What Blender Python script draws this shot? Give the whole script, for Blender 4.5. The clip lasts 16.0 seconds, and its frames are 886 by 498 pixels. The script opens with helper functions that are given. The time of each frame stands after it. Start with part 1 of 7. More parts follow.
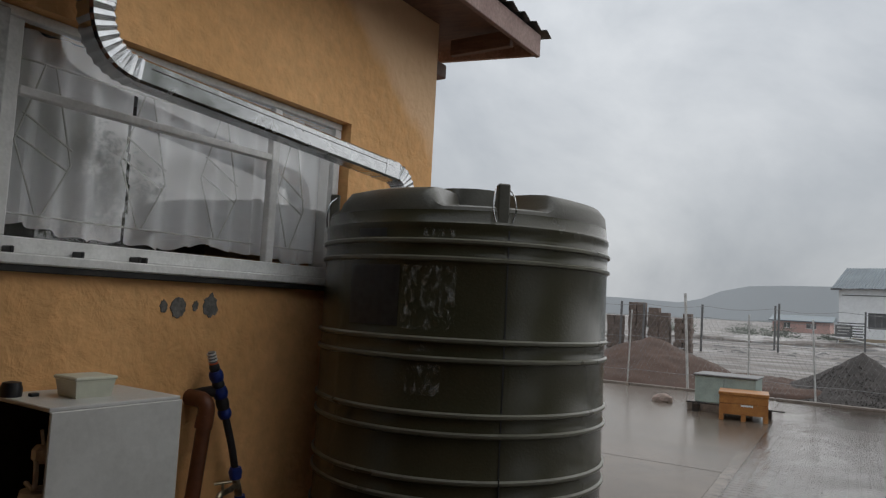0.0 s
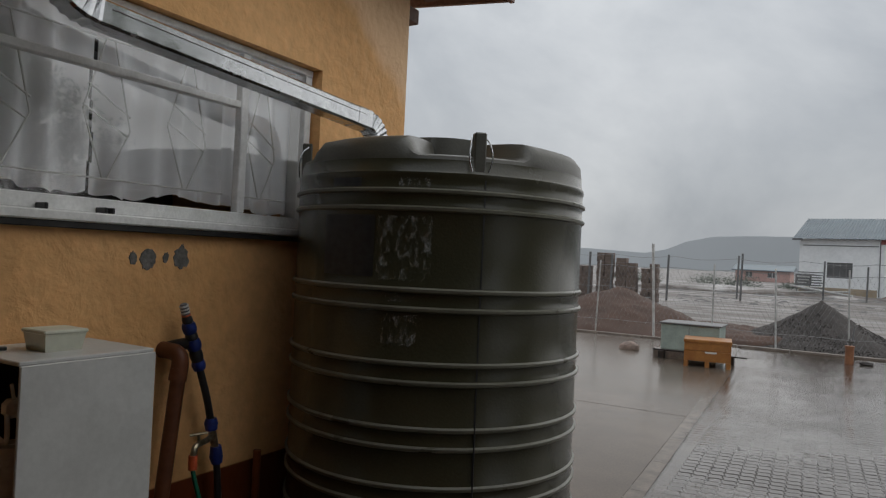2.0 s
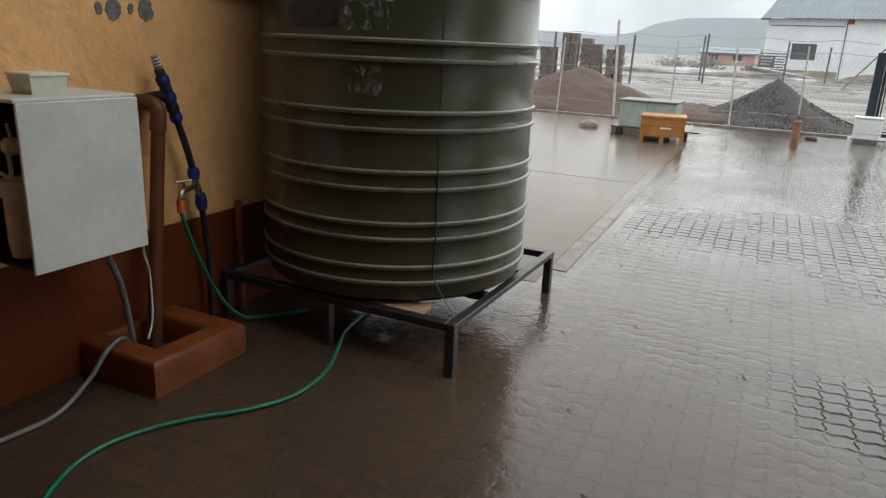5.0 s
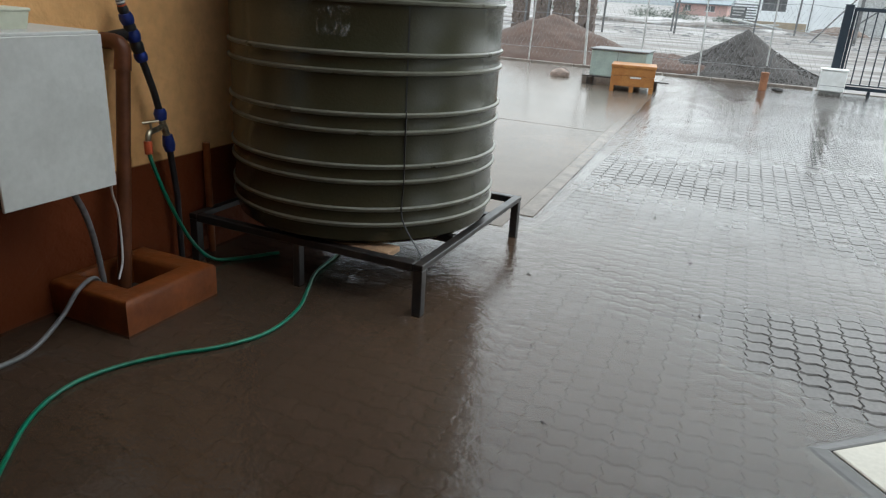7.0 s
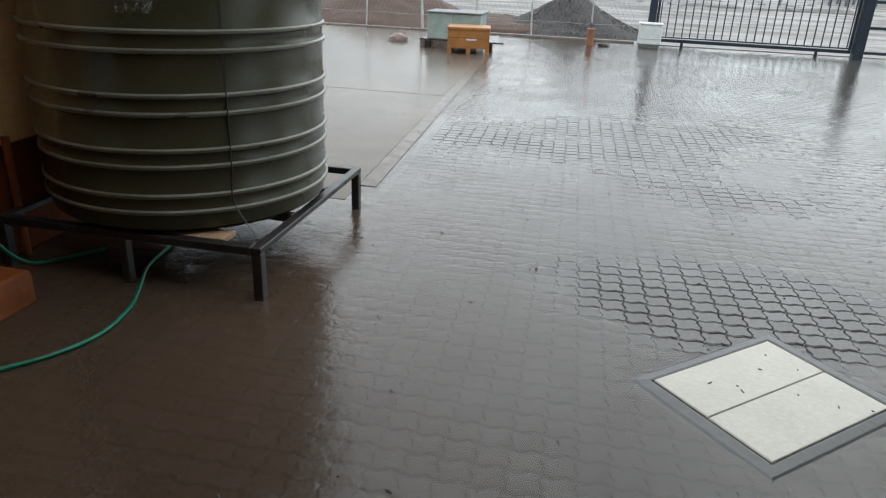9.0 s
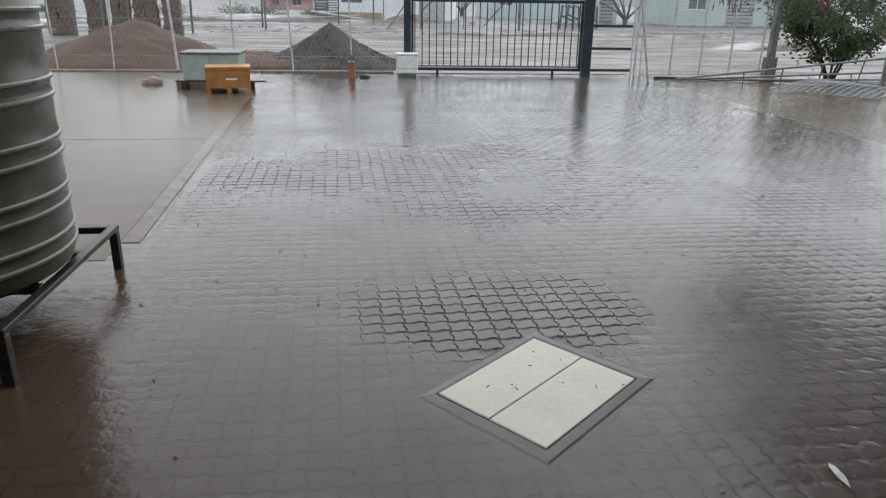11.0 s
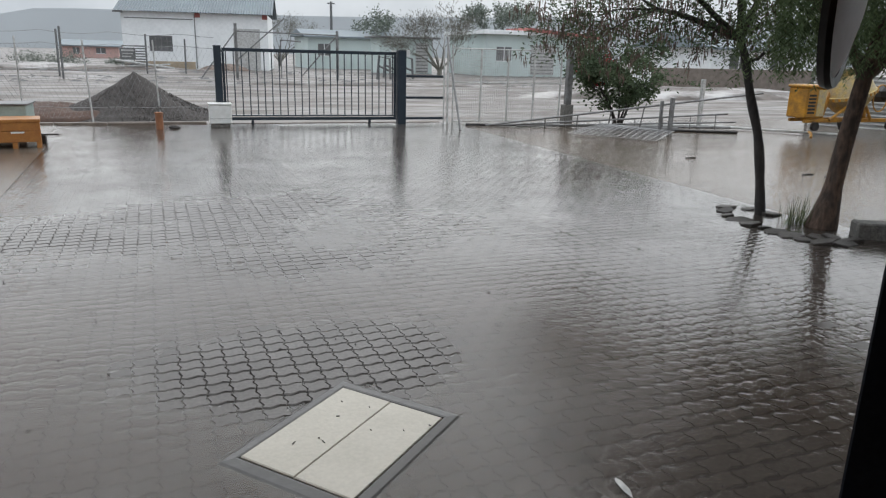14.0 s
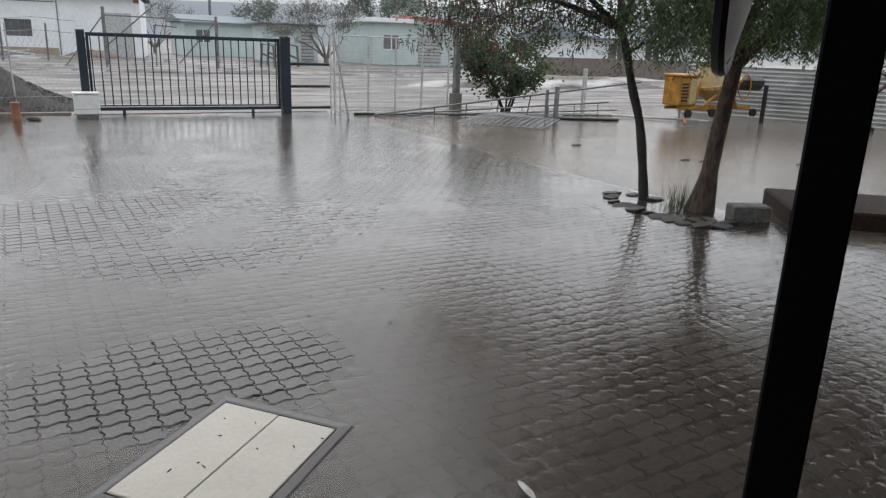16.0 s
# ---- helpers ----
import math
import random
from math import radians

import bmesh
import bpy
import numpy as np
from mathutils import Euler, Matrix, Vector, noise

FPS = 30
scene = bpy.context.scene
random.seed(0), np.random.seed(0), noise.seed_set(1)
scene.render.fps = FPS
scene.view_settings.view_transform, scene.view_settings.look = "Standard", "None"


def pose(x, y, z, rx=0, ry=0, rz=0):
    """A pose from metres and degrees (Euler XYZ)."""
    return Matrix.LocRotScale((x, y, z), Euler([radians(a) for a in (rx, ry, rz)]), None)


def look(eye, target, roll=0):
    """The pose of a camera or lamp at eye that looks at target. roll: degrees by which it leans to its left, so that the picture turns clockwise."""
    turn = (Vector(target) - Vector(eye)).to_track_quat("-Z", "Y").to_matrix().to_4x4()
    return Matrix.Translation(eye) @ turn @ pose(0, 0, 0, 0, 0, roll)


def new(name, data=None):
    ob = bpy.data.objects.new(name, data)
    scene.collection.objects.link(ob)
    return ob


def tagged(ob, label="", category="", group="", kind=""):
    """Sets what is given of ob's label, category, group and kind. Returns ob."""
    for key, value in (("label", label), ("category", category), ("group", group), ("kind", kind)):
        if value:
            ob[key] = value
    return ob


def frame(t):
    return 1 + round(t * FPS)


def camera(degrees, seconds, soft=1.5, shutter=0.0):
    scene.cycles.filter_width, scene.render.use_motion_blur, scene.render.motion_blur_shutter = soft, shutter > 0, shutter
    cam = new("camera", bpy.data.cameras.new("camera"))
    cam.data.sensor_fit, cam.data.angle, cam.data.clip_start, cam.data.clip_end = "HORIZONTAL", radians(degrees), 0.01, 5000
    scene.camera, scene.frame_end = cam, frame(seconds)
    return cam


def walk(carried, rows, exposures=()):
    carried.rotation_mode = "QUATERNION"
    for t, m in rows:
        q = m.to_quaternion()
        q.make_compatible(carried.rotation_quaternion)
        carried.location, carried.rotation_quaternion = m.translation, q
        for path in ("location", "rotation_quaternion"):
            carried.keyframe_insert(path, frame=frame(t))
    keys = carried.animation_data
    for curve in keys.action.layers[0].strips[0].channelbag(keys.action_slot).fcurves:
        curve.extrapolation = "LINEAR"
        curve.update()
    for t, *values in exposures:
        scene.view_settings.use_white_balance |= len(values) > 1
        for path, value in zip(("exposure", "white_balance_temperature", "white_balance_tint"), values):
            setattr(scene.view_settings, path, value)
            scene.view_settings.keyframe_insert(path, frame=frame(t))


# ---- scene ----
# camera: one fixed lens, a person turning on the spot under a veranda roof
cam = camera(64.55, 16.0, soft=1.25)
PATH = [
    (0.0, -0.000, 0.000, 1.638, 32.75, 4.35, 2.98),
    (0.5, -0.038, 0.021, 1.647, 30.12, 4.87, 3.28),
    (1.0, -0.040, 0.030, 1.649, 30.21, 4.65, 3.02),
    (1.5, -0.035, -0.001, 1.643, 31.21, 3.09, 2.92),
    (2.0, -0.035, 0.008, 1.632, 30.09, 0.52, 2.71),
    (2.5, -0.020, 0.029, 1.609, 29.52, -3.98, 1.43),
    (3.0, -0.010, 0.037, 1.559, 30.68, -7.23, 1.38),
    (3.5, 0.027, -0.006, 1.545, 33.59, -9.29, 1.59),
    (4.0, 0.033, -0.083, 1.553, 29.62, -10.84, 2.39),
    (4.5, 0.029, -0.154, 1.524, 28.30, -13.89, 2.74),
    (4.7, 0.054, -0.188, 1.491, 27.37, -15.04, 2.52),
    (6.8, 0.149, -0.272, 1.482, 23.67, -19.87, 3.48),
    (7.0, 0.140, -0.281, 1.468, 23.62, -20.29, 3.54),
    (7.5, 0.129, -0.278, 1.475, 22.70, -21.04, 4.41),
    (8.0, 0.158, -0.274, 1.480, 20.38, -21.79, 3.85),
    (8.5, 0.198, -0.271, 1.504, 16.02, -22.04, 3.22),
    (9.0, 0.239, -0.248, 1.501, 11.49, -22.38, 2.42),
    (9.5, 0.277, -0.236, 1.494, 7.63, -24.02, 1.89),
    (10.0, 0.250, -0.251, 1.503, 0.66, -21.91, 1.78),
    (10.2, 0.262, -0.265, 1.524, -1.19, -21.55, 1.35),
    (12.3, 0.391, -0.306, 1.551, -10.87, -16.21, 1.57),
    (12.5, 0.393, -0.316, 1.554, -11.48, -16.31, 1.44),
    (13.0, 0.430, -0.329, 1.549, -14.11, -16.84, 1.00),
    (13.5, 0.457, -0.335, 1.552, -16.86, -16.44, 1.06),
    (14.0, 0.480, -0.322, 1.553, -20.34, -15.42, 1.45),
    (14.5, 0.510, -0.314, 1.559, -23.31, -14.92, 1.75),
    (15.0, 0.510, -0.330, 1.564, -26.00, -13.82, 1.74),
    (15.5, 0.507, -0.309, 1.549, -28.37, -14.33, 2.34),
    (16.0, 0.567, -0.162, 1.539, -29.32, -16.03, 1.95),
]
walk(cam, [(t, pose(x, y, z, 90 + pitch, 0, yaw) @ pose(0, 0, 0, 0, 0, roll)) for t, x, y, z, yaw, pitch, roll in PATH],
     exposures=[(0.0, -0.36, 6600, 10), (1.5, -0.44, 6600, 10), (2.5, -0.32, 6650, 10), (3.5, 0.28, 6650, 10), (4.5, 0.52, 6700, 8), (7.0, 0.8, 6250, 4), (9.0, 0.62, 6200, 5), (10.2, 0.40, 6250, 7), (12.3, 0.25, 6400, 8), (16.0, 0.22, 6450, 10)])

# ---------------------------------------------------------------- light: rain sky, no sun disc
world = bpy.data.worlds.new("rain_sky")
scene.world = world
world.use_nodes = True
wn, wl = world.node_tree.nodes, world.node_tree.links
wn.clear()


def wnode(kind, **kw):
    n = wn.new(kind)
    for k, v in kw.items():
        n.inputs[k].default_value = v
    return n


w_out = wn.new("ShaderNodeOutputWorld")
w_bg = wnode("ShaderNodeBackground", Strength=1.0)
w_sky = wn.new("ShaderNodeTexSky")
w_sky.sky_type = "NISHITA"
w_sky.sun_disc = False
w_sky.sun_elevation, w_sky.sun_rotation = radians(47), radians(32)
w_sky.dust_density = 4.0
w_geo = wn.new("ShaderNodeTexCoord")
w_map = wn.new("ShaderNodeMapping")
w_map.inputs["Scale"].default_value = (1.0, 1.0, 1.25)
w_noise = wnode("ShaderNodeTexNoise", Scale=2.5, Detail=7.0, Roughness=0.55, Distortion=0.35)
w_ramp = wn.new("ShaderNodeValToRGB")
w_ramp.color_ramp.elements[0].position, w_ramp.color_ramp.elements[0].color = 0.34, (0.46, 0.505, 0.56, 1)
w_ramp.color_ramp.elements[1].position, w_ramp.color_ramp.elements[1].color = 0.70, (0.82, 0.86, 0.90, 1)
w_sep = wn.new("ShaderNodeSeparateXYZ")
w_up = wn.new("ShaderNodeMapRange")
for k, v in (("From Min", 0.0), ("From Max", 1.0), ("To Min", 0.92), ("To Max", 1.85)):
    w_up.inputs[k].default_value = v
w_mul = wn.new("ShaderNodeVectorMath")
w_mul.operation = "SCALE"
w_mix = wn.new("ShaderNodeMix")
w_mix.data_type = "RGBA"
w_mix.inputs[0].default_value = 0.93
w_dim = wn.new("ShaderNodeVectorMath")
w_dim.operation = "SCALE"
w_dim.inputs["Scale"].default_value = 0.12
wl.new(w_geo.outputs["Generated"], w_map.inputs["Vector"])
wl.new(w_map.outputs[0], w_noise.inputs["Vector"])
wl.new(w_noise.outputs["Fac"], w_ramp.inputs[0])
wl.new(w_geo.outputs["Generated"], w_sep.inputs[0])
wl.new(w_sep.outputs["Z"], w_up.inputs["Value"])
wl.new(w_ramp.outputs[0], w_mul.inputs[0])
wl.new(w_up.outputs[0], w_mul.inputs["Scale"])
wl.new(w_sky.outputs[0], w_dim.inputs[0])
wl.new(w_dim.outputs[0], w_mix.inputs[6])
wl.new(w_mul.outputs[0], w_mix.inputs[7])
wl.new(w_mix.outputs[2], w_bg.inputs["Color"])
wl.new(w_bg.outputs[0], w_out.inputs[0])

sun = new("sun", bpy.data.lights.new("sun", "SUN"))
sun.data.energy, sun.data.angle, sun.data.color = 1.35, radians(116), (1.0, 0.98, 0.95)
sun.matrix_world = look((3.2, 5.2, 6.6), (0, 0, 0))

# ---------------------------------------------------------------- materials


def mat(name, c1, c2=None, scale=3.0, rough=0.6, bump=0.0, bscale=40.0, metal=0.0, rvar=0.15, fine=0.25, spec=0.5, stretch=(1, 1, 1), island=0.0, rnd=0.0):
    """Principled surface with stains at one scale, grain at another, and bump."""
    m = bpy.data.materials.new(name)
    m.use_nodes = True
    n, l = m.node_tree.nodes, m.node_tree.links
    b = n["Principled BSDF"]
    c2 = c2 or tuple(c * 0.75 for c in c1)
    tc = n.new("ShaderNodeNewGeometry")
    mp = n.new("ShaderNodeMapping")
    mp.inputs["Scale"].default_value = stretch
    l.new(tc.outputs["Position"], mp.inputs["Vector"])
    n1 = n.new("ShaderNodeTexNoise")
    n1.inputs["Scale"].default_value, n1.inputs["Detail"].default_value = scale, 5
    n2 = n.new("ShaderNodeTexNoise")
    n2.inputs["Scale"].default_value, n2.inputs["Detail"].default_value = bscale, 4
    for q in (n1, n2):
        l.new(mp.outputs[0], q.inputs["Vector"])
    r = n.new("ShaderNodeValToRGB")
    r.color_ramp.elements[0].position, r.color_ramp.elements[1].position = 0.35, 0.65
    r.color_ramp.elements[0].color, r.color_ramp.elements[1].color = (*c2, 1), (*c1, 1)
    l.new(n1.outputs["Fac"], r.inputs[0])
    g = n.new("ShaderNodeMapRange")
    for k, v in (("From Min", 0.3), ("From Max", 0.7), ("To Min", 1 - fine), ("To Max", 1 + fine)):
        g.inputs[k].default_value = v
    l.new(n2.outputs["Fac"], g.inputs["Value"])
    s = n.new("ShaderNodeVectorMath")
    s.operation = "SCALE"
    l.new(r.outputs[0], s.inputs[0])
    l.new(g.outputs[0], s.inputs["Scale"])
    last = s.outputs[0]
    if island or rnd:
        src = tc.outputs["Random Per Island"] if island else n.new("ShaderNodeObjectInfo").outputs["Random"]
        v = n.new("ShaderNodeMapRange")
        v.inputs["To Min"].default_value, v.inputs["To Max"].default_value = 1 - (island or rnd), 1 + (island or rnd)
        l.new(src, v.inputs["Value"])
        s2 = n.new("ShaderNodeVectorMath")
        s2.operation = "SCALE"
        l.new(last, s2.inputs[0])
        l.new(v.outputs[0], s2.inputs["Scale"])
        last = s2.outputs[0]
    l.new(last, b.inputs["Base Color"])
    rr = n.new("ShaderNodeMapRange")
    rr.inputs["To Min"].default_value, rr.inputs["To Max"].default_value = max(0.02, rough - rvar), min(1, rough + rvar)
    l.new(n1.outputs["Fac"], rr.inputs["Value"])
    l.new(rr.outputs[0], b.inputs["Roughness"])
    b.inputs["Metallic"].default_value = metal
    b.inputs["Specular IOR Level"].default_value = spec
    if bump:
        bp = n.new("ShaderNodeBump")
        bp.inputs["Strength"].default_value, bp.inputs["Distance"].default_value = 1.0, bump
        l.new(n2.outputs["Fac"], bp.inputs["Height"])
        l.new(bp.outputs[0], b.inputs["Normal"])
    return m


def glass_mat(name, tint=(1, 1, 1)):
    m = bpy.data.materials.new(name)
    m.use_nodes = True
    n, l = m.node_tree.nodes, m.node_tree.links
    n.remove(n["Principled BSDF"])
    t, g, f, x = (n.new("ShaderNode" + k) for k in ("BsdfTransparent", "BsdfGlossy", "LayerWeight", "MixShader"))
    t.inputs[0].default_value = (*tint, 1)
    g.inputs["Roughness"].default_value = 0.02
    pw, sc = n.new("ShaderNodeMath"), n.new("ShaderNodeMath")
    pw.operation, sc.operation = "POWER", "MULTIPLY_ADD"
    f.inputs["Blend"].default_value = 0.5
    pw.inputs[1].default_value = 3.6
    sc.inputs[1].default_value, sc.inputs[2].default_value = 0.84, 0.15
    l.new(f.outputs["Facing"], pw.inputs[0])
    l.new(pw.outputs[0], sc.inputs[0])
    l.new(sc.outputs[0], x.inputs[0])
    l.new(t.outputs[0], x.inputs[1])
    l.new(g.outputs[0], x.inputs[2])
    l.new(x.outputs[0], n["Material Output"].inputs[0])
    return m


def water_mat(name, c1, c2, murk_lo, murk_hi, ripple=0.0016, rows=0.0, ior=1.38):
    """Thin muddy rain water: mud in suspension over what lies below, mirror sky by Fresnel, small ripples and drop rings."""
    m = bpy.data.materials.new(name)
    m.use_nodes = True
    n, l = m.node_tree.nodes, m.node_tree.links
    n.remove(n["Principled BSDF"])
    geo = n.new("ShaderNodeNewGeometry")
    big, mid, tiny = (n.new("ShaderNodeTexNoise") for _ in range(3))
    for q, sc, de in ((big, 0.45, 4), (mid, 12.0, 3), (tiny, 52.0, 3)):
        q.inputs["Scale"].default_value, q.inputs["Detail"].default_value = sc, de
        l.new(geo.outputs["Position"], q.inputs["Vector"])
    ramp = n.new("ShaderNodeValToRGB")
    ramp.color_ramp.elements[0].position, ramp.color_ramp.elements[1].position = 0.38, 0.62
    ramp.color_ramp.elements[0].color, ramp.color_ramp.elements[1].color = (*c1, 1), (*c2, 1)
    sep = n.new("ShaderNodeSeparateXYZ")
    l.new(geo.outputs["Position"], sep.inputs[0])
    run = n.new("ShaderNodeMapRange")
    for k, v in (("From Min", -1.6), ("From Max", 1.4), ("To Min", -0.30), ("To Max", 0.10)):
        run.inputs[k].default_value = v
    l.new(sep.outputs["X"], run.inputs["Value"])
    mud = n.new("ShaderNodeMath")
    mud.operation = "ADD"
    l.new(big.outputs["Fac"], mud.inputs[0])
    l.new(run.outputs[0], mud.inputs[1])
    l.new(mud.outputs[0], ramp.inputs[0])
    vor = n.new("ShaderNodeTexVoronoi")
    vor.inputs["Scale"].default_value = 6.0
    l.new(geo.outputs["Position"], vor.inputs["Vector"])
    ring = n.new("ShaderNodeMath")
    ring.operation = "SINE"
    rs = n.new("ShaderNodeMath")
    rs.operation = "MULTIPLY"
    rs.inputs[1].default_value = 60.0
    l.new(vor.outputs["Distance"], rs.inputs[0])
    l.new(rs.outputs[0], ring.inputs[0])
    fade = n.new("ShaderNodeMapRange")
    for k, v in (("From Min", 0.05), ("From Max", 0.45), ("To Min", 0.18), ("To Max", 0.0)):
        fade.inputs[k].default_value = v
    l.new(vor.outputs["Distance"], fade.inputs["Value"])
    rm = n.new("ShaderNodeMath")
    rm.operation = "MULTIPLY"
    l.new(ring.outputs[0], rm.inputs[0])
    l.new(fade.outputs[0], rm.inputs[1])
    a1 = n.new("ShaderNodeMath")
    a1.operation = "ADD"
    l.new(mid.outputs["Fac"], a1.inputs[0])
    l.new(rm.outputs[0], a1.inputs[1])
    a2 = n.new("ShaderNodeMath")
    a2.operation = "MULTIPLY_ADD"
    a2.inputs[1].default_value = 0.6
    l.new(tiny.outputs["Fac"], a2.inputs[0])
    l.new(a1.outputs[0], a2.inputs[2])
    def maths(op, a, b=None, c=None):
        q = n.new("ShaderNodeMath")
        q.operation = op
        for i, v in enumerate((a, b, c)):
            if isinstance(v, (int, float)):
                q.inputs[i].default_value = v
            elif v is not None:
                l.new(v, q.inputs[i])
        return q.outputs[0]

    # the stream is drawn into short waves by the rows of pavers below it
    sway = maths("MULTIPLY", maths("SINE", maths("MULTIPLY", sep.outputs["X"], 57.1)), 0.75)
    wander = maths("MULTIPLY_ADD", mid.outputs["Fac"], 2.0, sway)
    trough = maths("POWER", maths("MULTIPLY_ADD", maths("SINE", maths("MULTIPLY_ADD", sep.outputs["Y"], 60.4, wander)), 0.5, 0.5), 5.0)
    cross = maths("POWER", maths("MULTIPLY_ADD", maths("SINE", maths("MULTIPLY_ADD", sep.outputs["X"], 57.1, maths("MULTIPLY", mid.outputs["Fac"], 2.6))), 0.5, 0.5), 7.0)
    wave = maths("MULTIPLY", maths("MULTIPLY_ADD", cross, 0.5, trough), -1.0)
    patch = n.new("ShaderNodeTexNoise")
    patch.inputs["Scale"].default_value, patch.inputs["Detail"].default_value = 1.1, 2
    l.new(geo.outputs["Position"], patch.inputs["Vector"])
    keep = n.new("ShaderNodeMapRange")
    for k, v in (("From Min", 0.34), ("From Max", 0.56), ("To Min", 0.12), ("To Max", rows)):
        keep.inputs[k].default_value = v
    l.new(patch.outputs["Fac"], keep.inputs["Value"])
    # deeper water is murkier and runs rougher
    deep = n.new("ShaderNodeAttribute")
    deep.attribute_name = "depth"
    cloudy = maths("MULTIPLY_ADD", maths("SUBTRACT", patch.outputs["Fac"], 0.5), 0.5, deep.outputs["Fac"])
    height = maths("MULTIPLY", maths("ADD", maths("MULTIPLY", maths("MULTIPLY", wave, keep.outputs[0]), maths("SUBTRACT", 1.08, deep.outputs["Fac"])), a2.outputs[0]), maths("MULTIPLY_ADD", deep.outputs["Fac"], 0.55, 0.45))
    bp = n.new("ShaderNodeBump")
    bp.inputs["Strength"].default_value, bp.inputs["Distance"].default_value = 1.0, ripple
    l.new(height, bp.inputs["Height"])
    d, t, g, f, x1, x2 = (n.new("ShaderNode" + k) for k in ("BsdfDiffuse", "BsdfTransparent", "BsdfGlossy", "Fresnel", "MixShader", "MixShader"))
    t.inputs[0].default_value = (0.90, 0.86, 0.82, 1)
    l.new(ramp.outputs[0], d.inputs["Color"])
    g.inputs["Roughness"].default_value = 0.06
    g.inputs["Color"].default_value = (0.95, 0.95, 0.95, 1)
    f.inputs["IOR"].default_value = ior
    l.new(bp.outputs[0], g.inputs["Normal"])
    l.new(bp.outputs[0], f.inputs["Normal"])
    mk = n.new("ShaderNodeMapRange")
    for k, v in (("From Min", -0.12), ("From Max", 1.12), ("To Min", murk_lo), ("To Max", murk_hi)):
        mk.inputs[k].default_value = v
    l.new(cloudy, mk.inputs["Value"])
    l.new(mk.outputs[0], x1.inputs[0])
    l.new(t.outputs[0], x1.inputs[1])
    l.new(d.outputs[0], x1.inputs[2])
    l.new(f.outputs[0], x2.inputs[0])
    l.new(x1.outputs[0], x2.inputs[1])
    l.new(g.outputs[0], x2.inputs[2])
    l.new(x2.outputs[0], n["Material Output"].inputs[0])
    return m


def film_mat(name, c1, c2, scale=1.5, island=0.0, rnd=0.0, bump=0.0006, rough=0.09, ior=1.36):
    """Wet mineral surface under a film of water: dull body, mirror film by Fresnel."""
    m = mat(name, c1, c2, scale, 0.6, bump, 60, fine=0.14, island=island, rnd=rnd)
    n, l = m.node_tree.nodes, m.node_tree.links
    b = n["Principled BSDF"]
    d, g, f, x = (n.new("ShaderNode" + k) for k in ("BsdfDiffuse", "BsdfGlossy", "Fresnel", "MixShader"))
    l.new(b.inputs["Base Color"].links[0].from_socket, d.inputs["Color"])
    g.inputs["Roughness"].default_value = rough
    f.inputs["IOR"].default_value = ior
    nb = b.inputs["Normal"].links[0].from_socket
    for q in (d, g, f):
        l.new(nb, q.inputs["Normal"])
    l.new(f.outputs[0], x.inputs[0])
    l.new(d.outputs[0], x.inputs[1])
    l.new(g.outputs[0], x.inputs[2])
    l.new(x.outputs[0], n["Material Output"].inputs[0])
    n.remove(b)
    return m


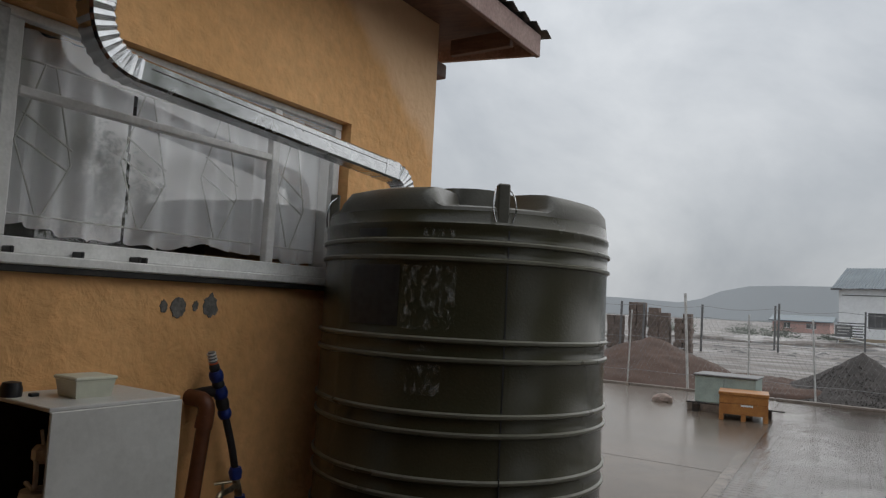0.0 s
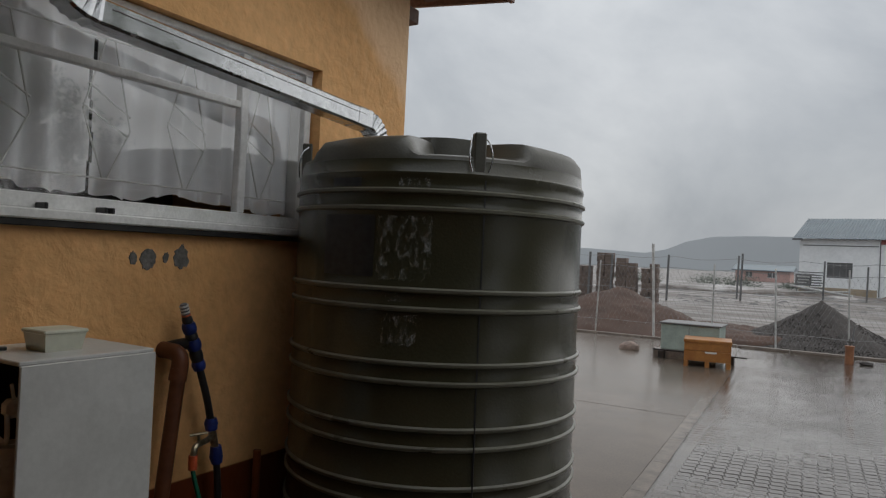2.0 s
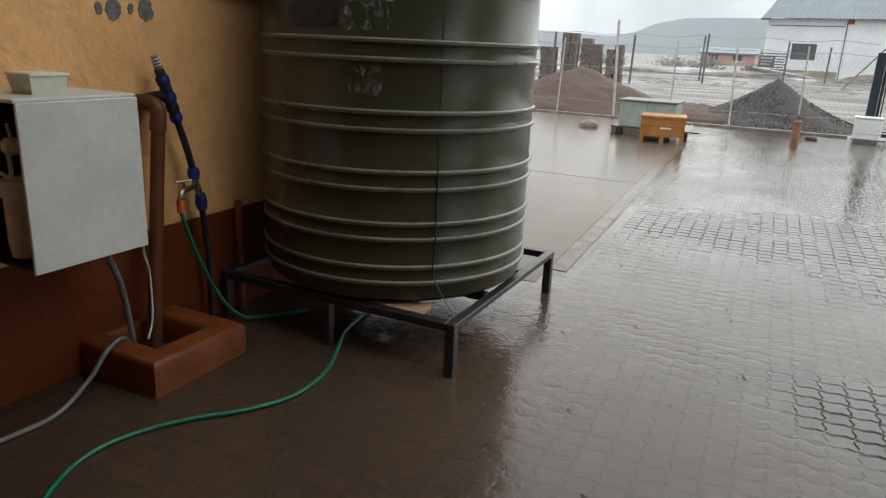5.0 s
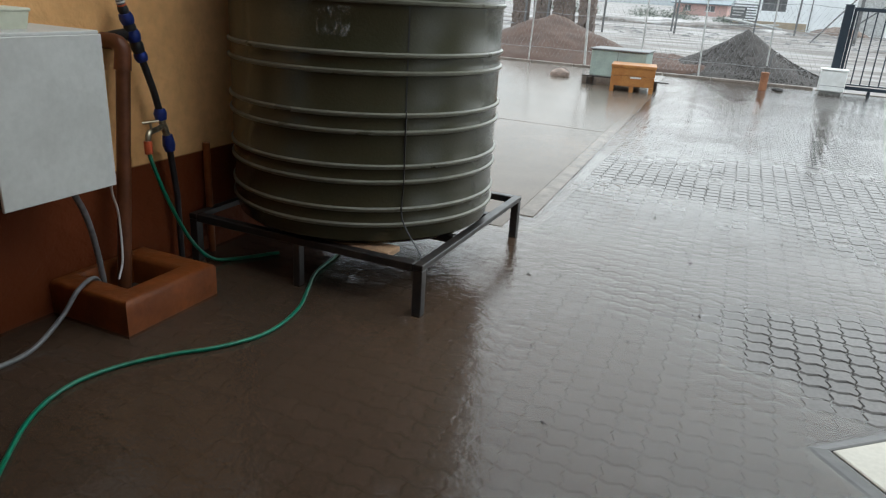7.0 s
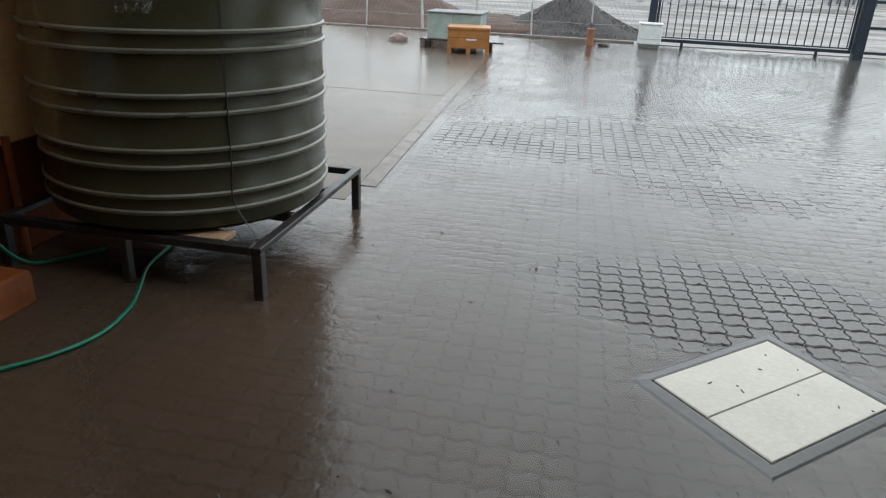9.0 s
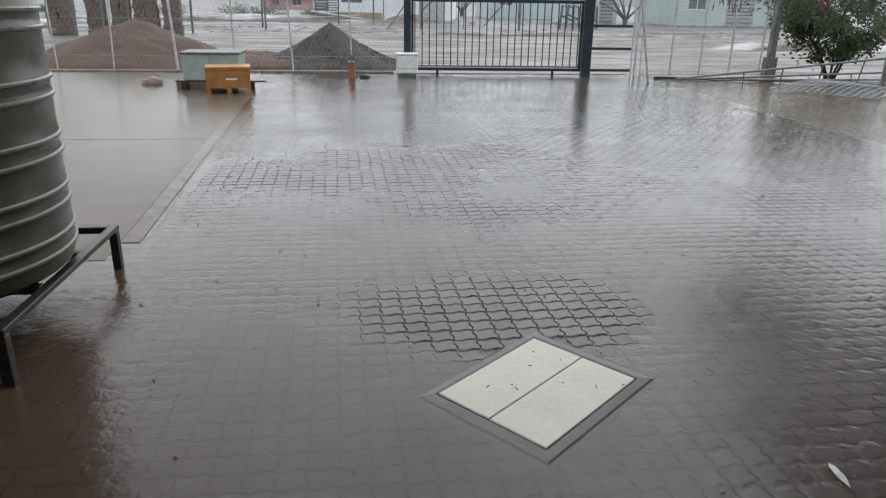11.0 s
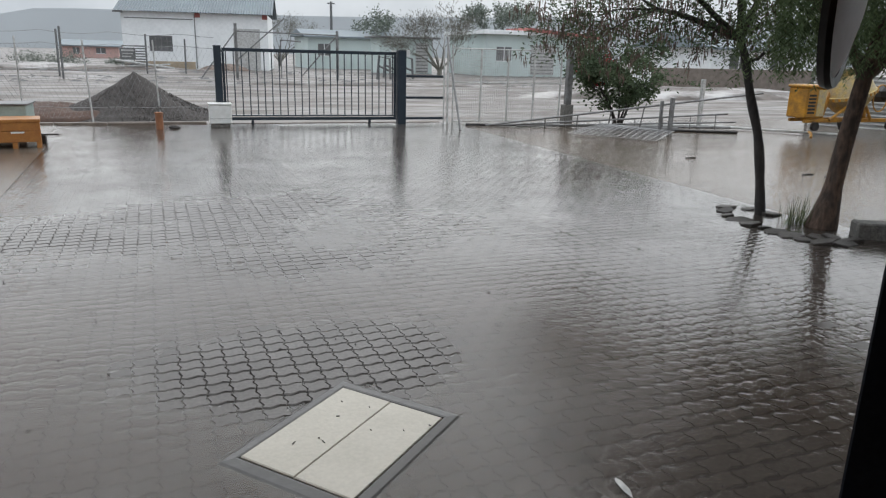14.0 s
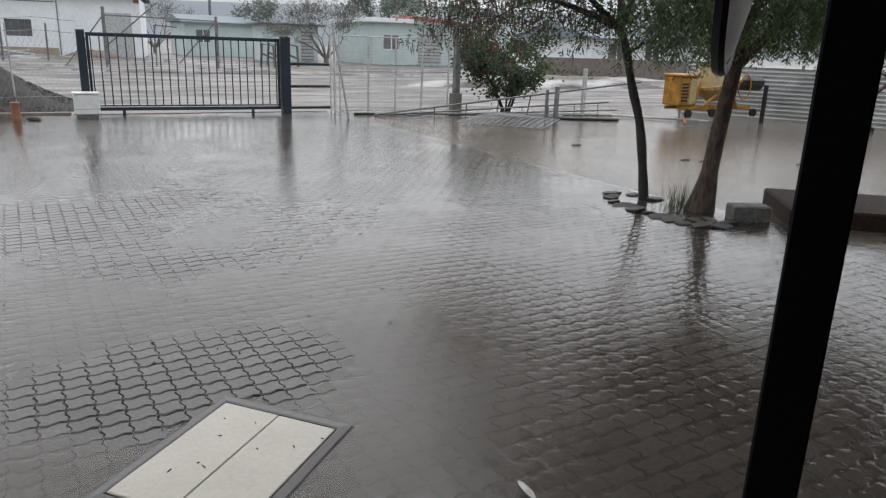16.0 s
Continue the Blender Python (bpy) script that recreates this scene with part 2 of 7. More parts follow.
def wall_paint():
    """Rough plaster, orange above a brown painted dado."""
    m = mat("orange_plaster", (0.82, 0.47, 0.21), (0.72, 0.395, 0.16), 1.3, 0.66, 0.009, 16.0, fine=0.08, spec=0.18)
    n, l = m.node_tree.nodes, m.node_tree.links
    b = n["Principled BSDF"]
    old = b.inputs["Base Color"].links[0].from_socket
    geo = n.new("ShaderNodeNewGeometry")
    sep = n.new("ShaderNodeSeparateXYZ")
    l.new(geo.outputs["Position"], sep.inputs[0])
    cmp_ = n.new("ShaderNodeMapRange")
    for k, v in (("From Min", 0.566), ("From Max", 0.574), ("To Min", 0.0), ("To Max", 1.0)):
        cmp_.inputs[k].default_value = v
    l.new(sep.outputs["Z"], cmp_.inputs["Value"])
    mx = n.new("ShaderNodeMix")
    mx.data_type = "RGBA"
    l.new(cmp_.outputs[0], mx.inputs[0])
    mx.inputs[6].default_value = (0.125, 0.028, 0.007, 1)
    # a slanting dry area near the corner, paler than the rain-darkened plaster
    edge = n.new("ShaderNodeTexNoise")
    edge.inputs["Scale"].default_value, edge.inputs["Detail"].default_value = 5.0, 5
    l.new(geo.outputs["Position"], edge.inputs["Vector"])
    slope = n.new("ShaderNodeVectorMath")
    slope.operation = "DOT_PRODUCT"
    slope.inputs[1].default_value = (0.0, 1.0, 1.288)
    l.new(geo.outputs["Position"], slope.inputs[0])
    ragged = n.new("ShaderNodeMath")
    ragged.operation = "MULTIPLY_ADD"
    ragged.inputs[1].default_value = 0.22
    l.new(edge.outputs["Fac"], ragged.inputs[0])
    l.new(slope.outputs["Value"], ragged.inputs[2])
    dry = n.new("ShaderNodeMapRange")
    for k, v in (("From Min", 7.20), ("From Max", 7.40), ("To Min", 0.0), ("To Max", 1.0)):
        dry.inputs[k].default_value = v
    l.new(ragged.outputs[0], dry.inputs["Value"])
    pale = n.new("ShaderNodeMix")
    pale.data_type = "RGBA"
    pale.inputs[7].default_value = (0.86, 0.57, 0.33, 1)
    l.new(dry.outputs[0], pale.inputs[0])
    l.new(old, pale.inputs[6])
    l.new(pale.outputs[2], mx.inputs[7])
    l.new(mx.outputs[2], b.inputs["Base Color"])
    # coarse trowel relief on top of the grain
    big = n.new("ShaderNodeTexNoise")
    big.inputs["Scale"].default_value, big.inputs["Detail"].default_value, big.inputs["Distortion"].default_value = 9.0, 4, 0.5
    l.new(geo.outputs["Position"], big.inputs["Vector"])
    bp = [q for q in n if q.type == "BUMP"][0]
    b2 = n.new("ShaderNodeBump")
    b2.inputs["Distance"].default_value = 0.016
    l.new(big.outputs["Fac"], b2.inputs["Height"])
    l.new(b2.outputs[0], bp.inputs["Normal"])
    return m


M_WALL = wall_paint()
M_WHITE = mat("white_paint", (0.74, 0.74, 0.72), (0.62, 0.62, 0.59), 6, 0.45, 0.001, 60, fine=0.05)
M_WORN = mat("worn_white_paint", (0.86, 0.86, 0.84), (0.74, 0.74, 0.715), 14, 0.55, 0.0012, 70, fine=0.06)
M_GALV = mat("galvanised_steel", (0.60, 0.61, 0.62), (0.50, 0.51, 0.52), 7, 0.25, 0.0004, 30, metal=0.95, fine=0.08)
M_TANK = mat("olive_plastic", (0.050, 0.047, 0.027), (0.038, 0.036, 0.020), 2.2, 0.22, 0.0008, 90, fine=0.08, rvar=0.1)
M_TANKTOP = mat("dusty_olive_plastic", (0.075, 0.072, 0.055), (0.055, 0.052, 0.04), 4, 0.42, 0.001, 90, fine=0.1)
# lighter than the tank body: the ribs' slim highlight is painted in
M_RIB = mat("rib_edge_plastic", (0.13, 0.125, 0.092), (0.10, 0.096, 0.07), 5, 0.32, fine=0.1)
M_STICKER = mat("dark_sticker", (0.006, 0.0065, 0.0075), (0.020, 0.021, 0.022), 30, 0.5, 0.0008, 60, fine=0.3)
M_BLACKSTEEL = mat("black_steel", (0.012, 0.012, 0.013), (0.026, 0.020, 0.017), 12, 0.42, 0.0006, 60)
M_NAVY = mat("navy_steel", (0.012, 0.022, 0.034), (0.020, 0.030, 0.042), 5, 0.42, 0.0005, 60)
M_DARKPOST = mat("dark_post_paint", (0.006, 0.008, 0.012), (0.010, 0.011, 0.015), 4, 0.65, 0.0005, 60, spec=0.12)
M_REDPOST = mat("red_post_paint", (0.20, 0.03, 0.02), (0.14, 0.025, 0.02), 8, 0.5)
# near-black: inner shade of room, cabinet and pit is in this colour
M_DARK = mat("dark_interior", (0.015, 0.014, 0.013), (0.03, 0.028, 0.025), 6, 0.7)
M_WOODDARK = mat("brown_timber", (0.20, 0.115, 0.085), (0.13, 0.07, 0.05), 5, 0.6, 0.001, 50, stretch=(1, 6, 6))
M_FASCIA = mat("weathered_fascia", (0.33, 0.22, 0.19), (0.24, 0.14, 0.12), 5, 0.6, 0.001, 50)
M_CREAM = mat("cream_plastic", (0.66, 0.67, 0.55), (0.56, 0.57, 0.46), 8, 0.4, fine=0.04)
M_BOXW = mat("white_board", (0.58, 0.58, 0.555), (0.52, 0.52, 0.495), 5, 0.4, 0.0006, 40, fine=0.04)
M_BLUE = mat("blue_plastic", (0.008, 0.024, 0.17), (0.007, 0.018, 0.11), 12, 0.35)
M_PE = mat("black_pipe", (0.012, 0.012, 0.014), (0.02, 0.02, 0.022), 12, 0.4)
M_BRASS = mat("worn_brass", (0.48, 0.42, 0.30), (0.30, 0.25, 0.18), 20, 0.35, metal=0.9)
M_ORANGEPL = mat("orange_plastic", (0.62, 0.10, 0.03), (0.45, 0.08, 0.03), 12, 0.4)
M_BROWNPVC = mat("brown_pvc", (0.125, 0.042, 0.018), (0.085, 0.03, 0.013), 7, 0.45, fine=0.1, spec=0.3)
M_GREEN = mat("green_hose", (0.0, 0.15, 0.085), (0.0, 0.11, 0.06), 12, 0.35)
M_GREYPL = mat("grey_plastic", (0.17, 0.17, 0.175), (0.12, 0.12, 0.125), 12, 0.45)
M_CLEAR = mat("cloudy_plastic", (0.74, 0.75, 0.74), (0.60, 0.61, 0.60), 12, 0.25, fine=0.05)
M_DADO = mat("brown_masonry_paint", (0.20, 0.056, 0.014), (0.13, 0.036, 0.009), 6, 0.42, 0.003, 25, fine=0.12, spec=0.28)
M_CEMENT = mat("bare_cement", (0.19, 0.18, 0.165), (0.11, 0.105, 0.095), 22, 0.75, 0.004, 60)
M_CONC = film_mat("wet_concrete", (0.122, 0.093, 0.070), (0.088, 0.067, 0.050), 0.8, rough=0.20, ior=1.19)
M_SLAB = mat("pale_concrete_cover", (0.50, 0.466, 0.40), (0.44, 0.408, 0.344), 4, 0.5, 0.0015, 55, fine=0.06)
M_RIMCONC = mat("wet_grey_cement", (0.085, 0.080, 0.077), (0.060, 0.057, 0.055), 3, 0.36, 0.003, 20, fine=0.12)
M_PAVER = film_mat("wet_paver", (0.128, 0.117, 0.110), (0.098, 0.088, 0.082), 1.3, island=0.10)
M_PAVER1 = film_mat("wet_paver_single", (0.128, 0.117, 0.110), (0.098, 0.088, 0.082), 1.3, rnd=0.10)
M_JOINT = mat("joint_sand", (0.066, 0.060, 0.056), (0.044, 0.040, 0.037), 5, 0.8, 0.002, 60, spec=0.2)


def puddle_ground():
    """Churned mud crossed by long shallow puddles and wheel ruts."""
    m = mat("wet_mud_ground", (0.155, 0.132, 0.118), (0.085, 0.072, 0.063), 0.7, 0.6, 0.03, 3.0, fine=0.35, spec=0.3, stretch=(0.5, 1.3, 1))
    n, l = m.node_tree.nodes, m.node_tree.links
    b = n["Principled BSDF"]
    geo, mp = n.new("ShaderNodeNewGeometry"), n.new("ShaderNodeMapping")
    mp.inputs["Scale"].default_value = (0.30, 1.1, 1)
    mp.inputs["Rotation"].default_value = (0, 0, radians(5))
    q, r = n.new("ShaderNodeTexNoise"), n.new("ShaderNodeValToRGB")
    q.inputs["Scale"].default_value, q.inputs["Detail"].default_value, q.inputs["Roughness"].default_value = 1.0, 7, 0.62
    r.color_ramp.elements[0].position, r.color_ramp.elements[1].position = 0.44, 0.60
    r.color_ramp.elements[1].color = (0.40, 0.40, 0.40, 1)
    l.new(geo.outputs["Position"], mp.inputs["Vector"])
    l.new(mp.outputs[0], q.inputs["Vector"])
    l.new(q.outputs["Fac"], r.inputs[0])
    d, g, f, x, y = (n.new("ShaderNode" + k) for k in ("BsdfDiffuse", "BsdfGlossy", "Fresnel", "MixShader", "MixShader"))
    d.inputs["Color"].default_value = (0.15, 0.128, 0.112, 1)
    g.inputs["Roughness"].default_value = 0.36
    f.inputs["IOR"].default_value = 1.33
    l.new(f.outputs[0], x.inputs[0])
    l.new(d.outputs[0], x.inputs[1])
    l.new(g.outputs[0], x.inputs[2])
    l.new(r.outputs[0], y.inputs[0])
    l.new(b.outputs[0], y.inputs[1])
    l.new(x.outputs[0], y.inputs[2])
    l.new(y.outputs[0], n["Material Output"].inputs[0])
    return m


M_MUD = puddle_ground()
M_SAND = mat("brown_sand", (0.098, 0.058, 0.043), (0.072, 0.043, 0.032), 2.0, 0.85, 0.01, 30, fine=0.2)
M_GRAVEL = mat("grey_gravel", (0.080, 0.072, 0.068), (0.055, 0.050, 0.047), 6, 0.85, 0.012, 28, fine=0.18, island=0.5, spec=0.15)
M_EDGE = film_mat("wet_edging", (0.140, 0.110, 0.086), (0.092, 0.072, 0.055), 5, rough=0.18, ior=1.22)
M_KERB = mat("wet_kerb_concrete", (0.22, 0.18, 0.15), (0.14, 0.115, 0.095), 4, 0.5, 0.003, 30)
M_ORANGEWOOD = mat("orange_board", (0.38, 0.165, 0.04), (0.29, 0.115, 0.028), 7, 0.45, 0.0008, 40, fine=0.12)
M_MINT = mat("pale_green_steel", (0.36, 0.44, 0.40), (0.28, 0.34, 0.31), 6, 0.4, fine=0.08)
M_TERRA = mat("terracotta_pipe", (0.29, 0.12, 0.055), (0.21, 0.085, 0.038), 8, 0.5, fine=0.12)
M_YELLOW = mat("yellow_machine_paint", (0.50, 0.235, 0.018), (0.27, 0.13, 0.02), 6, 0.45, 0.001, 40, fine=0.18)
M_CEMYEL = mat("cement_caked_yellow", (0.50, 0.36, 0.13), (0.36, 0.30, 0.20), 9, 0.75, 0.004, 40, fine=0.2)
M_RUBBER = mat("tyre_rubber", (0.018, 0.018, 0.018), (0.03, 0.028, 0.026), 9, 0.75)
M_BARK = mat("rough_bark", (0.13, 0.085, 0.062), (0.06, 0.042, 0.033), 13, 0.85, 0.02, 26, fine=0.3, stretch=(1, 1, 0.4))
M_BARKD = mat("dark_wet_bark", (0.042, 0.036, 0.033), (0.024, 0.021, 0.02), 13, 0.7, 0.012, 30, fine=0.3, stretch=(1, 1, 0.4))
M_STONE = mat("wet_flat_stone", (0.075, 0.066, 0.06), (0.045, 0.04, 0.036), 6, 0.6, 0.004, 30, rnd=0.3, spec=0.25)
M_MIRRORBACK = mat("grey_mirror_back", (0.72, 0.74, 0.75), (0.62, 0.64, 0.65), 4, 0.5, fine=0.04)
M_STEELGREY = mat("weathered_grey_steel", (0.24, 0.24, 0.24), (0.14, 0.135, 0.13), 7, 0.5, metal=0.4, fine=0.15)
M_POSTW = mat("pale_post_paint", (0.56, 0.56, 0.55), (0.40, 0.39, 0.37), 9, 0.6)
M_WIRE = mat("dull_fence_wire", (0.34, 0.34, 0.34), (0.26, 0.26, 0.26), 9, 0.5, metal=0.5)
M_FARWHITE = mat("distant_white_wall", (0.90, 0.91, 0.91), (0.83, 0.84, 0.84), 0.6, 0.8, 0.006, 6, fine=0.05)
M_FARROOF = mat("distant_grey_roof", (0.22, 0.26, 0.28), (0.17, 0.20, 0.22), 0.5, 0.6, fine=0.06)
M_FARRED = mat("distant_red_trim", (0.42, 0.15, 0.13), (0.33, 0.12, 0.11), 1, 0.7)
M_FARPINK = mat("distant_pink_wall", (0.66, 0.43, 0.39), (0.56, 0.37, 0.33), 0.6, 0.8)
M_FARGREEN = mat("distant_green_wall", (0.64, 0.72, 0.70), (0.56, 0.64, 0.62), 0.6, 0.8, fine=0.06)
M_FARDARK = mat("distant_dark", (0.16, 0.16, 0.16), (0.12, 0.12, 0.12), 1, 0.5)
M_FARTAN = mat("distant_tan", (0.46, 0.37, 0.26), (0.36, 0.29, 0.21), 1, 0.8)
M_BRICKFAR = mat("distant_brown_blocks", (0.21, 0.16, 0.135), (0.15, 0.118, 0.10), 2, 0.9, 0.02, 8, fine=0.3, island=0.3)
# pale because the rain haze is mixed into the hill colour
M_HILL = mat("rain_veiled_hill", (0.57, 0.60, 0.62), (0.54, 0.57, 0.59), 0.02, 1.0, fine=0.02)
M_GLASS = glass_mat("window_glass")


def leaf_mat(name, c1, c2):
    m = mat(name, c1, c2, 1.5, 0.6, fine=0.1, island=0.45, spec=0.2)
    b = m.node_tree.nodes["Principled BSDF"]
    n, l = m.node_tree.nodes, m.node_tree.links
    tl, x = n.new("ShaderNodeBsdfTranslucent"), n.new("ShaderNodeMixShader")
    l.new(b.inputs["Base Color"].links[0].from_socket, tl.inputs["Color"])
    x.inputs[0].default_value = 0.4
    l.new(b.outputs[0], x.inputs[1])
    l.new(tl.outputs[0], x.inputs[2])
    l.new(x.outputs[0], n["Material Output"].inputs[0])
    return m


M_PEPPER = leaf_mat("pepper_leaf", (0.15, 0.20, 0.095), (0.09, 0.125, 0.062))
M_BUSHLEAF = leaf_mat("bush_leaf", (0.115, 0.150, 0.085), (0.075, 0.105, 0.060))
M_POD = leaf_mat("brown_pod", (0.165, 0.118, 0.098), (0.115, 0.085, 0.07))
M_FLOWER = leaf_mat("red_flower", (0.42, 0.05, 0.06), (0.30, 0.04, 0.05))
# far leaf and twig tones are lifted to carry the rain haze
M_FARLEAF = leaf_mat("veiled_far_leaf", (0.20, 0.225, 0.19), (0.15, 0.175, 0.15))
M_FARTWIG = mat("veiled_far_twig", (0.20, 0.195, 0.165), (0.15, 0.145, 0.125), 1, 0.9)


def curtain_mat():
    m = bpy.data.materials.new("sheer_curtain")
    m.use_nodes = True
    n, l = m.node_tree.nodes, m.node_tree.links
    n.remove(n["Principled BSDF"])
    d, tl, t, a, x = (n.new("ShaderNode" + k) for k in ("BsdfDiffuse", "BsdfTranslucent", "BsdfTransparent", "AddShader", "MixShader"))
    d.inputs["Color"].default_value = (0.90, 0.91, 0.92, 1)
    tl.inputs["Color"].default_value = (0.16, 0.16, 0.16, 1)
    x.inputs[0].default_value = 0.95
    l.new(d.outputs[0], a.inputs[0])
    l.new(tl.outputs[0], a.inputs[1])
    l.new(t.outputs[0], x.inputs[1])
    l.new(a.outputs[0], x.inputs[2])
    l.new(x.outputs[0], n["Material Output"].inputs[0])
    return m


M_LACE = curtain_mat()
M_WATER = water_mat("muddy_rain_water", (0.078, 0.050, 0.033), (0.146, 0.126, 0.113), 0.03, 0.78, 0.0034, rows=1.15)
M_TANWATER = water_mat("tan_flood_water", (0.150, 0.108, 0.074), (0.155, 0.125, 0.10), 0.75, 0.97, 0.0060, ior=1.22)

# ---------------------------------------------------------------- mesh building


class Shape:
    """Vertices and faces gathered for one mesh."""

    def __init__(self):
        self.v, self.f = [], []

    def add(self, verts, faces):
        k = len(self.v)
        self.v += [tuple(p) for p in verts]
        self.f += [tuple(i + k for i in q) for q in faces]
        return self

    def box(self, a, b, bev=0.004, m=None):
        """Box from corner a to corner b with chamfered edges."""
        lo = [min(p, q) for p, q in zip(a, b)]
        hi = [max(p, q) for p, q in zip(a, b)]
        e = min(bev, *[(h - l_) * 0.4 for l_, h in zip(lo, hi)])
        vs, idx = [], {}
        for sx in (0, 1):
            for sy in (0, 1):
                for sz in (0, 1):
                    s = (sx, sy, sz)
                    for ax in range(3):
                        p = [(hi[i] if s[i] else lo[i]) if i == ax else ((hi[i] - e) if s[i] else (lo[i] + e)) for i in range(3)]
                        idx[s, ax] = len(vs)
                        vs.append(Vector(p))
        fs = []
        for ax in range(3):
            o1, o2 = [i for i in range(3) if i != ax]
            for side in (0, 1):
                q = []
                for u, w in ((0, 0), (1, 0), (1, 1), (0, 1)):
                    s = [0, 0, 0]
                    s[ax], s[o1], s[o2] = side, u, w
                    q.append(idx[tuple(s), ax])
                flip = (ax == 1) ^ (side == 0)
                fs.append(tuple(q[::-1] if flip else q))
        for ax in range(3):
            o1, o2 = [i for i in range(3) if i != ax]
            for u in (0, 1):
                for w in (0, 1):
                    s0, s1 = [0, 0, 0], [0, 0, 0]
                    s0[ax], s1[ax] = 0, 1
                    s0[o1] = s1[o1] = u
                    s0[o2] = s1[o2] = w
                    q = [idx[tuple(s0), o1], idx[tuple(s1), o1], idx[tuple(s1), o2], idx[tuple(s0), o2]]
                    fs.append(tuple(q))
        for s in [(a_, b_, c_) for a_ in (0, 1) for b_ in (0, 1) for c_ in (0, 1)]:
            fs.append((idx[s, 0], idx[s, 1], idx[s, 2]))
        if m is not None:
            vs = [m @ p for p in vs]
        return self.add(vs, fs)

    def tube(self, pts, r, seg=10, cap=True, r1=None):
        """Round tube along points; r may taper to r1."""
        pts = [Vector(p) for p in pts]
        n = len(pts)
        ring, up = [], None
        for i, p in enumerate(pts):
            d = (pts[min(i + 1, n - 1)] - pts[max(i - 1, 0)]).normalized()
            if up is None:
                up = Vector((0, 0, 1)) if abs(d.z) < 0.9 else Vector((1, 0, 0))
            s = d.cross(up).normalized()
            up = s.cross(d).normalized()
            rad = (r[i] if isinstance(r, (list, tuple)) else (r if r1 is None else r + (r1 - r) * i / max(1, n - 1)))
            ring.append([p + (s * math.cos(t) + up * math.sin(t)) * rad for t in [2 * math.pi * j / seg for j in range(seg)]])
        vs = [q for g in ring for q in g]
        fs = [(i * seg + j, i * seg + (j + 1) % seg, (i + 1) * seg + (j + 1) % seg, (i + 1) * seg + j) for i in range(n - 1) for j in range(seg)]
        if cap:
            fs += [tuple(range(seg))[::-1], tuple((n - 1) * seg + j for j in range(seg))]
        return self.add(vs, fs)

    def ribbon(self, pts, w, h, twist=None):
        """Rectangular duct along points lying in one upright plane; w across that plane, h in it."""
        pts = [Vector(p) for p in pts]
        n = len(pts)
        side0 = (pts[-1] - pts[0])
        side0 = Vector((side0.y, -side0.x, 0)).normalized()
        vs = []
        for i, p in enumerate(pts):
            d = (pts[min(i + 1, n - 1)] - pts[max(i - 1, 0)]).normalized()
            u = side0.cross(d).normalized()
            k = twist[i] if twist else 1.0
            for a, b in ((-1, -0.8), (-0.8, -1), (0.8, -1), (1, -0.8), (1, 0.8), (0.8, 1), (-0.8, 1), (-1, 0.8)):
                vs.append(p + side0 * a * w / 2 * k + u * b * h / 2 * k)
        s = 8
        fs = [(i * s + j, i * s + (j + 1) % s, (i + 1) * s + (j + 1) % s, (i + 1) * s + j) for i in range(n - 1) for j in range(s)]
        fs += [tuple(range(s))[::-1], tuple((n - 1) * s + j for j in range(s))]
        return self.add(vs, fs)

    def lathe(self, prof, seg=64, c=(0, 0), a0=0.0, a1=360.0):
        """Profile of (radius, z) turned about an upright axis."""
        full = abs(a1 - a0) >= 359.9
        k = seg if full else seg + 1
        vs = []
        for r, z in prof:
            for j in range(k):
                t = radians(a0 + (a1 - a0) * j / seg)
                vs.append((c[0] + r * math.cos(t), c[1] + r * math.sin(t), z))
        fs = []
        for i in range(len(prof) - 1):
            for j in range(seg):
                fs.append((i * k + j, i * k + (j + 1) % k, (i + 1) * k + (j + 1) % k, (i + 1) * k + j))
        return self.add(vs, fs)


def mesh_of(name, shape, material, smooth=False):
    me = bpy.data.meshes.new(name)
    me.from_pydata(shape.v, [], shape.f)
    me.validate()
    bm = bmesh.new()
    bm.from_mesh(me)
    if 1 < len(bm.faces) < 60000 and name not in ("water", "flood_water", "paver"):
        bmesh.ops.recalc_face_normals(bm, faces=bm.faces)
    bm.to_mesh(me)
    bm.free()
    me.materials.append(material)
    if smooth:
        me.shade_smooth()
        me.set_sharp_from_angle(angle=radians(38))
    return me


def part(name, shape, material, parent=None, label="", smooth=False, mesh=None):
    ob = new(name, mesh or mesh_of(name, shape, material, smooth))
    if parent is not None:
        ob.parent = parent
    return tagged(ob, label)


def thing(name, at, label, category, group="", kind=""):
    ob = new(name)
    ob.empty_display_size = 0.1
    ob.location = at
    bpy.context.view_layer.update()
    return tagged(ob, label, category, group, kind)


def put(name, shape, material, root, label="", smooth=False):
    """A part built in world metres, hung under root, an Empty or a part whose world place is known."""
    base = Vector((0, 0, 0))
    q = root
    while q is not None:
        base += q.location
        q = q.parent
    shape.v = [(x - base.x, y - base.y, z - base.z) for x, y, z in shape.v]
    return part(name, shape, material, root, label, smooth)


def solo(name, shape, material, label, category, group="", kind="", smooth=False):
    return tagged(part(name, shape, material, None, label, smooth), label, category, group, kind)


def arc(c, a, b, r0, n=6):
    """Points of a quarter bend round c from direction a to direction b."""
    a, b = Vector(a), Vector(b)
    return [Vector(c) + (a * math.cos(t) + b * math.sin(t)) * r0 for t in [math.pi / 2 * i / n for i in range(n + 1)]]


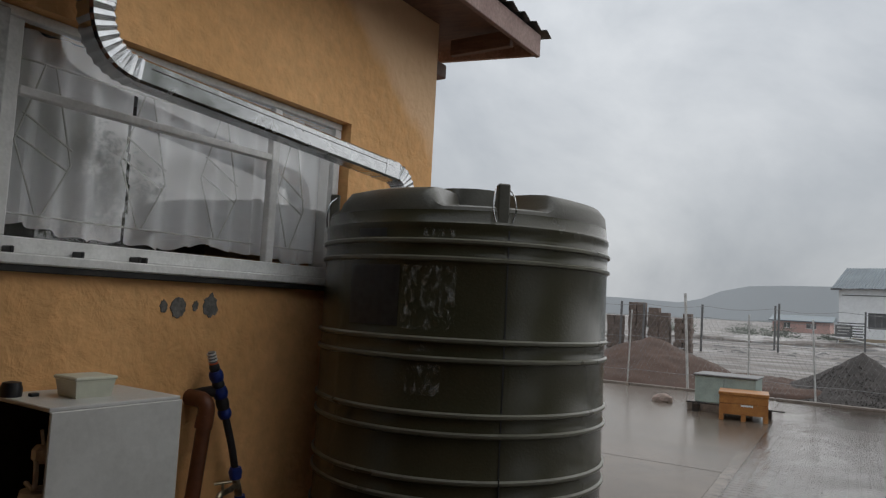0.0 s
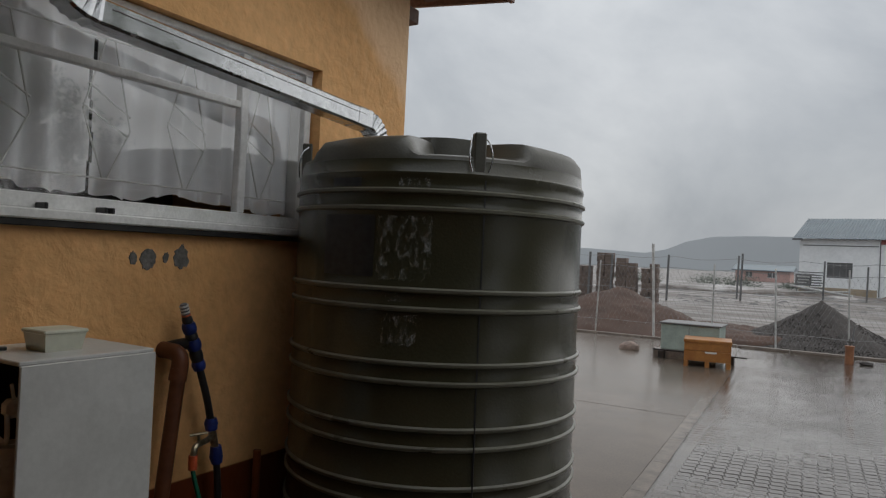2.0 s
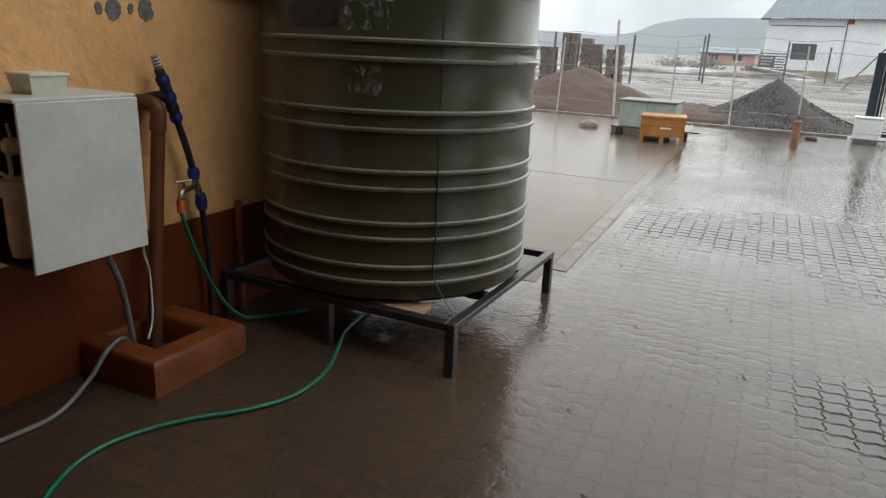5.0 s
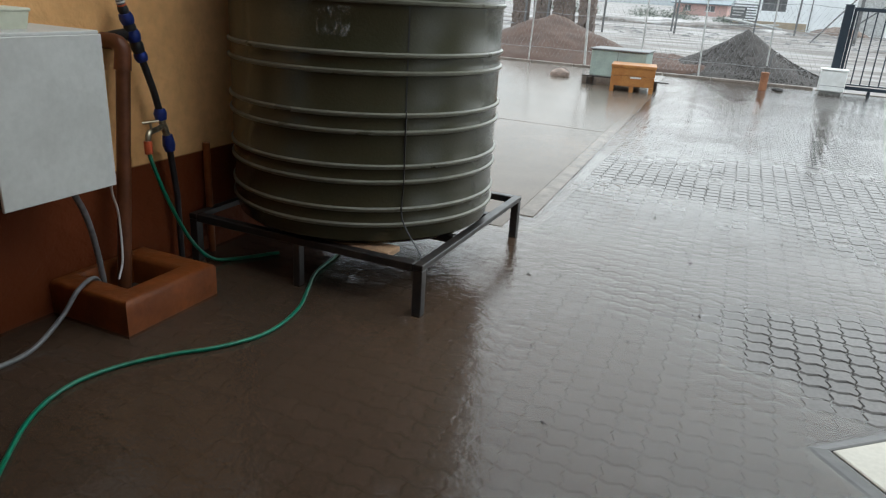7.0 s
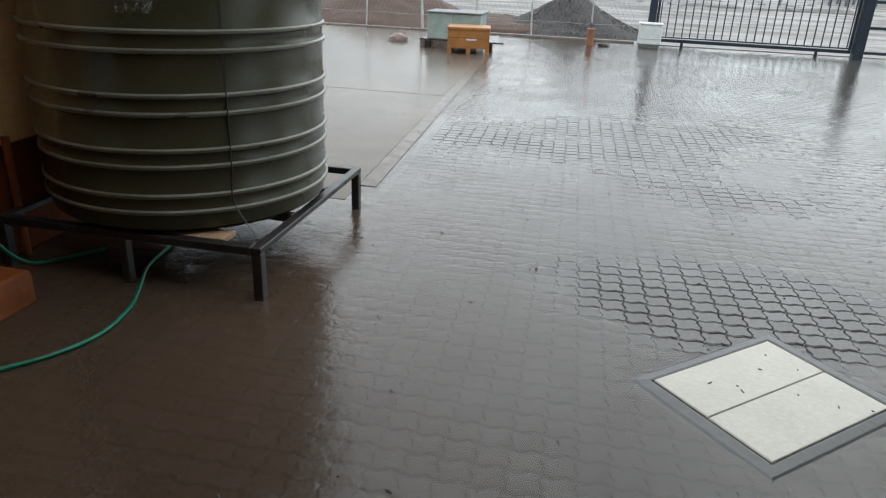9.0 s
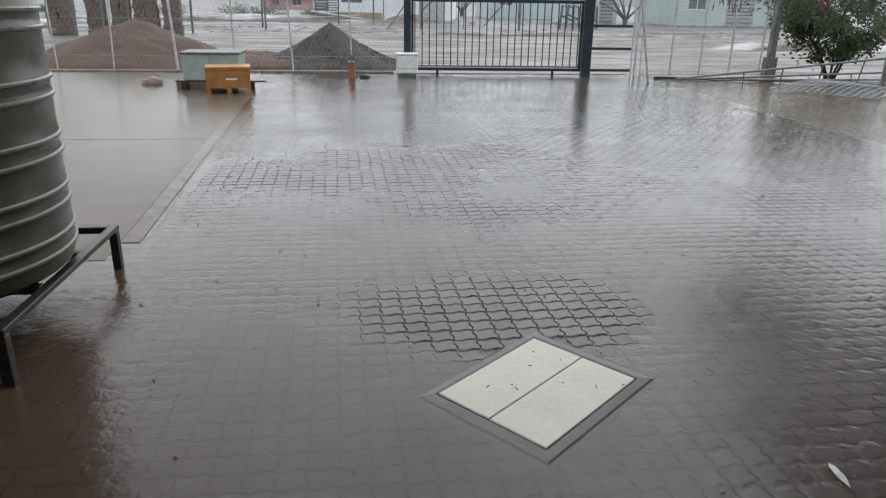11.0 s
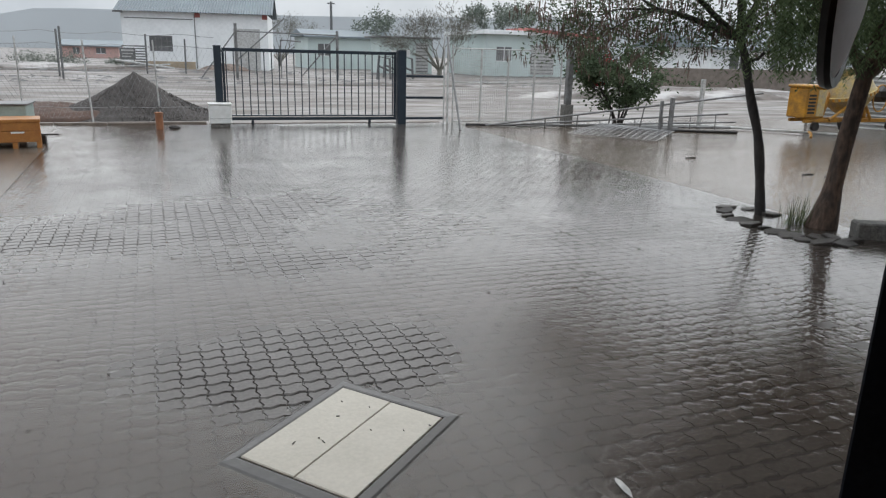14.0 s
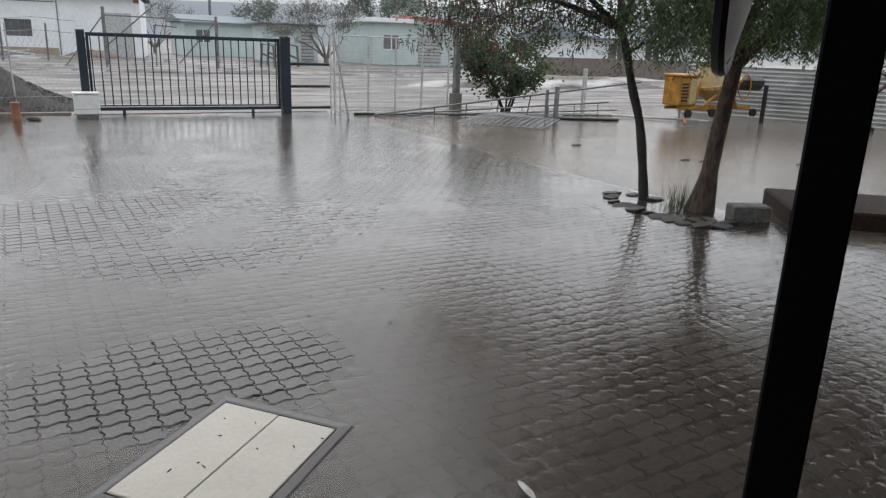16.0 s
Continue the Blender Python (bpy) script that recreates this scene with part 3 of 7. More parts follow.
def smooth_path(pts, n=6):
    """Catmull-Rom through the points."""
    p = [Vector(q) for q in pts]
    p = [p[0] * 2 - p[1]] + p + [p[-1] * 2 - p[-2]]
    out = []
    for i in range(1, len(p) - 2):
        for k in range(n):
            t = k / n
            out.append(0.5 * ((2 * p[i]) + (p[i + 1] - p[i - 1]) * t + (2 * p[i - 1] - 5 * p[i] + 4 * p[i + 1] - p[i + 2]) * t * t
                              + (3 * p[i] - p[i - 1] - 3 * p[i + 1] + p[i + 2]) * t ** 3))
    out.append(p[-2])
    return out


RNG = random.Random(7)

# ---------------------------------------------------------------- ground, paving, water
s = Shape()
GX = [-900, -300, -120, -60, -30, -12, 0, 12, 30, 60, 120, 300, 900]
GY = [-60, -10, 0, 8, 15.9, 18, 22, 26, 30, 36, 44, 54, 70, 110, 200, 420, 1000]


def rise(y):
    """Height of the land: flat yard, a slow rise across the road."""
    return 0.32 * max(0.0, min(1.0, (y - 22) / 24))


s.v = [(x, y, -0.05 if y < 16 else -0.03 + rise(y)) for y in GY for x in GX]
k = len(GX)
s.f = [(j * k + i, j * k + i + 1, (j + 1) * k + i + 1, (j + 1) * k + i) for j in range(len(GY) - 1) for i in range(k - 1)]
solo("ground", s, M_MUD, "wet brown muddy ground reaching the hills", "ground", kind="structure")

s = Shape().box((-1.08, -1.69, -0.045), (6.5, 15.85, -0.014), 0.002).box((-2.588, -1.69, -0.045), (-1.081, 3.95, -0.014), 0.002)
paving = solo("pavement", s, M_JOINT, "rain-soaked grey interlocking paving of a yard", "paving", kind="structure")

# concrete apron beside the house, its edge slightly askew, with a paler edging strip and two joints
e0, e1 = Vector((-1.10, 3.97, 0)), Vector((-1.72, 15.85, 0))


def edge_x(y, off=0.0):
    return e0.x + (e1.x - e0.x) * (y - e0.y) / (e1.y - e0.y) + off


apron = thing("concrete_apron", (-4, 8, 0), "wet brown concrete apron with straight joints", "paving", kind="structure")
for y0, y1, z in ((3.97, 7.993, 0.0025), (8.007, 9.233, 0.0035), (9.247, 15.85, 0.0025)):
    s = Shape().add([(x, y, q) for q in (-0.04, z) for x, y in ((-12, y0), (edge_x(y0, -0.20), y0), (edge_x(y1, -0.20), y1), (-12, y1))], [(4, 5, 6, 7), (0, 1, 5, 4), (1, 2, 6, 5), (2, 3, 7, 6)])
    put("slab", s, M_CONC, apron)
s = Shape()
for i in range(10):
    y0 = 4.3 + i * 0.85
    y1 = y0 + 0.845
    s.add([(x, y, q) for q in (-0.04, 0.0042) for x, y in ((edge_x(y0, -0.195), y0), (edge_x(y0, -0.07), y0), (edge_x(y1, -0.07), y1), (edge_x(y1, -0.195), y1))], [(4, 5, 6, 7), (0, 1, 5, 4), (1, 2, 6, 5), (2, 3, 7, 6), (3, 0, 4, 7)])
solo("edging_strip", s, M_EDGE, "flush pale concrete edging strip under rain water", "kerb", kind="structure")

def level(x, y):
    """How far the paving stands above or below the water."""
    z = -0.0042
    z += 0.0105 * math.exp(-(((x - 1.05) / 0.75) ** 2 + ((y - 3.05) / 0.55) ** 2) ** 2)
    z += 0.0068 * math.exp(-(((x - 0.8) / 2.3) ** 2 + ((y - 5.9) / 1.6) ** 2) ** 2)
    z += 0.0050 * math.exp(-(((x - 3.9) / 1.5) ** 2 + ((y - 2.0) / 1.9) ** 2) ** 2)
    z += 0.0045 * math.exp(-(((x + 0.1) / 0.9) ** 2 + ((y - 3.35) / 0.75) ** 2) ** 2)
    z += 0.0030 * math.exp(-(((x - 0.4) / 2.2) ** 2 + ((y - 7.4) / 1.3) ** 2) ** 2)
    z += 0.0028 * noise.noise(Vector((x * 0.9, y * 0.9, 3.3))) + 0.0026 * noise.noise(Vector((x * 2.6, y * 2.6, 7.7)))
    return z


def drained(x, y):
    """How far the water has run off between the highest pavers."""
    a = math.exp(-(((x - 1.05) / 0.80) ** 2 + ((y - 3.10) / 0.62) ** 2) ** 2)
    b = math.exp(-(((x - 0.9) / 2.4) ** 2 + ((y - 6.1) / 1.75) ** 2) ** 3)
    c = 0.5 + 1.4 * noise.noise(Vector((x * 0.8, y * 1.1, 1.7)))
    return 0.0065 * a + 0.0055 * b * max(0.0, min(1.0, c))


def shallow(x, y):
    """0 where the water is deep, 1 where it barely covers the paving."""
    return max(0.0, min(1.0, (level(x, y) + 0.0042) / 0.0105))


s = Shape()
nx, ny = 200, 170
for j in range(ny + 1):
    for i in range(nx + 1):
        x, y = -2.6 + 26 * i / nx, -5 + 20.9 * j / ny
        s.v.append((x, y, 0.0003 * math.sin(x * 1.3) * math.cos(y * 1.1) - drained(x, y)))
cells = {True: [], False: []}
for j in range(ny):
    for i in range(nx):
        x, y = -2.6 + 26 * (i + 0.5) / nx, -5 + 20.9 * (j + 0.5) / ny
        q = (j * (nx + 1) + i, j * (nx + 1) + i + 1, (j + 1) * (nx + 1) + i + 1, (j + 1) * (nx + 1) + i)
        cells[x > 6.5 + 0.06 * max(0, 6 - y) and y > 2].append(q)
tan = Shape()
tan.v, tan.f = list(s.v), cells[True]
flood = solo("flood_water", tan, M_TANWATER, "tan flood water standing on bare ground by the trees", "water", kind="structure", smooth=True)
s.f = cells[False]
s.v += [(-12, 3.9, 0), (-2.6, 3.9, 0), (-2.6, 15.9, 0), (-12, 15.9, 0)]
s.f.append((len(s.v) - 4, len(s.v) - 3, len(s.v) - 2, len(s.v) - 1))
o = solo("water", s, M_WATER, "thin sheet of muddy rain water over the yard", "water", kind="structure", smooth=True)
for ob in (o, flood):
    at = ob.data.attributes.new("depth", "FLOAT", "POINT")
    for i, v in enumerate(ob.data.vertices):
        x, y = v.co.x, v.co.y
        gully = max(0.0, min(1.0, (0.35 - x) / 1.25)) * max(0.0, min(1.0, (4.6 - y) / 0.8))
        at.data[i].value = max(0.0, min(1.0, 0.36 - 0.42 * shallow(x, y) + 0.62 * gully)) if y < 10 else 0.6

# ---------------------------------------------------------------- house: wall with a window opening, roof edge
WX = -2.59
WIN = (0.35, 3.0, 1.71, 2.62)   # opening: y0, y1, z0, z1
wall = thing("wall_east", (WX, 0, 0), "rough orange plaster wall with a brown dado", "wall", kind="structure")
for y0, y1, z0, z1 in ((-6, WIN[0], -0.05, 3.56), (WIN[1], 3.836, -0.05, 3.56), (WIN[0], WIN[1], -0.05, WIN[2]), (WIN[0], WIN[1], WIN[3], 3.56)):
    put("wall_panel", Shape().box((WX, y0, z0), (WX - 0.25, y1, z1), 0.0), M_WALL, wall)
s = Shape().box((WX - 0.25, 3.586, -0.05), (-11.5, 3.836, 3.56), 0.0)
solo("wall_north", s, M_WALL, "rough orange plaster return wall of the house", "wall", kind="structure")
# unseen wall, added to keep light from behind off tank and cabinet
solo("wall_south", Shape().box((-2.588, -1.7, -0.05), (12.0, -1.95, 3.5), 0.0), M_DADO, "brown painted wall at the back of the veranda", "wall", kind="structure")
# room shell coloured near-black to give the shade indoors
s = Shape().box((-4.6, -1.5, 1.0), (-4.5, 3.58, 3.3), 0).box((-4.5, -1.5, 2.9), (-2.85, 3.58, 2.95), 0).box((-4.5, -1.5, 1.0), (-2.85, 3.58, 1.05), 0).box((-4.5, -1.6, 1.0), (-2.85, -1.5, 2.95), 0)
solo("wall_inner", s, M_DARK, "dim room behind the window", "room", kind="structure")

# bare patches where brackets were pulled off
for cy, cz, ry, rz in ((1.872, 1.559, 0.018, 0.030), (1.945, 1.556, 0.040, 0.046), (2.032, 1.566, 0.015, 0.024), (2.112, 1.57, 0.042, 0.052)):
    s = Shape()
    ring = [(WX + 0.004, cy + ry * math.cos(t) * RNG.uniform(0.75, 1.15), cz + rz * math.sin(t) * RNG.uniform(0.75, 1.15)) for t in [2 * math.pi * i / 22 for i in range(22)]]
    base = [(WX - 0.003, y, z) for _, y, z in ring]
    s.add(ring + base, [tuple(range(22))] + [(i, (i + 1) % 22, 22 + (i + 1) % 22, 22 + i) for i in range(22)])
    put("bare_patch", s, M_CEMENT, wall, "chipped grey patch of bare cement")

# roof edge over the corner
roof = thing("roof", (-2.6, 0, 3.5), "low sloping roof with open timber eaves", "roof", kind="structure")
RZ = lambda x: 3.44 - (x + 2.1) * 0.085
s = Shape()
for y0, y1 in ((-6, 4.36),):
    s.add([(x, y, RZ(x) + dz) for dz in (0.03, 0.10) for x, y in ((-2.12, y0), (-2.12, y1), (-11.5, y1), (-11.5, y0))],
          [(0, 1, 2, 3), (4, 5, 6, 7), (0, 1, 5, 4), (1, 2, 6, 5), (2, 3, 7, 6), (3, 0, 4, 7)])
put("roof_deck", s, M_WOODDARK, roof)
put("fascia", Shape().box((-2.12, -6, 3.385), (-2.085, 4.37, 3.545), 0.004), M_FASCIA, roof, "weathered brown fascia board")
m = Matrix.Translation((-2.12, 4.36, 3.385)) @ Matrix.Rotation(math.atan(0.085), 4, "Y")
put("bargeboard", Shape().box((-9, -0.03, 0.005), (0, 0.0, 0.15), 0.004, m), M_FASCIA, roof)
for y in (4.0, 2.6, 1.2, -0.2, -1.6):
    put("rafter", Shape().box((-2.13, y, RZ(-2.13) - 0.09), (-2.6, y + 0.05, RZ(-2.13) + 0.02), 0.004), M_WOODDARK, roof)
put("wall_plate", Shape().box((-2.66, 3.836, 3.21), (-2.78, 4.06, 3.31), 0.006), M_WOODDARK, roof)
s = Shape()
for i in range(121):
    for x in (-2.05, -11.5):
        s.v.append((x, -6 + i * 0.0873, RZ(x) + 0.115 + 0.035 * (i % 2)))
s.f = [(2 * i, 2 * i + 2, 2 * i + 3, 2 * i + 1) for i in range(120)]
put("roof_sheet", s, M_STEELGREY, roof, "corrugated steel roof sheet")

# veranda roof over the spot where the camera stands, with its corner post
ver = thing("veranda", (2.10, 0.785, 0), "dark steel veranda post under a flat dark roof", "veranda", kind="structure")
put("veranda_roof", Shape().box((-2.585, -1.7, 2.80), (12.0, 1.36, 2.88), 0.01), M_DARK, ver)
put("veranda_beam", Shape().box((-2.585, 0.74, 2.66), (12.0, 0.83, 2.80), 0.006), M_DARKPOST, ver)
m = Matrix.Translation((2.10, 0.785, 0)) @ Matrix.Rotation(radians(31), 4, "Z")
put("post", Shape().box((-0.058, -0.055, -0.04), (0.058, 0.066, 2.66), 0.006, m), M_DARKPOST, ver, "near-black painted steel post")
put("post_flange", Shape().box((-0.05, -0.075, 1.62), (0.05, -0.057, 2.66), 0.003, m), M_REDPOST, ver, "strip of red paint high on the post")

# ---------------------------------------------------------------- window
win = thing("window_1", (WX - 0.06, 1.2, 1.71), "white steel casement window with lace curtain and burglar bars", "window", kind="structure")
FX = WX - 0.055


def bar_y(y, w, z0, z1, d=0.045, x=FX):
    return Shape().box((x, y - w / 2, z0), (x - d, y + w / 2, z1), 0.004)


def bar_z(z, h, y0, y1, d=0.045, x=FX):
    return Shape().box((x, y0, z - h / 2), (x - d, y1, z + h / 2), 0.004)


for sh in (bar_z(1.765, 0.06, 0.36, 2.99), bar_z(2.60, 0.035, 0.36, 2.99), bar_y(0.38, 0.04, 1.79, 2.58), bar_y(2.96, 0.05, 1.79, 2.58), bar_y(1.215, 0.055, 1.795, 2.58), bar_y(2.50, 0.05, 1.795, 2.58)):
    put("window_frame", sh, M_WORN, win)
put("transom", bar_z(2.325, 0.034, 1.245, 2.472), M_WORN, win)
put("casement", Shape().box((FX + 0.012, 1.145, 1.80), (FX - 0.02, 1.186, 2.60), 0.003), M_POSTW, win, "open edge of a side casement")
for y0, y1, z0, z1 in ((0.402, 1.186, 1.797, 2.58), (1.245, 2.472, 1.797, 2.305), (1.245, 2.472, 2.344, 2.58), (2.528, 2.932, 1.797, 2.58)):
    p = put("pane", Shape().add([(FX - 0.02, y0, z0), (FX - 0.02, y1, z0), (FX - 0.02, y1, z1), (FX - 0.02, y0, z1)], [(0, 1, 2, 3)]), M_GLASS, win)
    p.visible_shadow = False
s = Shape().box((WX + 0.04, 0.30, 1.694), (FX - 0.04, 3.03, 1.733), 0.006)
sill = put("window_sill", s, M_WORN, win, "flaking white painted sill, black underneath")
# near-black strip along the lower edge of the sill
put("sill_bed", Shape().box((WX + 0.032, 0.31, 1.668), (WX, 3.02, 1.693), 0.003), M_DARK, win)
put("inner_reveal", Shape().box((WX - 0.11, 2.985, 1.72), (WX - 0.25, 2.998, 2.61), 0.002), M_WHITE, win)
for y in (1.235, 1.49, 1.73, 1.76):
    put("hinge", Shape().box((WX + 0.012, y, 1.734), (FX + 0.002, y + 0.014, 1.758), 0.003), M_PE, win)
# burglar bars: rails and slanted rods in pairs
bars = thing("burglar_bars", (FX - 0.09, 1.2, 1.71), "thin white steel burglar bars in a slanted pattern", "bars")
BX = FX - 0.10
for y0, y1 in ((0.42, 1.18), (1.25, 2.47), (2.53, 2.93)):
    for z in (1.885, 2.47):
        put("rail", Shape().tube([(BX, y0, z), (BX, y1, z)], 0.0045, 6), M_WHITE, bars)
for yc, wd in ((0.8, 0.11), (1.40, 0.11), (1.83, 0.11), (2.24, 0.11), (2.72, 0.10)):
    rods = [((yc - 0.02, 2.47), (yc - wd, 2.16)), ((yc - wd, 2.16), (yc - 0.01, 1.885)), ((yc + 0.02, 2.47), (yc + wd, 2.10)), ((yc + wd, 2.10), (yc + 0.01, 1.885)),
            ((yc - wd, 2.18), (yc + wd - 0.01, 2.075)), ((yc - wd + 0.02, 2.27), (yc + wd, 2.16))]
    for (a, b), (c, d) in rods:
        put("rod", Shape().tube([(BX, a, b), (BX, c, d)], 0.004, 6), M_WHITE, bars)
# lace curtain: hanging folds with a ragged dark gap below
s = Shape()
NY = 240
for r_, (z0, z1) in enumerate(((1.80, 2.60),)):
    for i in range(NY + 1):
        y = 0.37 + 2.62 * i / NY
        fold = 0.022 * math.sin(y * 47 + 2.2 * math.sin(y * 5)) + 0.014 * math.sin(y * 21)
        hem = 1.828 + 0.016 * math.sin(y * 6.1) + 0.010 * math.sin(y * 15) + 0.006 * math.sin(y * 61)
        for q in range(7):
            z = hem + (2.60 - hem) * q / 6
            s.v.append((BX - 0.045 + fold * (1.25 - 0.5 * q / 6), y, z))
s.f = [(i * 7 + q, (i + 1) * 7 + q, (i + 1) * 7 + q + 1, i * 7 + q + 1) for i in range(NY) for q in range(6)
       if not (abs(0.37 + 2.62 * i / NY - 1.785 - 0.012 * math.sin(q * 1.7)) < 0.012 and q < 5)]
solo("lace_curtain", s, M_LACE, "white sheer lace curtain hanging in folds behind the glass", "curtain", smooth=True)

# ---------------------------------------------------------------- downpipe from the roof into the tank
dp = thing("downpipe", (-2.45, 1.4, 3.3), "shiny galvanised steel downpipe slanting across to the water tank", "downpipe")
A, B = Vector((-2.465, 1.555, 2.462)), Vector((-2.285, 3.0, 2.325))
ax = (B - A).normalized()
up1 = [(-2.475, 1.395, 3.40), (-2.475, 1.398, 2.72)]
put("upright", Shape().ribbon(up1 + [(-2.475, 1.40, 2.675)], 0.12, 0.105), M_GALV, dp)


def crimped(p0, p1, p2, n=9):
    pts, tw = [], []
    for i in range(n * 2 + 1):
        t = i / (n * 2)
        pts.append(Vector(p0) * (1 - t) ** 2 + Vector(p1) * 2 * t * (1 - t) + Vector(p2) * t * t)
        tw.append(1.0 if i % 2 else 0.90)
    return pts, tw


pts, tw = crimped((-2.475, 1.40, 2.68), (-2.475, 1.405, 2.475), A + ax * 0.02)
put("elbow", Shape().ribbon(pts, 0.122, 0.105, tw), M_GALV, dp, "crimped galvanised elbow")
run = put("slanting_run", Shape().ribbon([A + ax * 0.01, A.lerp(B, 0.5), B], 0.112, 0.098), M_GALV, dp)
sd = Vector((ax.y, -ax.x, 0)).normalized()
upv = sd.cross(ax).normalized()
for k_ in (0.018,):
    put("seam_ridge", Shape().tube([A + sd * 0.0567 + upv * k_ + ax * 0.05, B + sd * 0.0567 + upv * k_ - ax * 0.05], 0.0028, 6), M_GALV, dp)
for k_ in (-0.018, 0.018):
    put("seam_ridge", Shape().tube([A + sd * k_ + upv * 0.0485 + ax * 0.05, B + sd * k_ + upv * 0.0485 - ax * 0.05], 0.0028, 6), M_GALV, dp)
put("sleeve", Shape().ribbon([B - ax * 0.10, B - ax * 0.09, B], 0.116, 0.102), M_GALV, dp)
pts, tw = crimped(B - ax * 0.005, B + ax * 0.11 + Vector((0, 0, 0.0)), B + ax * 0.115 - Vector((0, 0, 0.19)))
put("elbow", Shape().ribbon(pts, 0.112, 0.098, tw), M_GALV, dp, "crimped galvanised elbow")

# ---------------------------------------------------------------- water tank on its steel stand
TC, TR, TZ = (-1.862, 3.12), 0.714, 0.264
tank = thing("water_tank", (TC[0], TC[1], TZ), "large olive-green ribbed plastic rainwater tank on a steel stand", "water tank")
prof = [(0.62, TZ), (0.672, TZ + 0.008), (0.70, TZ + 0.03), (0.709, TZ + 0.07)]
RIBS = (0.380, 0.458, 0.593, 0.668, 0.830, 0.910, 1.099, 1.178, 1.404, 1.483, 1.822, 1.896)
for z in RIBS:
    prof += [(TR, z - 0.022), (TR + 0.002, z - 0.014), (TR + 0.004, z + 0.012), (TR, z + 0.020)]
prof += [(TR, 1.950), (TR + 0.004, 1.958), (TR + 0.004, 1.974), (TR - 0.004, 1.984), (TR - 0.010, 2.03)]
put("body", Shape().lathe([(0.001, TZ)] + prof, 128, TC), M_TANK, tank, smooth=True)
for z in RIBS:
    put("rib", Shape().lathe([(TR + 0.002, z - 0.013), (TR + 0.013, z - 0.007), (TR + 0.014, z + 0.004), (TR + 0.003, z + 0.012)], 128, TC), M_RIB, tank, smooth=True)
# crown: raised lobes with sloping valleys between them
s = Shape()
NT = 180
rs = [0.704, 0.698, 0.67, 0.60, 0.50, 0.36, 0.24, 0.23, 0.001]


def lobe(t):
    d = (t + 49) % 90.0
    d = min(d, 90 - d)
    return max(0.0, min(1.0, (d - 20.0) / 4.0))


for i, r in enumerate(rs):
    for j in range(NT):
        t = 360 * j / NT
        hi = (2.03, 2.085, 2.122, 2.143, 2.155, 2.165, 2.17, 2.20, 2.205)[i]
        lo = (2.03, 2.045, 2.055, 2.06, 2.07, 2.085, 2.10, 2.20, 2.205)[i]
        k_ = lobe(t)
        s.v.append((TC[0] + r * math.cos(radians(t)), TC[1] + r * math.sin(radians(t)), lo + (hi - lo) * k_))
s.f = [(i * NT + j, i * NT + (j + 1) % NT, (i + 1) * NT + (j + 1) % NT, (i + 1) * NT + j) for i in range(len(rs) - 1) for j in range(NT)]
put("crown", s, M_TANKTOP, tank, "weathered crown with raised segments", smooth=True)
for ang in (-47.0, -139.0):
    ca, sa = math.cos(radians(ang)), math.sin(radians(ang))
    m = Matrix.Translation((TC[0] + 0.68 * ca, TC[1] + 0.68 * sa, 0)) @ Matrix.Rotation(radians(ang), 4, "Z")
    lug = put("lifting_lug", Shape().box((-0.018, -0.026, 1.98), (0.03, 0.026, 2.152), 0.006, m), M_TANKTOP, tank)
    for sy in (-1, 1):
        w = [m @ Vector(q) for q in ((0.0, sy * 0.03, 2.132), (0.03, sy * 0.042, 2.10), (0.042, sy * 0.050, 2.04), (0.040, sy * 0.036, 1.985))]
        put("wire_loop", Shape().tube(smooth_path(w, 4), 0.0035, 6), M_GALV, tank)
put("sticker", Shape().lathe([(TR + 0.004, 1.53), (TR + 0.004, 1.79)], 16, TC, -104, -82), M_STICKER, tank, "dark weathered sticker with illegible print")
put("sticker", Shape().lathe([(TR + 0.003, 1.91), (TR + 0.003, 1.948)], 10, TC, -101, -88), M_STICKER, tank)


def peel_mat():
    """Flaked remains of pale print: ragged spots over clear plastic."""
    m = mat("flaked_print", (0.42, 0.42, 0.39), (0.28, 0.28, 0.26), 20, 0.6)
    n, l = m.node_tree.nodes, m.node_tree.links
    geo = n.new("ShaderNodeNewGeometry")
    mp = n.new("ShaderNodeMapping")
    mp.inputs["Scale"].default_value = (1, 1, 0.55)
    q = n.new("ShaderNodeTexNoise")
    q.inputs["Scale"].default_value, q.inputs["Detail"].default_value, q.inputs["Roughness"].default_value = 34, 8, 0.74
    rp = n.new("ShaderNodeValToRGB")
    rp.color_ramp.elements[0].position, rp.color_ramp.elements[1].position = 0.50, 0.62
    l.new(geo.outputs["Position"], mp.inputs["Vector"])
    l.new(mp.outputs[0], q.inputs["Vector"])
    l.new(q.outputs["Fac"], rp.inputs[0])
    a = n.new("ShaderNodeMath")
    a.operation = "MULTIPLY"
    a.inputs[1].default_value = 0.5
    l.new(rp.outputs[0], a.inputs[0])
    l.new(a.outputs[0], n["Principled BSDF"].inputs["Alpha"])
    return m


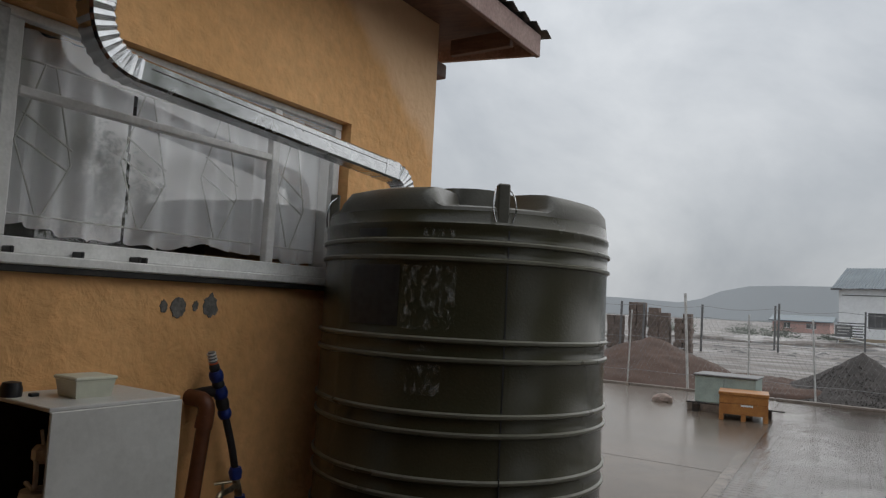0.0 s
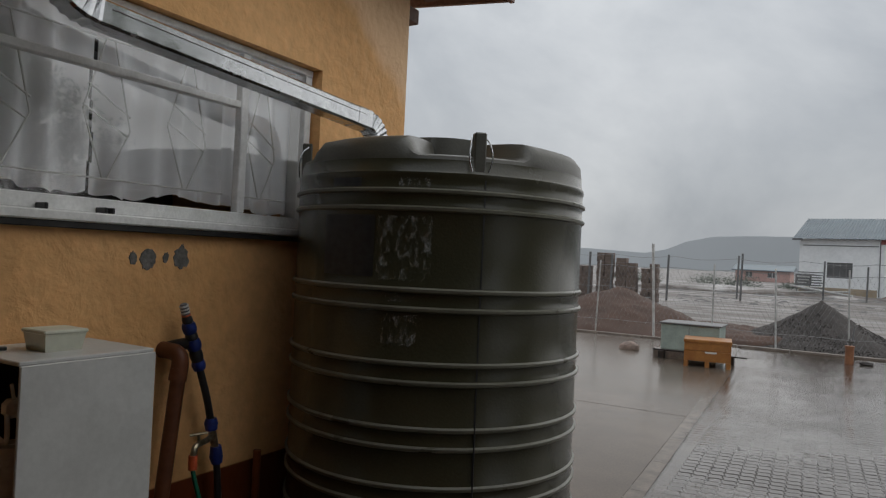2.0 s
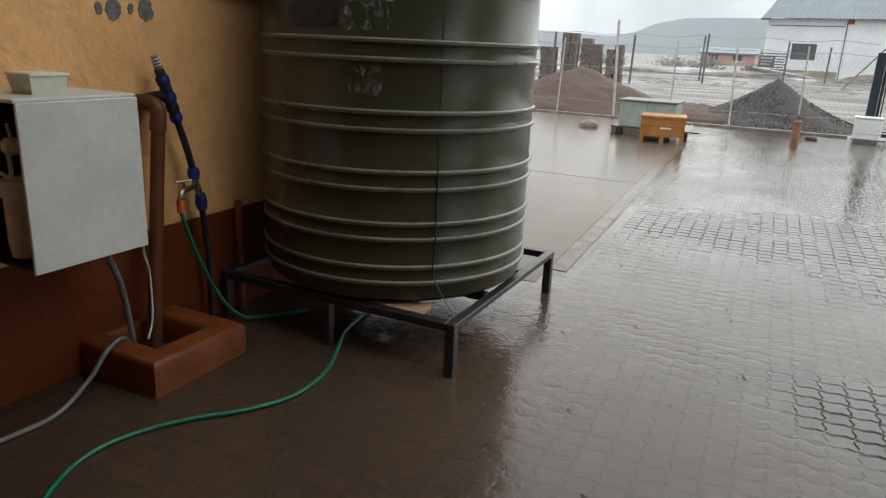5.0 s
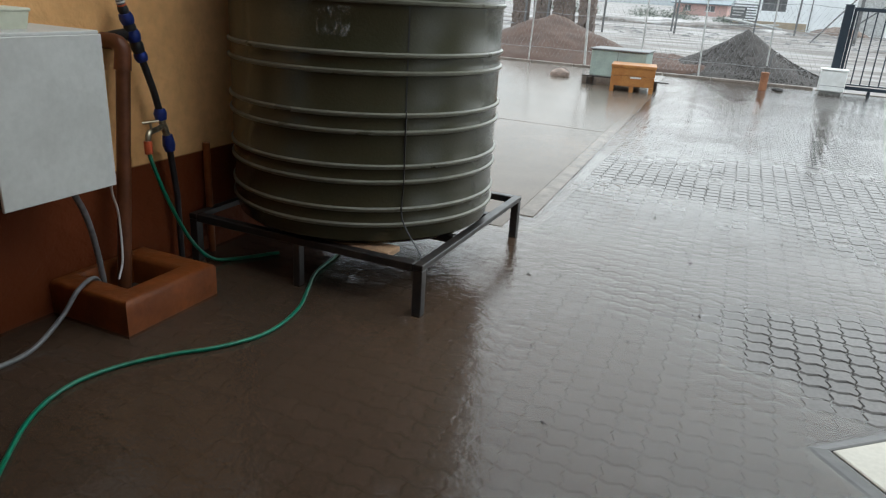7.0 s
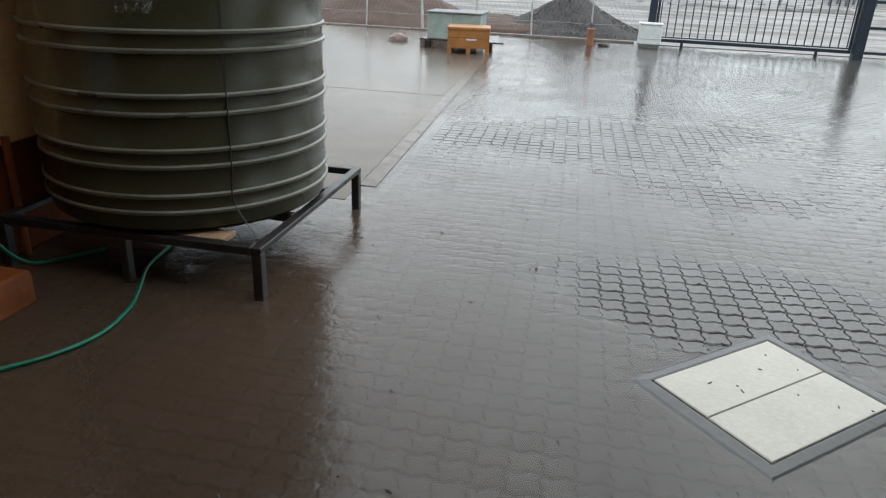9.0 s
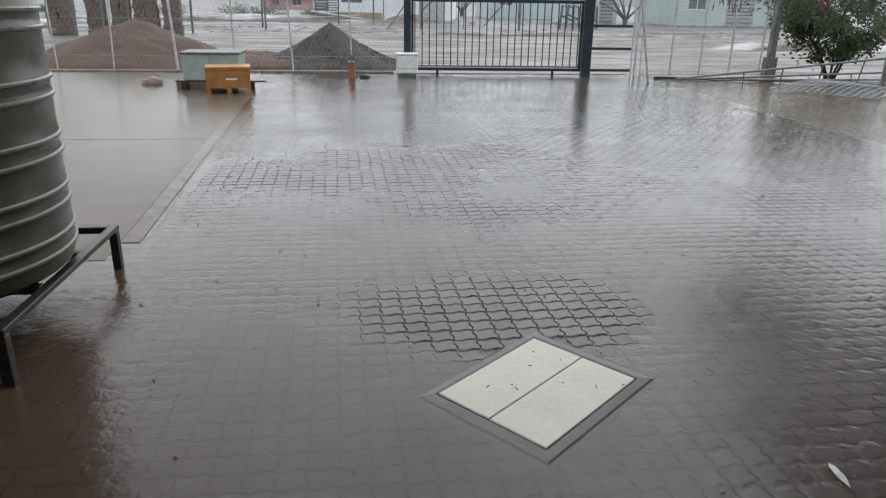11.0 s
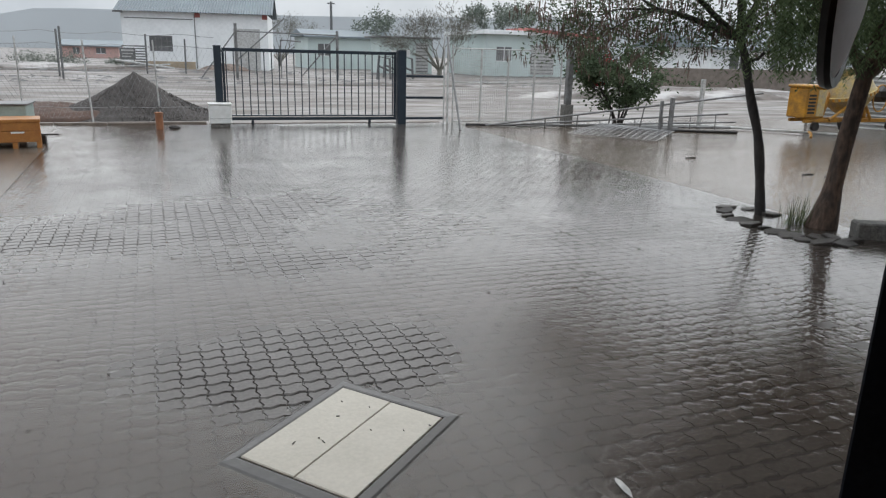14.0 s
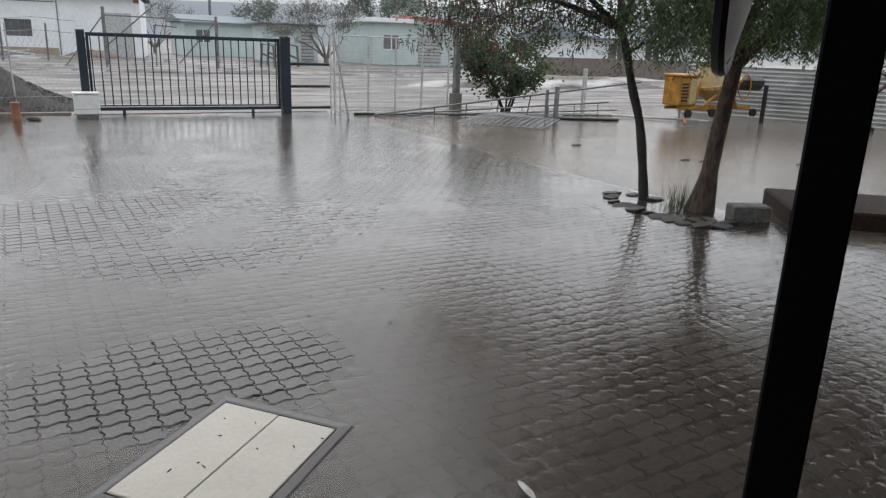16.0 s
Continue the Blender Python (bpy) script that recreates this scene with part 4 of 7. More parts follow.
M_PEEL = peel_mat()
for z0, z1, a0, a1 in ((1.52, 1.79, -81, -62), (1.908, 1.948, -74, -63), (1.43, 1.475, -77, -67), (1.25, 1.38, -78, -66)):
    put("flaked_print", Shape().lathe([(TR + 0.003, z0), (TR + 0.003, z1)], 14, TC, a0, a1), M_PEEL, tank, "flaked pale remains of print")
put("mould_seam", Shape().lathe([(TR + 0.003, TZ + 0.09), (TR + 0.0035, 1.95)], 1, TC, -45.2, -44.7), M_PE, tank)
cs = (TC[0] + (TR + 0.012) * math.cos(radians(-45)), TC[1] + (TR + 0.012) * math.sin(radians(-45)))
put("hanging_wire", Shape().tube(smooth_path([(cs[0], cs[1], 0.93), (cs[0] + 0.006, cs[1] - 0.01, 0.6), (cs[0] + 0.01, cs[1] - 0.02, 0.42), (-1.18, 2.49, 0.29)], 6), 0.0035, 6), M_PE, tank)

stand = thing("tank_stand", (-1.85, 3.15, 0), "black angle-iron tank stand standing in rain water", "stand")
SX, SY = (-2.53, -1.175), (2.47, 3.84)
for x in SX:
    for y in SY:
        put("leg", Shape().box((x - 0.024, y - 0.024, -0.02), (x + 0.024, y + 0.024, 0.231), 0.003), M_BLACKSTEEL, stand)
for x in SX:
    put("side_rail", Shape().box((x - 0.025, SY[0] - 0.025, 0.232), (x + 0.025, SY[1] + 0.025, 0.262), 0.003), M_BLACKSTEEL, stand)
for y in (*SY, 2.93, 3.4):
    put("cross_rail", Shape().box((SX[0] + 0.026, y - 0.025, 0.222), (SX[1] - 0.026, y + 0.025, 0.262), 0.003), M_BLACKSTEEL, stand)
put("middle_leg", Shape().box((-1.88, 2.445, -0.02), (-1.84, 2.49, 0.221), 0.003), M_BLACKSTEEL, stand)
M_PLANK = mat("raw_plank", (0.40, 0.25, 0.15), (0.28, 0.17, 0.10), 8, 0.6, 0.001, 50, stretch=(6, 1, 1))
plank = solo("plank", Shape().box((-1.72, 2.5, 0.236), (-1.36, 2.62, 0.2635), 0.004), M_PLANK, "short raw plank wedged under the tank", "plank")

# ---------------------------------------------------------------- filter cabinet on the wall
cab = thing("filter_cabinet", (-2.4, 1.46, 0.65), "white board cabinet on the wall with one side missing", "cabinet")
CX0, CX1, CY0, CY1, CZ0, CZ1 = WX + 0.002, -2.20, 1.235, 1.685, 0.645, 1.235
put("front_panel", Shape().box((CX1, CY0 - 0.02, CZ0), (CX1 + 0.012, CY1 + 0.01, CZ1), 0.003), M_BOXW, cab, "plain white front panel")
put("top_panel", Shape().box((CX0, CY0 - 0.02, CZ1 - 0.002), (CX1 - 0.001, CY1 + 0.01, CZ1 + 0.012), 0.003), M_BOXW, cab)
put("side_panel", Shape().box((CX0, CY1 - 0.012, CZ0), (CX1 - 0.001, CY1, CZ1 - 0.003), 0.002), M_BOXW, cab)
# bottom and back are near-black: the cabinet's inner shade as colour
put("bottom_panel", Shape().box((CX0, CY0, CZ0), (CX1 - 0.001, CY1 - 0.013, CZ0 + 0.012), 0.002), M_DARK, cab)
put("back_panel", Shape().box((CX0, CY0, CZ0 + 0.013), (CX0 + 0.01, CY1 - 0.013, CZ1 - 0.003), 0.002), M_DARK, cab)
put("filter_head", Shape().lathe([(0.001, 0.955), (0.062, 0.955), (0.066, 0.935), (0.066, 0.90), (0.058, 0.89), (0.001, 0.89)], 24, (-2.36, 1.30)), M_CLEAR, cab, smooth=True)
put("filter_bowl", Shape().lathe([(0.054, 0.889), (0.054, 0.72), (0.046, 0.672), (0.02, 0.662), (0.001, 0.662)], 24, (-2.36, 1.30)), M_CLEAR, cab, "cloudy clear filter bowl", smooth=True)
put("valve", Shape().box((-2.40, 1.27, 1.04), (-2.34, 1.33, 1.10), 0.015).tube([(-2.37, 1.30, 1.10), (-2.36, 1.285, 1.15)], 0.006, 8), M_CLEAR, cab)
put("tube", Shape().tube(smooth_path([(-2.37, 1.28, 1.06), (-2.33, 1.262, 1.02), (-2.35, 1.27, 0.965), (-2.42, 1.28, 0.97)], 6), 0.008, 8), M_CLEAR, cab)
for y, z in ((1.25, 1.21), (1.46, 1.215), (1.67, 1.21), (1.245, 0.94), (1.67, 0.93), (1.24, 0.67), (1.45, 0.67), (1.67, 0.67)):
    put("screw", Shape().lathe([(0.001, 0.004), (0.005, 0.003), (0.006, 0.0)], 10), M_STEELGREY, cab).matrix_basis = pose(CX1 + 0.012 + 2.4, y - 1.46, z - 0.65, 0, 90, 0)

sb = thing("junction_box", (-2.39, 1.42, 1.247), "small cream plastic box standing on the cabinet", "box")
put("body", Shape().add([(-2.44, 1.372, 1.247), (-2.44, 1.5, 1.247), (-2.33, 1.5, 1.247), (-2.33, 1.372, 1.247), (-2.45, 1.364, 1.306), (-2.45, 1.508, 1.306), (-2.32, 1.508, 1.306), (-2.32, 1.364, 1.306)],
                        [(0, 1, 2, 3), (4, 7, 6, 5), (0, 4, 5, 1), (1, 5, 6, 2), (2, 6, 7, 3), (3, 7, 4, 0)]), M_CREAM, sb)
put("lid", Shape().box((-2.456, 1.358, 1.307), (-2.314, 1.514, 1.32), 0.004), M_CREAM, sb)
solo("black_cap", Shape().lathe([(0.001, 1.247), (0.034, 1.247), (0.035, 1.275), (0.028, 1.295), (0.001, 1.30)], 20, (-2.5, 1.245)), M_PE, "black plastic cap lying on the cabinet", "cap", smooth=True)
solo("plug", Shape().box((-2.47, 1.285, 1.247), (-2.45, 1.315, 1.26), 0.003), M_PE, "small black plug on the cabinet", "plug")

# ---------------------------------------------------------------- brown pipe, valve string, taps
bp_ = thing("drain_pipe", (-2.47, 1.92, 0), "brown plastic pipe rising from the pit beside the cabinet", "pipe")
put("pipe", Shape().tube([(-2.46, 1.905, 0.02), (-2.47, 2.035, 1.10)], 0.031, 16), M_BROWNPVC, bp_, smooth=True)
put("elbow", Shape().tube(smooth_path([(-2.47, 2.034, 1.09), (-2.475, 2.04, 1.14), (-2.51, 2.04, 1.165), (-2.60, 2.04, 1.168)], 5), 0.036, 16), M_BROWNPVC, bp_, smooth=True)
put("collar", Shape().tube([(-2.469, 2.026, 1.05), (-2.47, 2.034, 1.10)], 0.037, 16), M_BROWNPVC, bp_, smooth=True)

vs_ = thing("valve_string", (-2.49, 2.15, 1.0), "black water pipe with blue couplings and a brass tap", "pipe fittings")
C0, C1 = Vector((-2.49, 2.055, 1.372)), Vector((-2.49, 2.165, 1.07))
dv = (C1 - C0).normalized()
for a, b, r, mt, nm in ((0.0, 0.06, 0.017, M_GREYPL, "threaded_spigot"), (0.055, 0.09, 0.022, M_PE, "coupling"), (0.088, 0.135, 0.030, M_BLUE, "blue_nut"), (0.135, 0.17, 0.026, M_PE, "coupling"), (0.165, 0.215, 0.032, M_BLUE, "blue_nut"),
                        (0.213, 0.27, 0.028, M_PE, "coupling"), (0.268, 0.31, 0.029, M_BLUE, "blue_nut")):
    n_ = 5
    put(nm, Shape().tube([C0 + dv * (a + (b - a) * i / (n_ - 1)) for i in range(n_)], [r * q for q in (0.85, 1, 1.05, 1, 0.88)], 16), mt, vs_, smooth=True)
for i in range(4):
    put("thread_ring", Shape().tube([C0 + dv * (0.006 + 0.014 * i), C0 + dv * (0.013 + 0.014 * i)], 0.020, 14), M_CLEAR if i < 3 else M_ORANGEPL, vs_)
put("tee_branch", Shape().tube([C0 + dv * 0.18, (-2.53, 2.06, 1.19), (-2.60, 2.04, 1.168)], 0.026, 14), M_PE, vs_, smooth=True)
E1 = Vector((-2.49, 2.240, 0.83))
put("black_pipe", Shape().tube(smooth_path([C0 + dv * 0.30, (-2.487, 2.205, 0.95), E1], 8), 0.0165, 14), M_PE, vs_, smooth=True)
put("blue_nut", Shape().tube([E1 + Vector((0, 0, 0.022)), E1, E1 - Vector((0, -0.004, 0.03))], [0.024, 0.031, 0.026], 16), M_BLUE, vs_, smooth=True)
E2 = Vector((-2.49, 2.275, 0.70))
put("brass_body", Shape().tube([E1 - Vector((0, 0, 0.025)), E1.lerp(E2, 0.5), E2], 0.017, 12).tube([E1.lerp(E2, 0.45), (-2.46, 2.19, 0.765), (-2.45, 2.14, 0.762)], 0.013, 10), M_BRASS, vs_, smooth=True)
put("tap_spout", Shape().tube(smooth_path([(-2.45, 2.15, 0.764), (-2.44, 2.115, 0.757), (-2.435, 2.10, 0.72)], 5), 0.013, 10).tube([(-2.45, 2.14, 0.76), (-2.445, 2.135, 0.805)], 0.006, 8).tube([(-2.46, 2.10, 0.806), (-2.43, 2.17, 0.81)], 0.006, 8), M_BRASS, vs_, "worn brass tap")
put("hose_connector", Shape().tube([(-2.435, 2.10, 0.725), (-2.432, 2.098, 0.665)], 0.019, 14), M_ORANGEPL, vs_, "orange hose connector", smooth=True)
put("blue_nut", Shape().tube([E2 + Vector((0, 0, 0.02)), E2 - Vector((0, -0.005, 0.03)), E2 - Vector((0, -0.01, 0.06))], [0.024, 0.031, 0.024], 16), M_BLUE, vs_, smooth=True)
put("lower_pipe", Shape().tube([E2 - Vector((0, -0.008, 0.05)), (-2.51, 2.33, 0.40), (-2.52, 2.34, 0.02)], 0.016, 12), M_PE, vs_, smooth=True)
solo("dark_standpipe", Shape().tube([(-2.55, 2.60, 0.0), (-2.55, 2.60, 0.62)], 0.02, 12), M_DADO, "thin brown standpipe against the wall behind the tank", "pipe", smooth=True)

# ---------------------------------------------------------------- pit with painted kerb walls
pit = thing("valve_pit", (-2.36, 1.9, 0), "low brown-painted masonry pit with an open top", "pit")
P0, P1 = (-2.585, 1.62), (-2.125, 2.16)
s = Shape()
for inset, z in ((0.0, -0.03), (0.0, 0.135), (0.006, 0.150), (0.018, 0.158), (0.108, 0.158), (0.122, 0.150), (0.13, 0.132), (0.13, -0.03)):
    s.v += [(max(P0[0] + inset * 0.4, P0[0]), P0[1] + inset, z), (P1[0] - inset, P0[1] + inset, z), (P1[0] - inset, P1[1] - inset, z), (max(P0[0] + inset * 0.4, P0[0]), P1[1] - inset, z)]
s.f = [(r * 4 + i, r * 4 + (i + 1) % 4, (r + 1) * 4 + (i + 1) % 4, (r + 1) * 4 + i) for r in range(7) for i in range(4)]
put("pit_wall", s, M_DADO, pit, smooth=True)
# near-black floor gives the shade down in the pit
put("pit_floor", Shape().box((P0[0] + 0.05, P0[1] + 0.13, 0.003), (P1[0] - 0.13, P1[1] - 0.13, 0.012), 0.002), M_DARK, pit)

# ---------------------------------------------------------------- hoses and cables
solo("grey_conduit", Shape().tube(smooth_path([(-2.36, 1.60, 0.645), (-2.39, 1.69, 0.48), (-2.42, 1.75, 0.28), (-2.44, 1.79, 0.02)], 6), 0.013, 10), M_GREYPL, "grey flexible conduit running from the cabinet into the pit", "conduit", smooth=True)
solo("white_cable", Shape().tube(smooth_path([(-2.215, 1.70, 0.72), (-2.30, 1.76, 0.58), (-2.40, 1.865, 0.44), (-2.415, 1.875, 0.22), (-2.40, 1.83, 0.13)], 6), 0.005, 8), M_WHITE, "thin white cable tied along the brown pipe", "cable", smooth=True)
solo("grey_hose", Shape().tube(smooth_path([(-2.46, 1.80, 0.06), (-2.42, 1.72, 0.17), (-2.38, 1.60, 0.165), (-2.37, 1.50, 0.08), (-2.34, 1.33, 0.012), (-2.33, 1.15, 0.012), (-2.36, 0.9, 0.012), (-2.3, 0.5, 0.012)], 7), 0.0105, 10), M_GREYPL, "grey hose leading out of the pit across the wet floor", "hose", smooth=True)
solo("short_green_hose", Shape().tube(smooth_path([(-2.432, 2.098, 0.67), (-2.415, 2.105, 0.60), (-2.40, 2.16, 0.43), (-2.40, 2.28, 0.20), (-2.39, 2.40, 0.06), (-2.36, 2.52, 0.012), (-2.2, 2.75, 0.012)], 7), 0.0095, 10), M_GREEN, "green garden hose hanging from the tap", "hose", smooth=True)
solo("garden_hose", Shape().tube(smooth_path([(-1.98, 3.1, 0.012), (-1.91, 2.90, 0.012), (-1.86, 2.62, 0.014), (-1.77, 2.42, 0.012), (-1.675, 2.20, 0.011), (-1.645, 1.95, 0.011), (-1.725, 1.745, 0.011), (-1.86, 1.575, 0.011), (-1.96, 1.40, 0.011), (-1.995, 1.22, 0.011), (-1.93, 1.02, 0.011), (-1.74, 0.77, 0.011), (-1.5, 0.5, 0.011), (-1.3, 0.1, 0.011)], 8), 0.009, 10), M_GREEN, "green garden hose snaking over the flooded paving", "hose", smooth=True)

# ---------------------------------------------------------------- concrete covers in the paving
L_, F_, R_, N_ = (Vector(q) for q in ((0.600, 2.235, 0), (1.112, 2.702, 0), (1.464, 2.290, 0), (0.955, 1.828, 0)))


def slab(name, a, b, c, d, z0, z1, material, label, cat, group=""):
    cen = (a + b + c + d) / 4
    s_ = Shape()
    q = [(p, z) for z in (z0, z1 - 0.004) for p in (a, b, c, d)] + [(p + (cen - p).normalized() * 0.006, z1) for p in (a, b, c, d)]
    s_.add([(p.x, p.y, z) for p, z in q], [(8, 9, 10, 11)] + [(i, (i + 1) % 4, 4 + (i + 1) % 4, 4 + i) for i in range(4)] + [(4 + i, 4 + (i + 1) % 4, 8 + (i + 1) % 4, 8 + i) for i in range(4)])
    return solo(name, s_, material, label, cat, group)


fr, nr = F_.lerp(R_, 0.5), L_.lerp(N_, 0.5)
g_ = (fr - nr).normalized()
off = (R_ - F_).normalized() * 0.0022
slab("concrete_cover", L_, F_, fr - off, nr - off, -0.03, 0.013, M_SLAB, "pale flat concrete inspection cover set in paving", "inspection cover", "inspection covers")
slab("concrete_cover", nr + off, fr + off, R_, N_, -0.03, 0.012, M_SLAB, "pale flat concrete inspection cover set in paving", "inspection cover", "inspection covers")
# cement surround
s = Shape()
inner = [L_, F_, R_, N_]
cen = (L_ + F_ + R_ + N_) / 4
gap = [cen + (p - cen) * 1.022 for p in inner]
lip = [cen + (p - cen) * 1.05 for p in inner]
outer = [cen + (p - cen) * 1.30 for p in inner]
vs = [(p.x, p.y, -0.03) for p in gap] + [(p.x, p.y, 0.008) for p in gap] + [(p.x, p.y, 0.011) for p in lip] + [(p.x, p.y, 0.005) for p in [cen + (q - cen) * 1.17 for q in inner]] + [(p.x, p.y, -0.014) for p in outer]
s.add(vs, [(r * 4 + i, r * 4 + (i + 1) % 4, (r + 1) * 4 + (i + 1) % 4, (r + 1) * 4 + i) for r in range(4) for i in range(4)])
solo("cover_surround", s, M_RIMCONC, "wet grey cement haunching round the inspection covers", "cement", kind="structure")
for i in range(9):
    p = L_.lerp(N_, RNG.random()).lerp(F_.lerp(R_, RNG.random()), RNG.uniform(0.1, 0.9))
    a = RNG.uniform(0, 6.28)
    l = RNG.uniform(0.004, 0.011)
    solo("twig", Shape().tube([(p.x - l * math.cos(a), p.y - l * math.sin(a), 0.0155), (p.x + l * math.cos(a), p.y + l * math.sin(a), 0.0155)], 0.0022, 5), M_BARKD, "tiny dark bit of twig on the concrete cover", "twig", "twigs on the covers")
solo("feather", Shape().add([(1.945, 1.665, 0.004), (1.955, 1.64, 0.007), (1.955, 1.58, 0.006), (1.935, 1.53, 0.004), (1.925, 1.58, 0.006), (1.93, 1.64, 0.007), (1.94, 1.6, 0.013)], [(0, 1, 6), (1, 2, 6), (2, 3, 6), (3, 4, 6), (4, 5, 6), (5, 0, 6)]), M_POSTW, "small pale feather-like scrap on the wet paving", "scrap")

# ---------------------------------------------------------------- yard: kerb, fence, crate, kiosk
s = Shape()
x = -14.0
while x < 0.9:
    s.box((x, 15.9, -0.05), (min(x + 0.98, 0.95), 16.02, 0.045), 0.01)
    x += 1.0
s.box((1.0, 15.86, -0.05), (6.3, 16.1, 0.012), 0.004)
solo("kerb", s, M_KERB, "low wet concrete kerb under the boundary fence", "kerb", kind="structure")

fence = thing("fence", (-4, 16.1, 0), "sagging diamond-wire fence on thin pale posts", "fence")
for x, h, r, lean in ((-9.0, 1.75, 0.018, 0.0), (-7.6, 1.7, 0.018, 0.02), (-6.3, 1.72, 0.018, -0.03), (-5.13, 1.70, 0.018, 0.06), (-3.78, 2.12, 0.030, -0.10), (-2.55, 1.72, 0.018, 0.0), (-1.29, 1.68, 0.018, -0.06), (0.02, 1.72, 0.016, -0.04)):
    put("post", Shape().tube([(x, 16.1, 0), (x + lean, 16.1, h)], r, 8), M_POSTW, fence)
for z, sag in ((1.62, 0.05), (1.12, 0.03), (0.35, 0.02), (1.86, 0.06)):
    pts = [(-14 + 15.2 * i / 60, 16.08, z - sag * abs(math.sin(i * math.pi / 60 * 11.5))) for i in range(61)]
    put("strand", Shape().tube(pts, 0.0045, 4), M_WIRE, fence)
s = Shape()
n = 150
for i in range(n):
    x0 = -14 + 15.2 * i / n
    for d in (1, -1):
        z0, z1 = 0.12, 1.6
        pts = [(max(-14, min(1.2, x0 + d * 0.8 * q / 6)), 16.075 + 0.004 * d, z0 + (z1 - z0) * q / 6) for q in range(7)]
        s.tube(pts, 0.0016, 3, cap=False)
put("diamond_mesh", s, M_WIRE, fence)["kind"] = "stuff"

crate = thing("crate", (-2.03, 12.42, 0), "orange wooden crate on skids in a puddle", "crate")
m = Matrix.Translation((-2.03, 12.42, 0)) @ Matrix.Rotation(radians(9), 4, "Z")
cw, cd = 0.36, 0.30
for z0, z1 in ((0.10, 0.265), (0.27, 0.40)):
    put("front_board", Shape().box((-cw, -cd, z0), (cw, -cd + 0.02, z1), 0.004, m), M_ORANGEWOOD, crate)
    put("back_board", Shape().box((-cw, cd - 0.02, z0), (cw, cd, z1), 0.004, m), M_ORANGEWOOD, crate)
    for sx in (-1, 1):
        put("side_board", Shape().box((sx * cw, -cd + 0.021, z0), (sx * (cw - 0.02), cd - 0.021, z1), 0.004, m), M_ORANGEWOOD, crate)
put("rim", Shape().box((-cw - 0.012, -cd - 0.012, 0.401), (cw + 0.012, cd + 0.012, 0.45), 0.006, m), M_ORANGEWOOD, crate)
put("floor_board", Shape().box((-cw + 0.02, -cd + 0.02, 0.10), (cw - 0.02, cd - 0.02, 0.12), 0.003, m), M_ORANGEWOOD, crate)
for x in (-cw, -0.035, cw - 0.07):
    put("skid", Shape().box((x, -cd, -0.01), (x + 0.07, cd, 0.099), 0.004, m), M_ORANGEWOOD, crate)
put("paper_label", Shape().box((-0.04, -cd - 0.0025, 0.235), (0.14, -cd - 0.0005, 0.262), 0.0, m), M_WHITE, crate, "torn white paper label")

kiosk = thing("meter_kiosk", (-2.4, 13.3, 0), "pale green steel kiosk lying on a concrete plinth", "kiosk")
put("plinth", Shape().box((-3.02, 12.82, -0.03), (-1.95, 13.7, 0.14), 0.012), M_KERB, kiosk)
put("body", Shape().box((-2.92, 12.95, 0.141), (-1.93, 13.65, 0.60), 0.012), M_MINT, kiosk)
put("lid", Shape().box((-2.95, 12.92, 0.601), (-1.90, 13.68, 0.63), 0.008), M_FARDARK, kiosk, "dark wet lid")
put("door_seam", Shape().box((-2.44, 12.946, 0.17), (-2.432, 12.949, 0.58), 0.0), M_FARDARK, kiosk)
solo("steel_bar", Shape().box((-3.0, 12.70, 0.141), (-1.45, 12.73, 0.165), 0.004).box((-2.9, 12.69, -0.02), (-2.8, 12.81, 0.14), 0.006).box((-1.75, 12.69, -0.02), (-1.65, 12.81, 0.14), 0.006), M_BLACKSTEEL, "rusty black steel bar resting on two blocks by the kiosk", "steel bar")


def rock(name, c, r, material, label, seed, flat=0.6, cat="stone", group=""):
    rg = random.Random(seed)
    bm = bmesh.new()
    bmesh.ops.create_icosphere(bm, subdivisions=2, radius=1.0)
    ox = Vector((rg.random() * 9, rg.random() * 9, rg.random() * 9))
    for v in bm.verts:
        k_ = 1 + 0.35 * noise.noise(v.co * 1.3 + ox)
        v.co = Vector((v.co.x * r[0] * k_, v.co.y * r[1] * k_, max(-0.3, v.co.z) * r[2] * k_))
    s_ = Shape()
    s_.v = [(v.co.x + c[0], v.co.y + c[1], v.co.z + c[2]) for v in bm.verts]
    s_.f = [tuple(v.index for v in f.verts) for f in bm.faces]
    bm.free()
    return solo(name, s_, material, label, cat, group)


rock("rock", (-3.62, 13.5, 0.03), (0.2, 0.13, 0.12), M_BRICKFAR, "brown rock lying in shallow water", 3)

# pipe stub with a valve
st = thing("pipe_stub", (0.03, 14.85, 0), "terracotta pipe stub with a valve on top", "pipe stub")
put("pipe", Shape().lathe([(0.072, -0.02), (0.072, 0.30), (0.080, 0.302), (0.080, 0.33), (0.05, 0.34), (0.001, 0.34)], 20, (0.03, 14.85)), M_TERRA, st, smooth=True)
put("valve", Shape().tube([(0.03, 14.85, 0.34), (0.03, 14.85, 0.46)], 0.028, 10).box((-0.02, 14.82, 0.39), (0.10, 14.88, 0.43), 0.01), M_STEELGREY, st)
put("riser", Shape().tube([(0.07, 14.85, 0.41), (0.09, 14.86, 0.68)], 0.011, 8), M_GREYPL, st)
rock("clod", (0.30, 14.9, 0.02), (0.12, 0.07, 0.05), M_BARKD, "small dark clod beside the pipe stub", 5)

# ---------------------------------------------------------------- sliding gate and the panels beside it
gate = thing("sliding_gate", (3.2, 15.7, 0), "dark navy steel sliding gate with upright bars, closed", "gate")
GL, GR = Vector((1.33, 15.76, 0)), Vector((5.13, 15.62, 0))


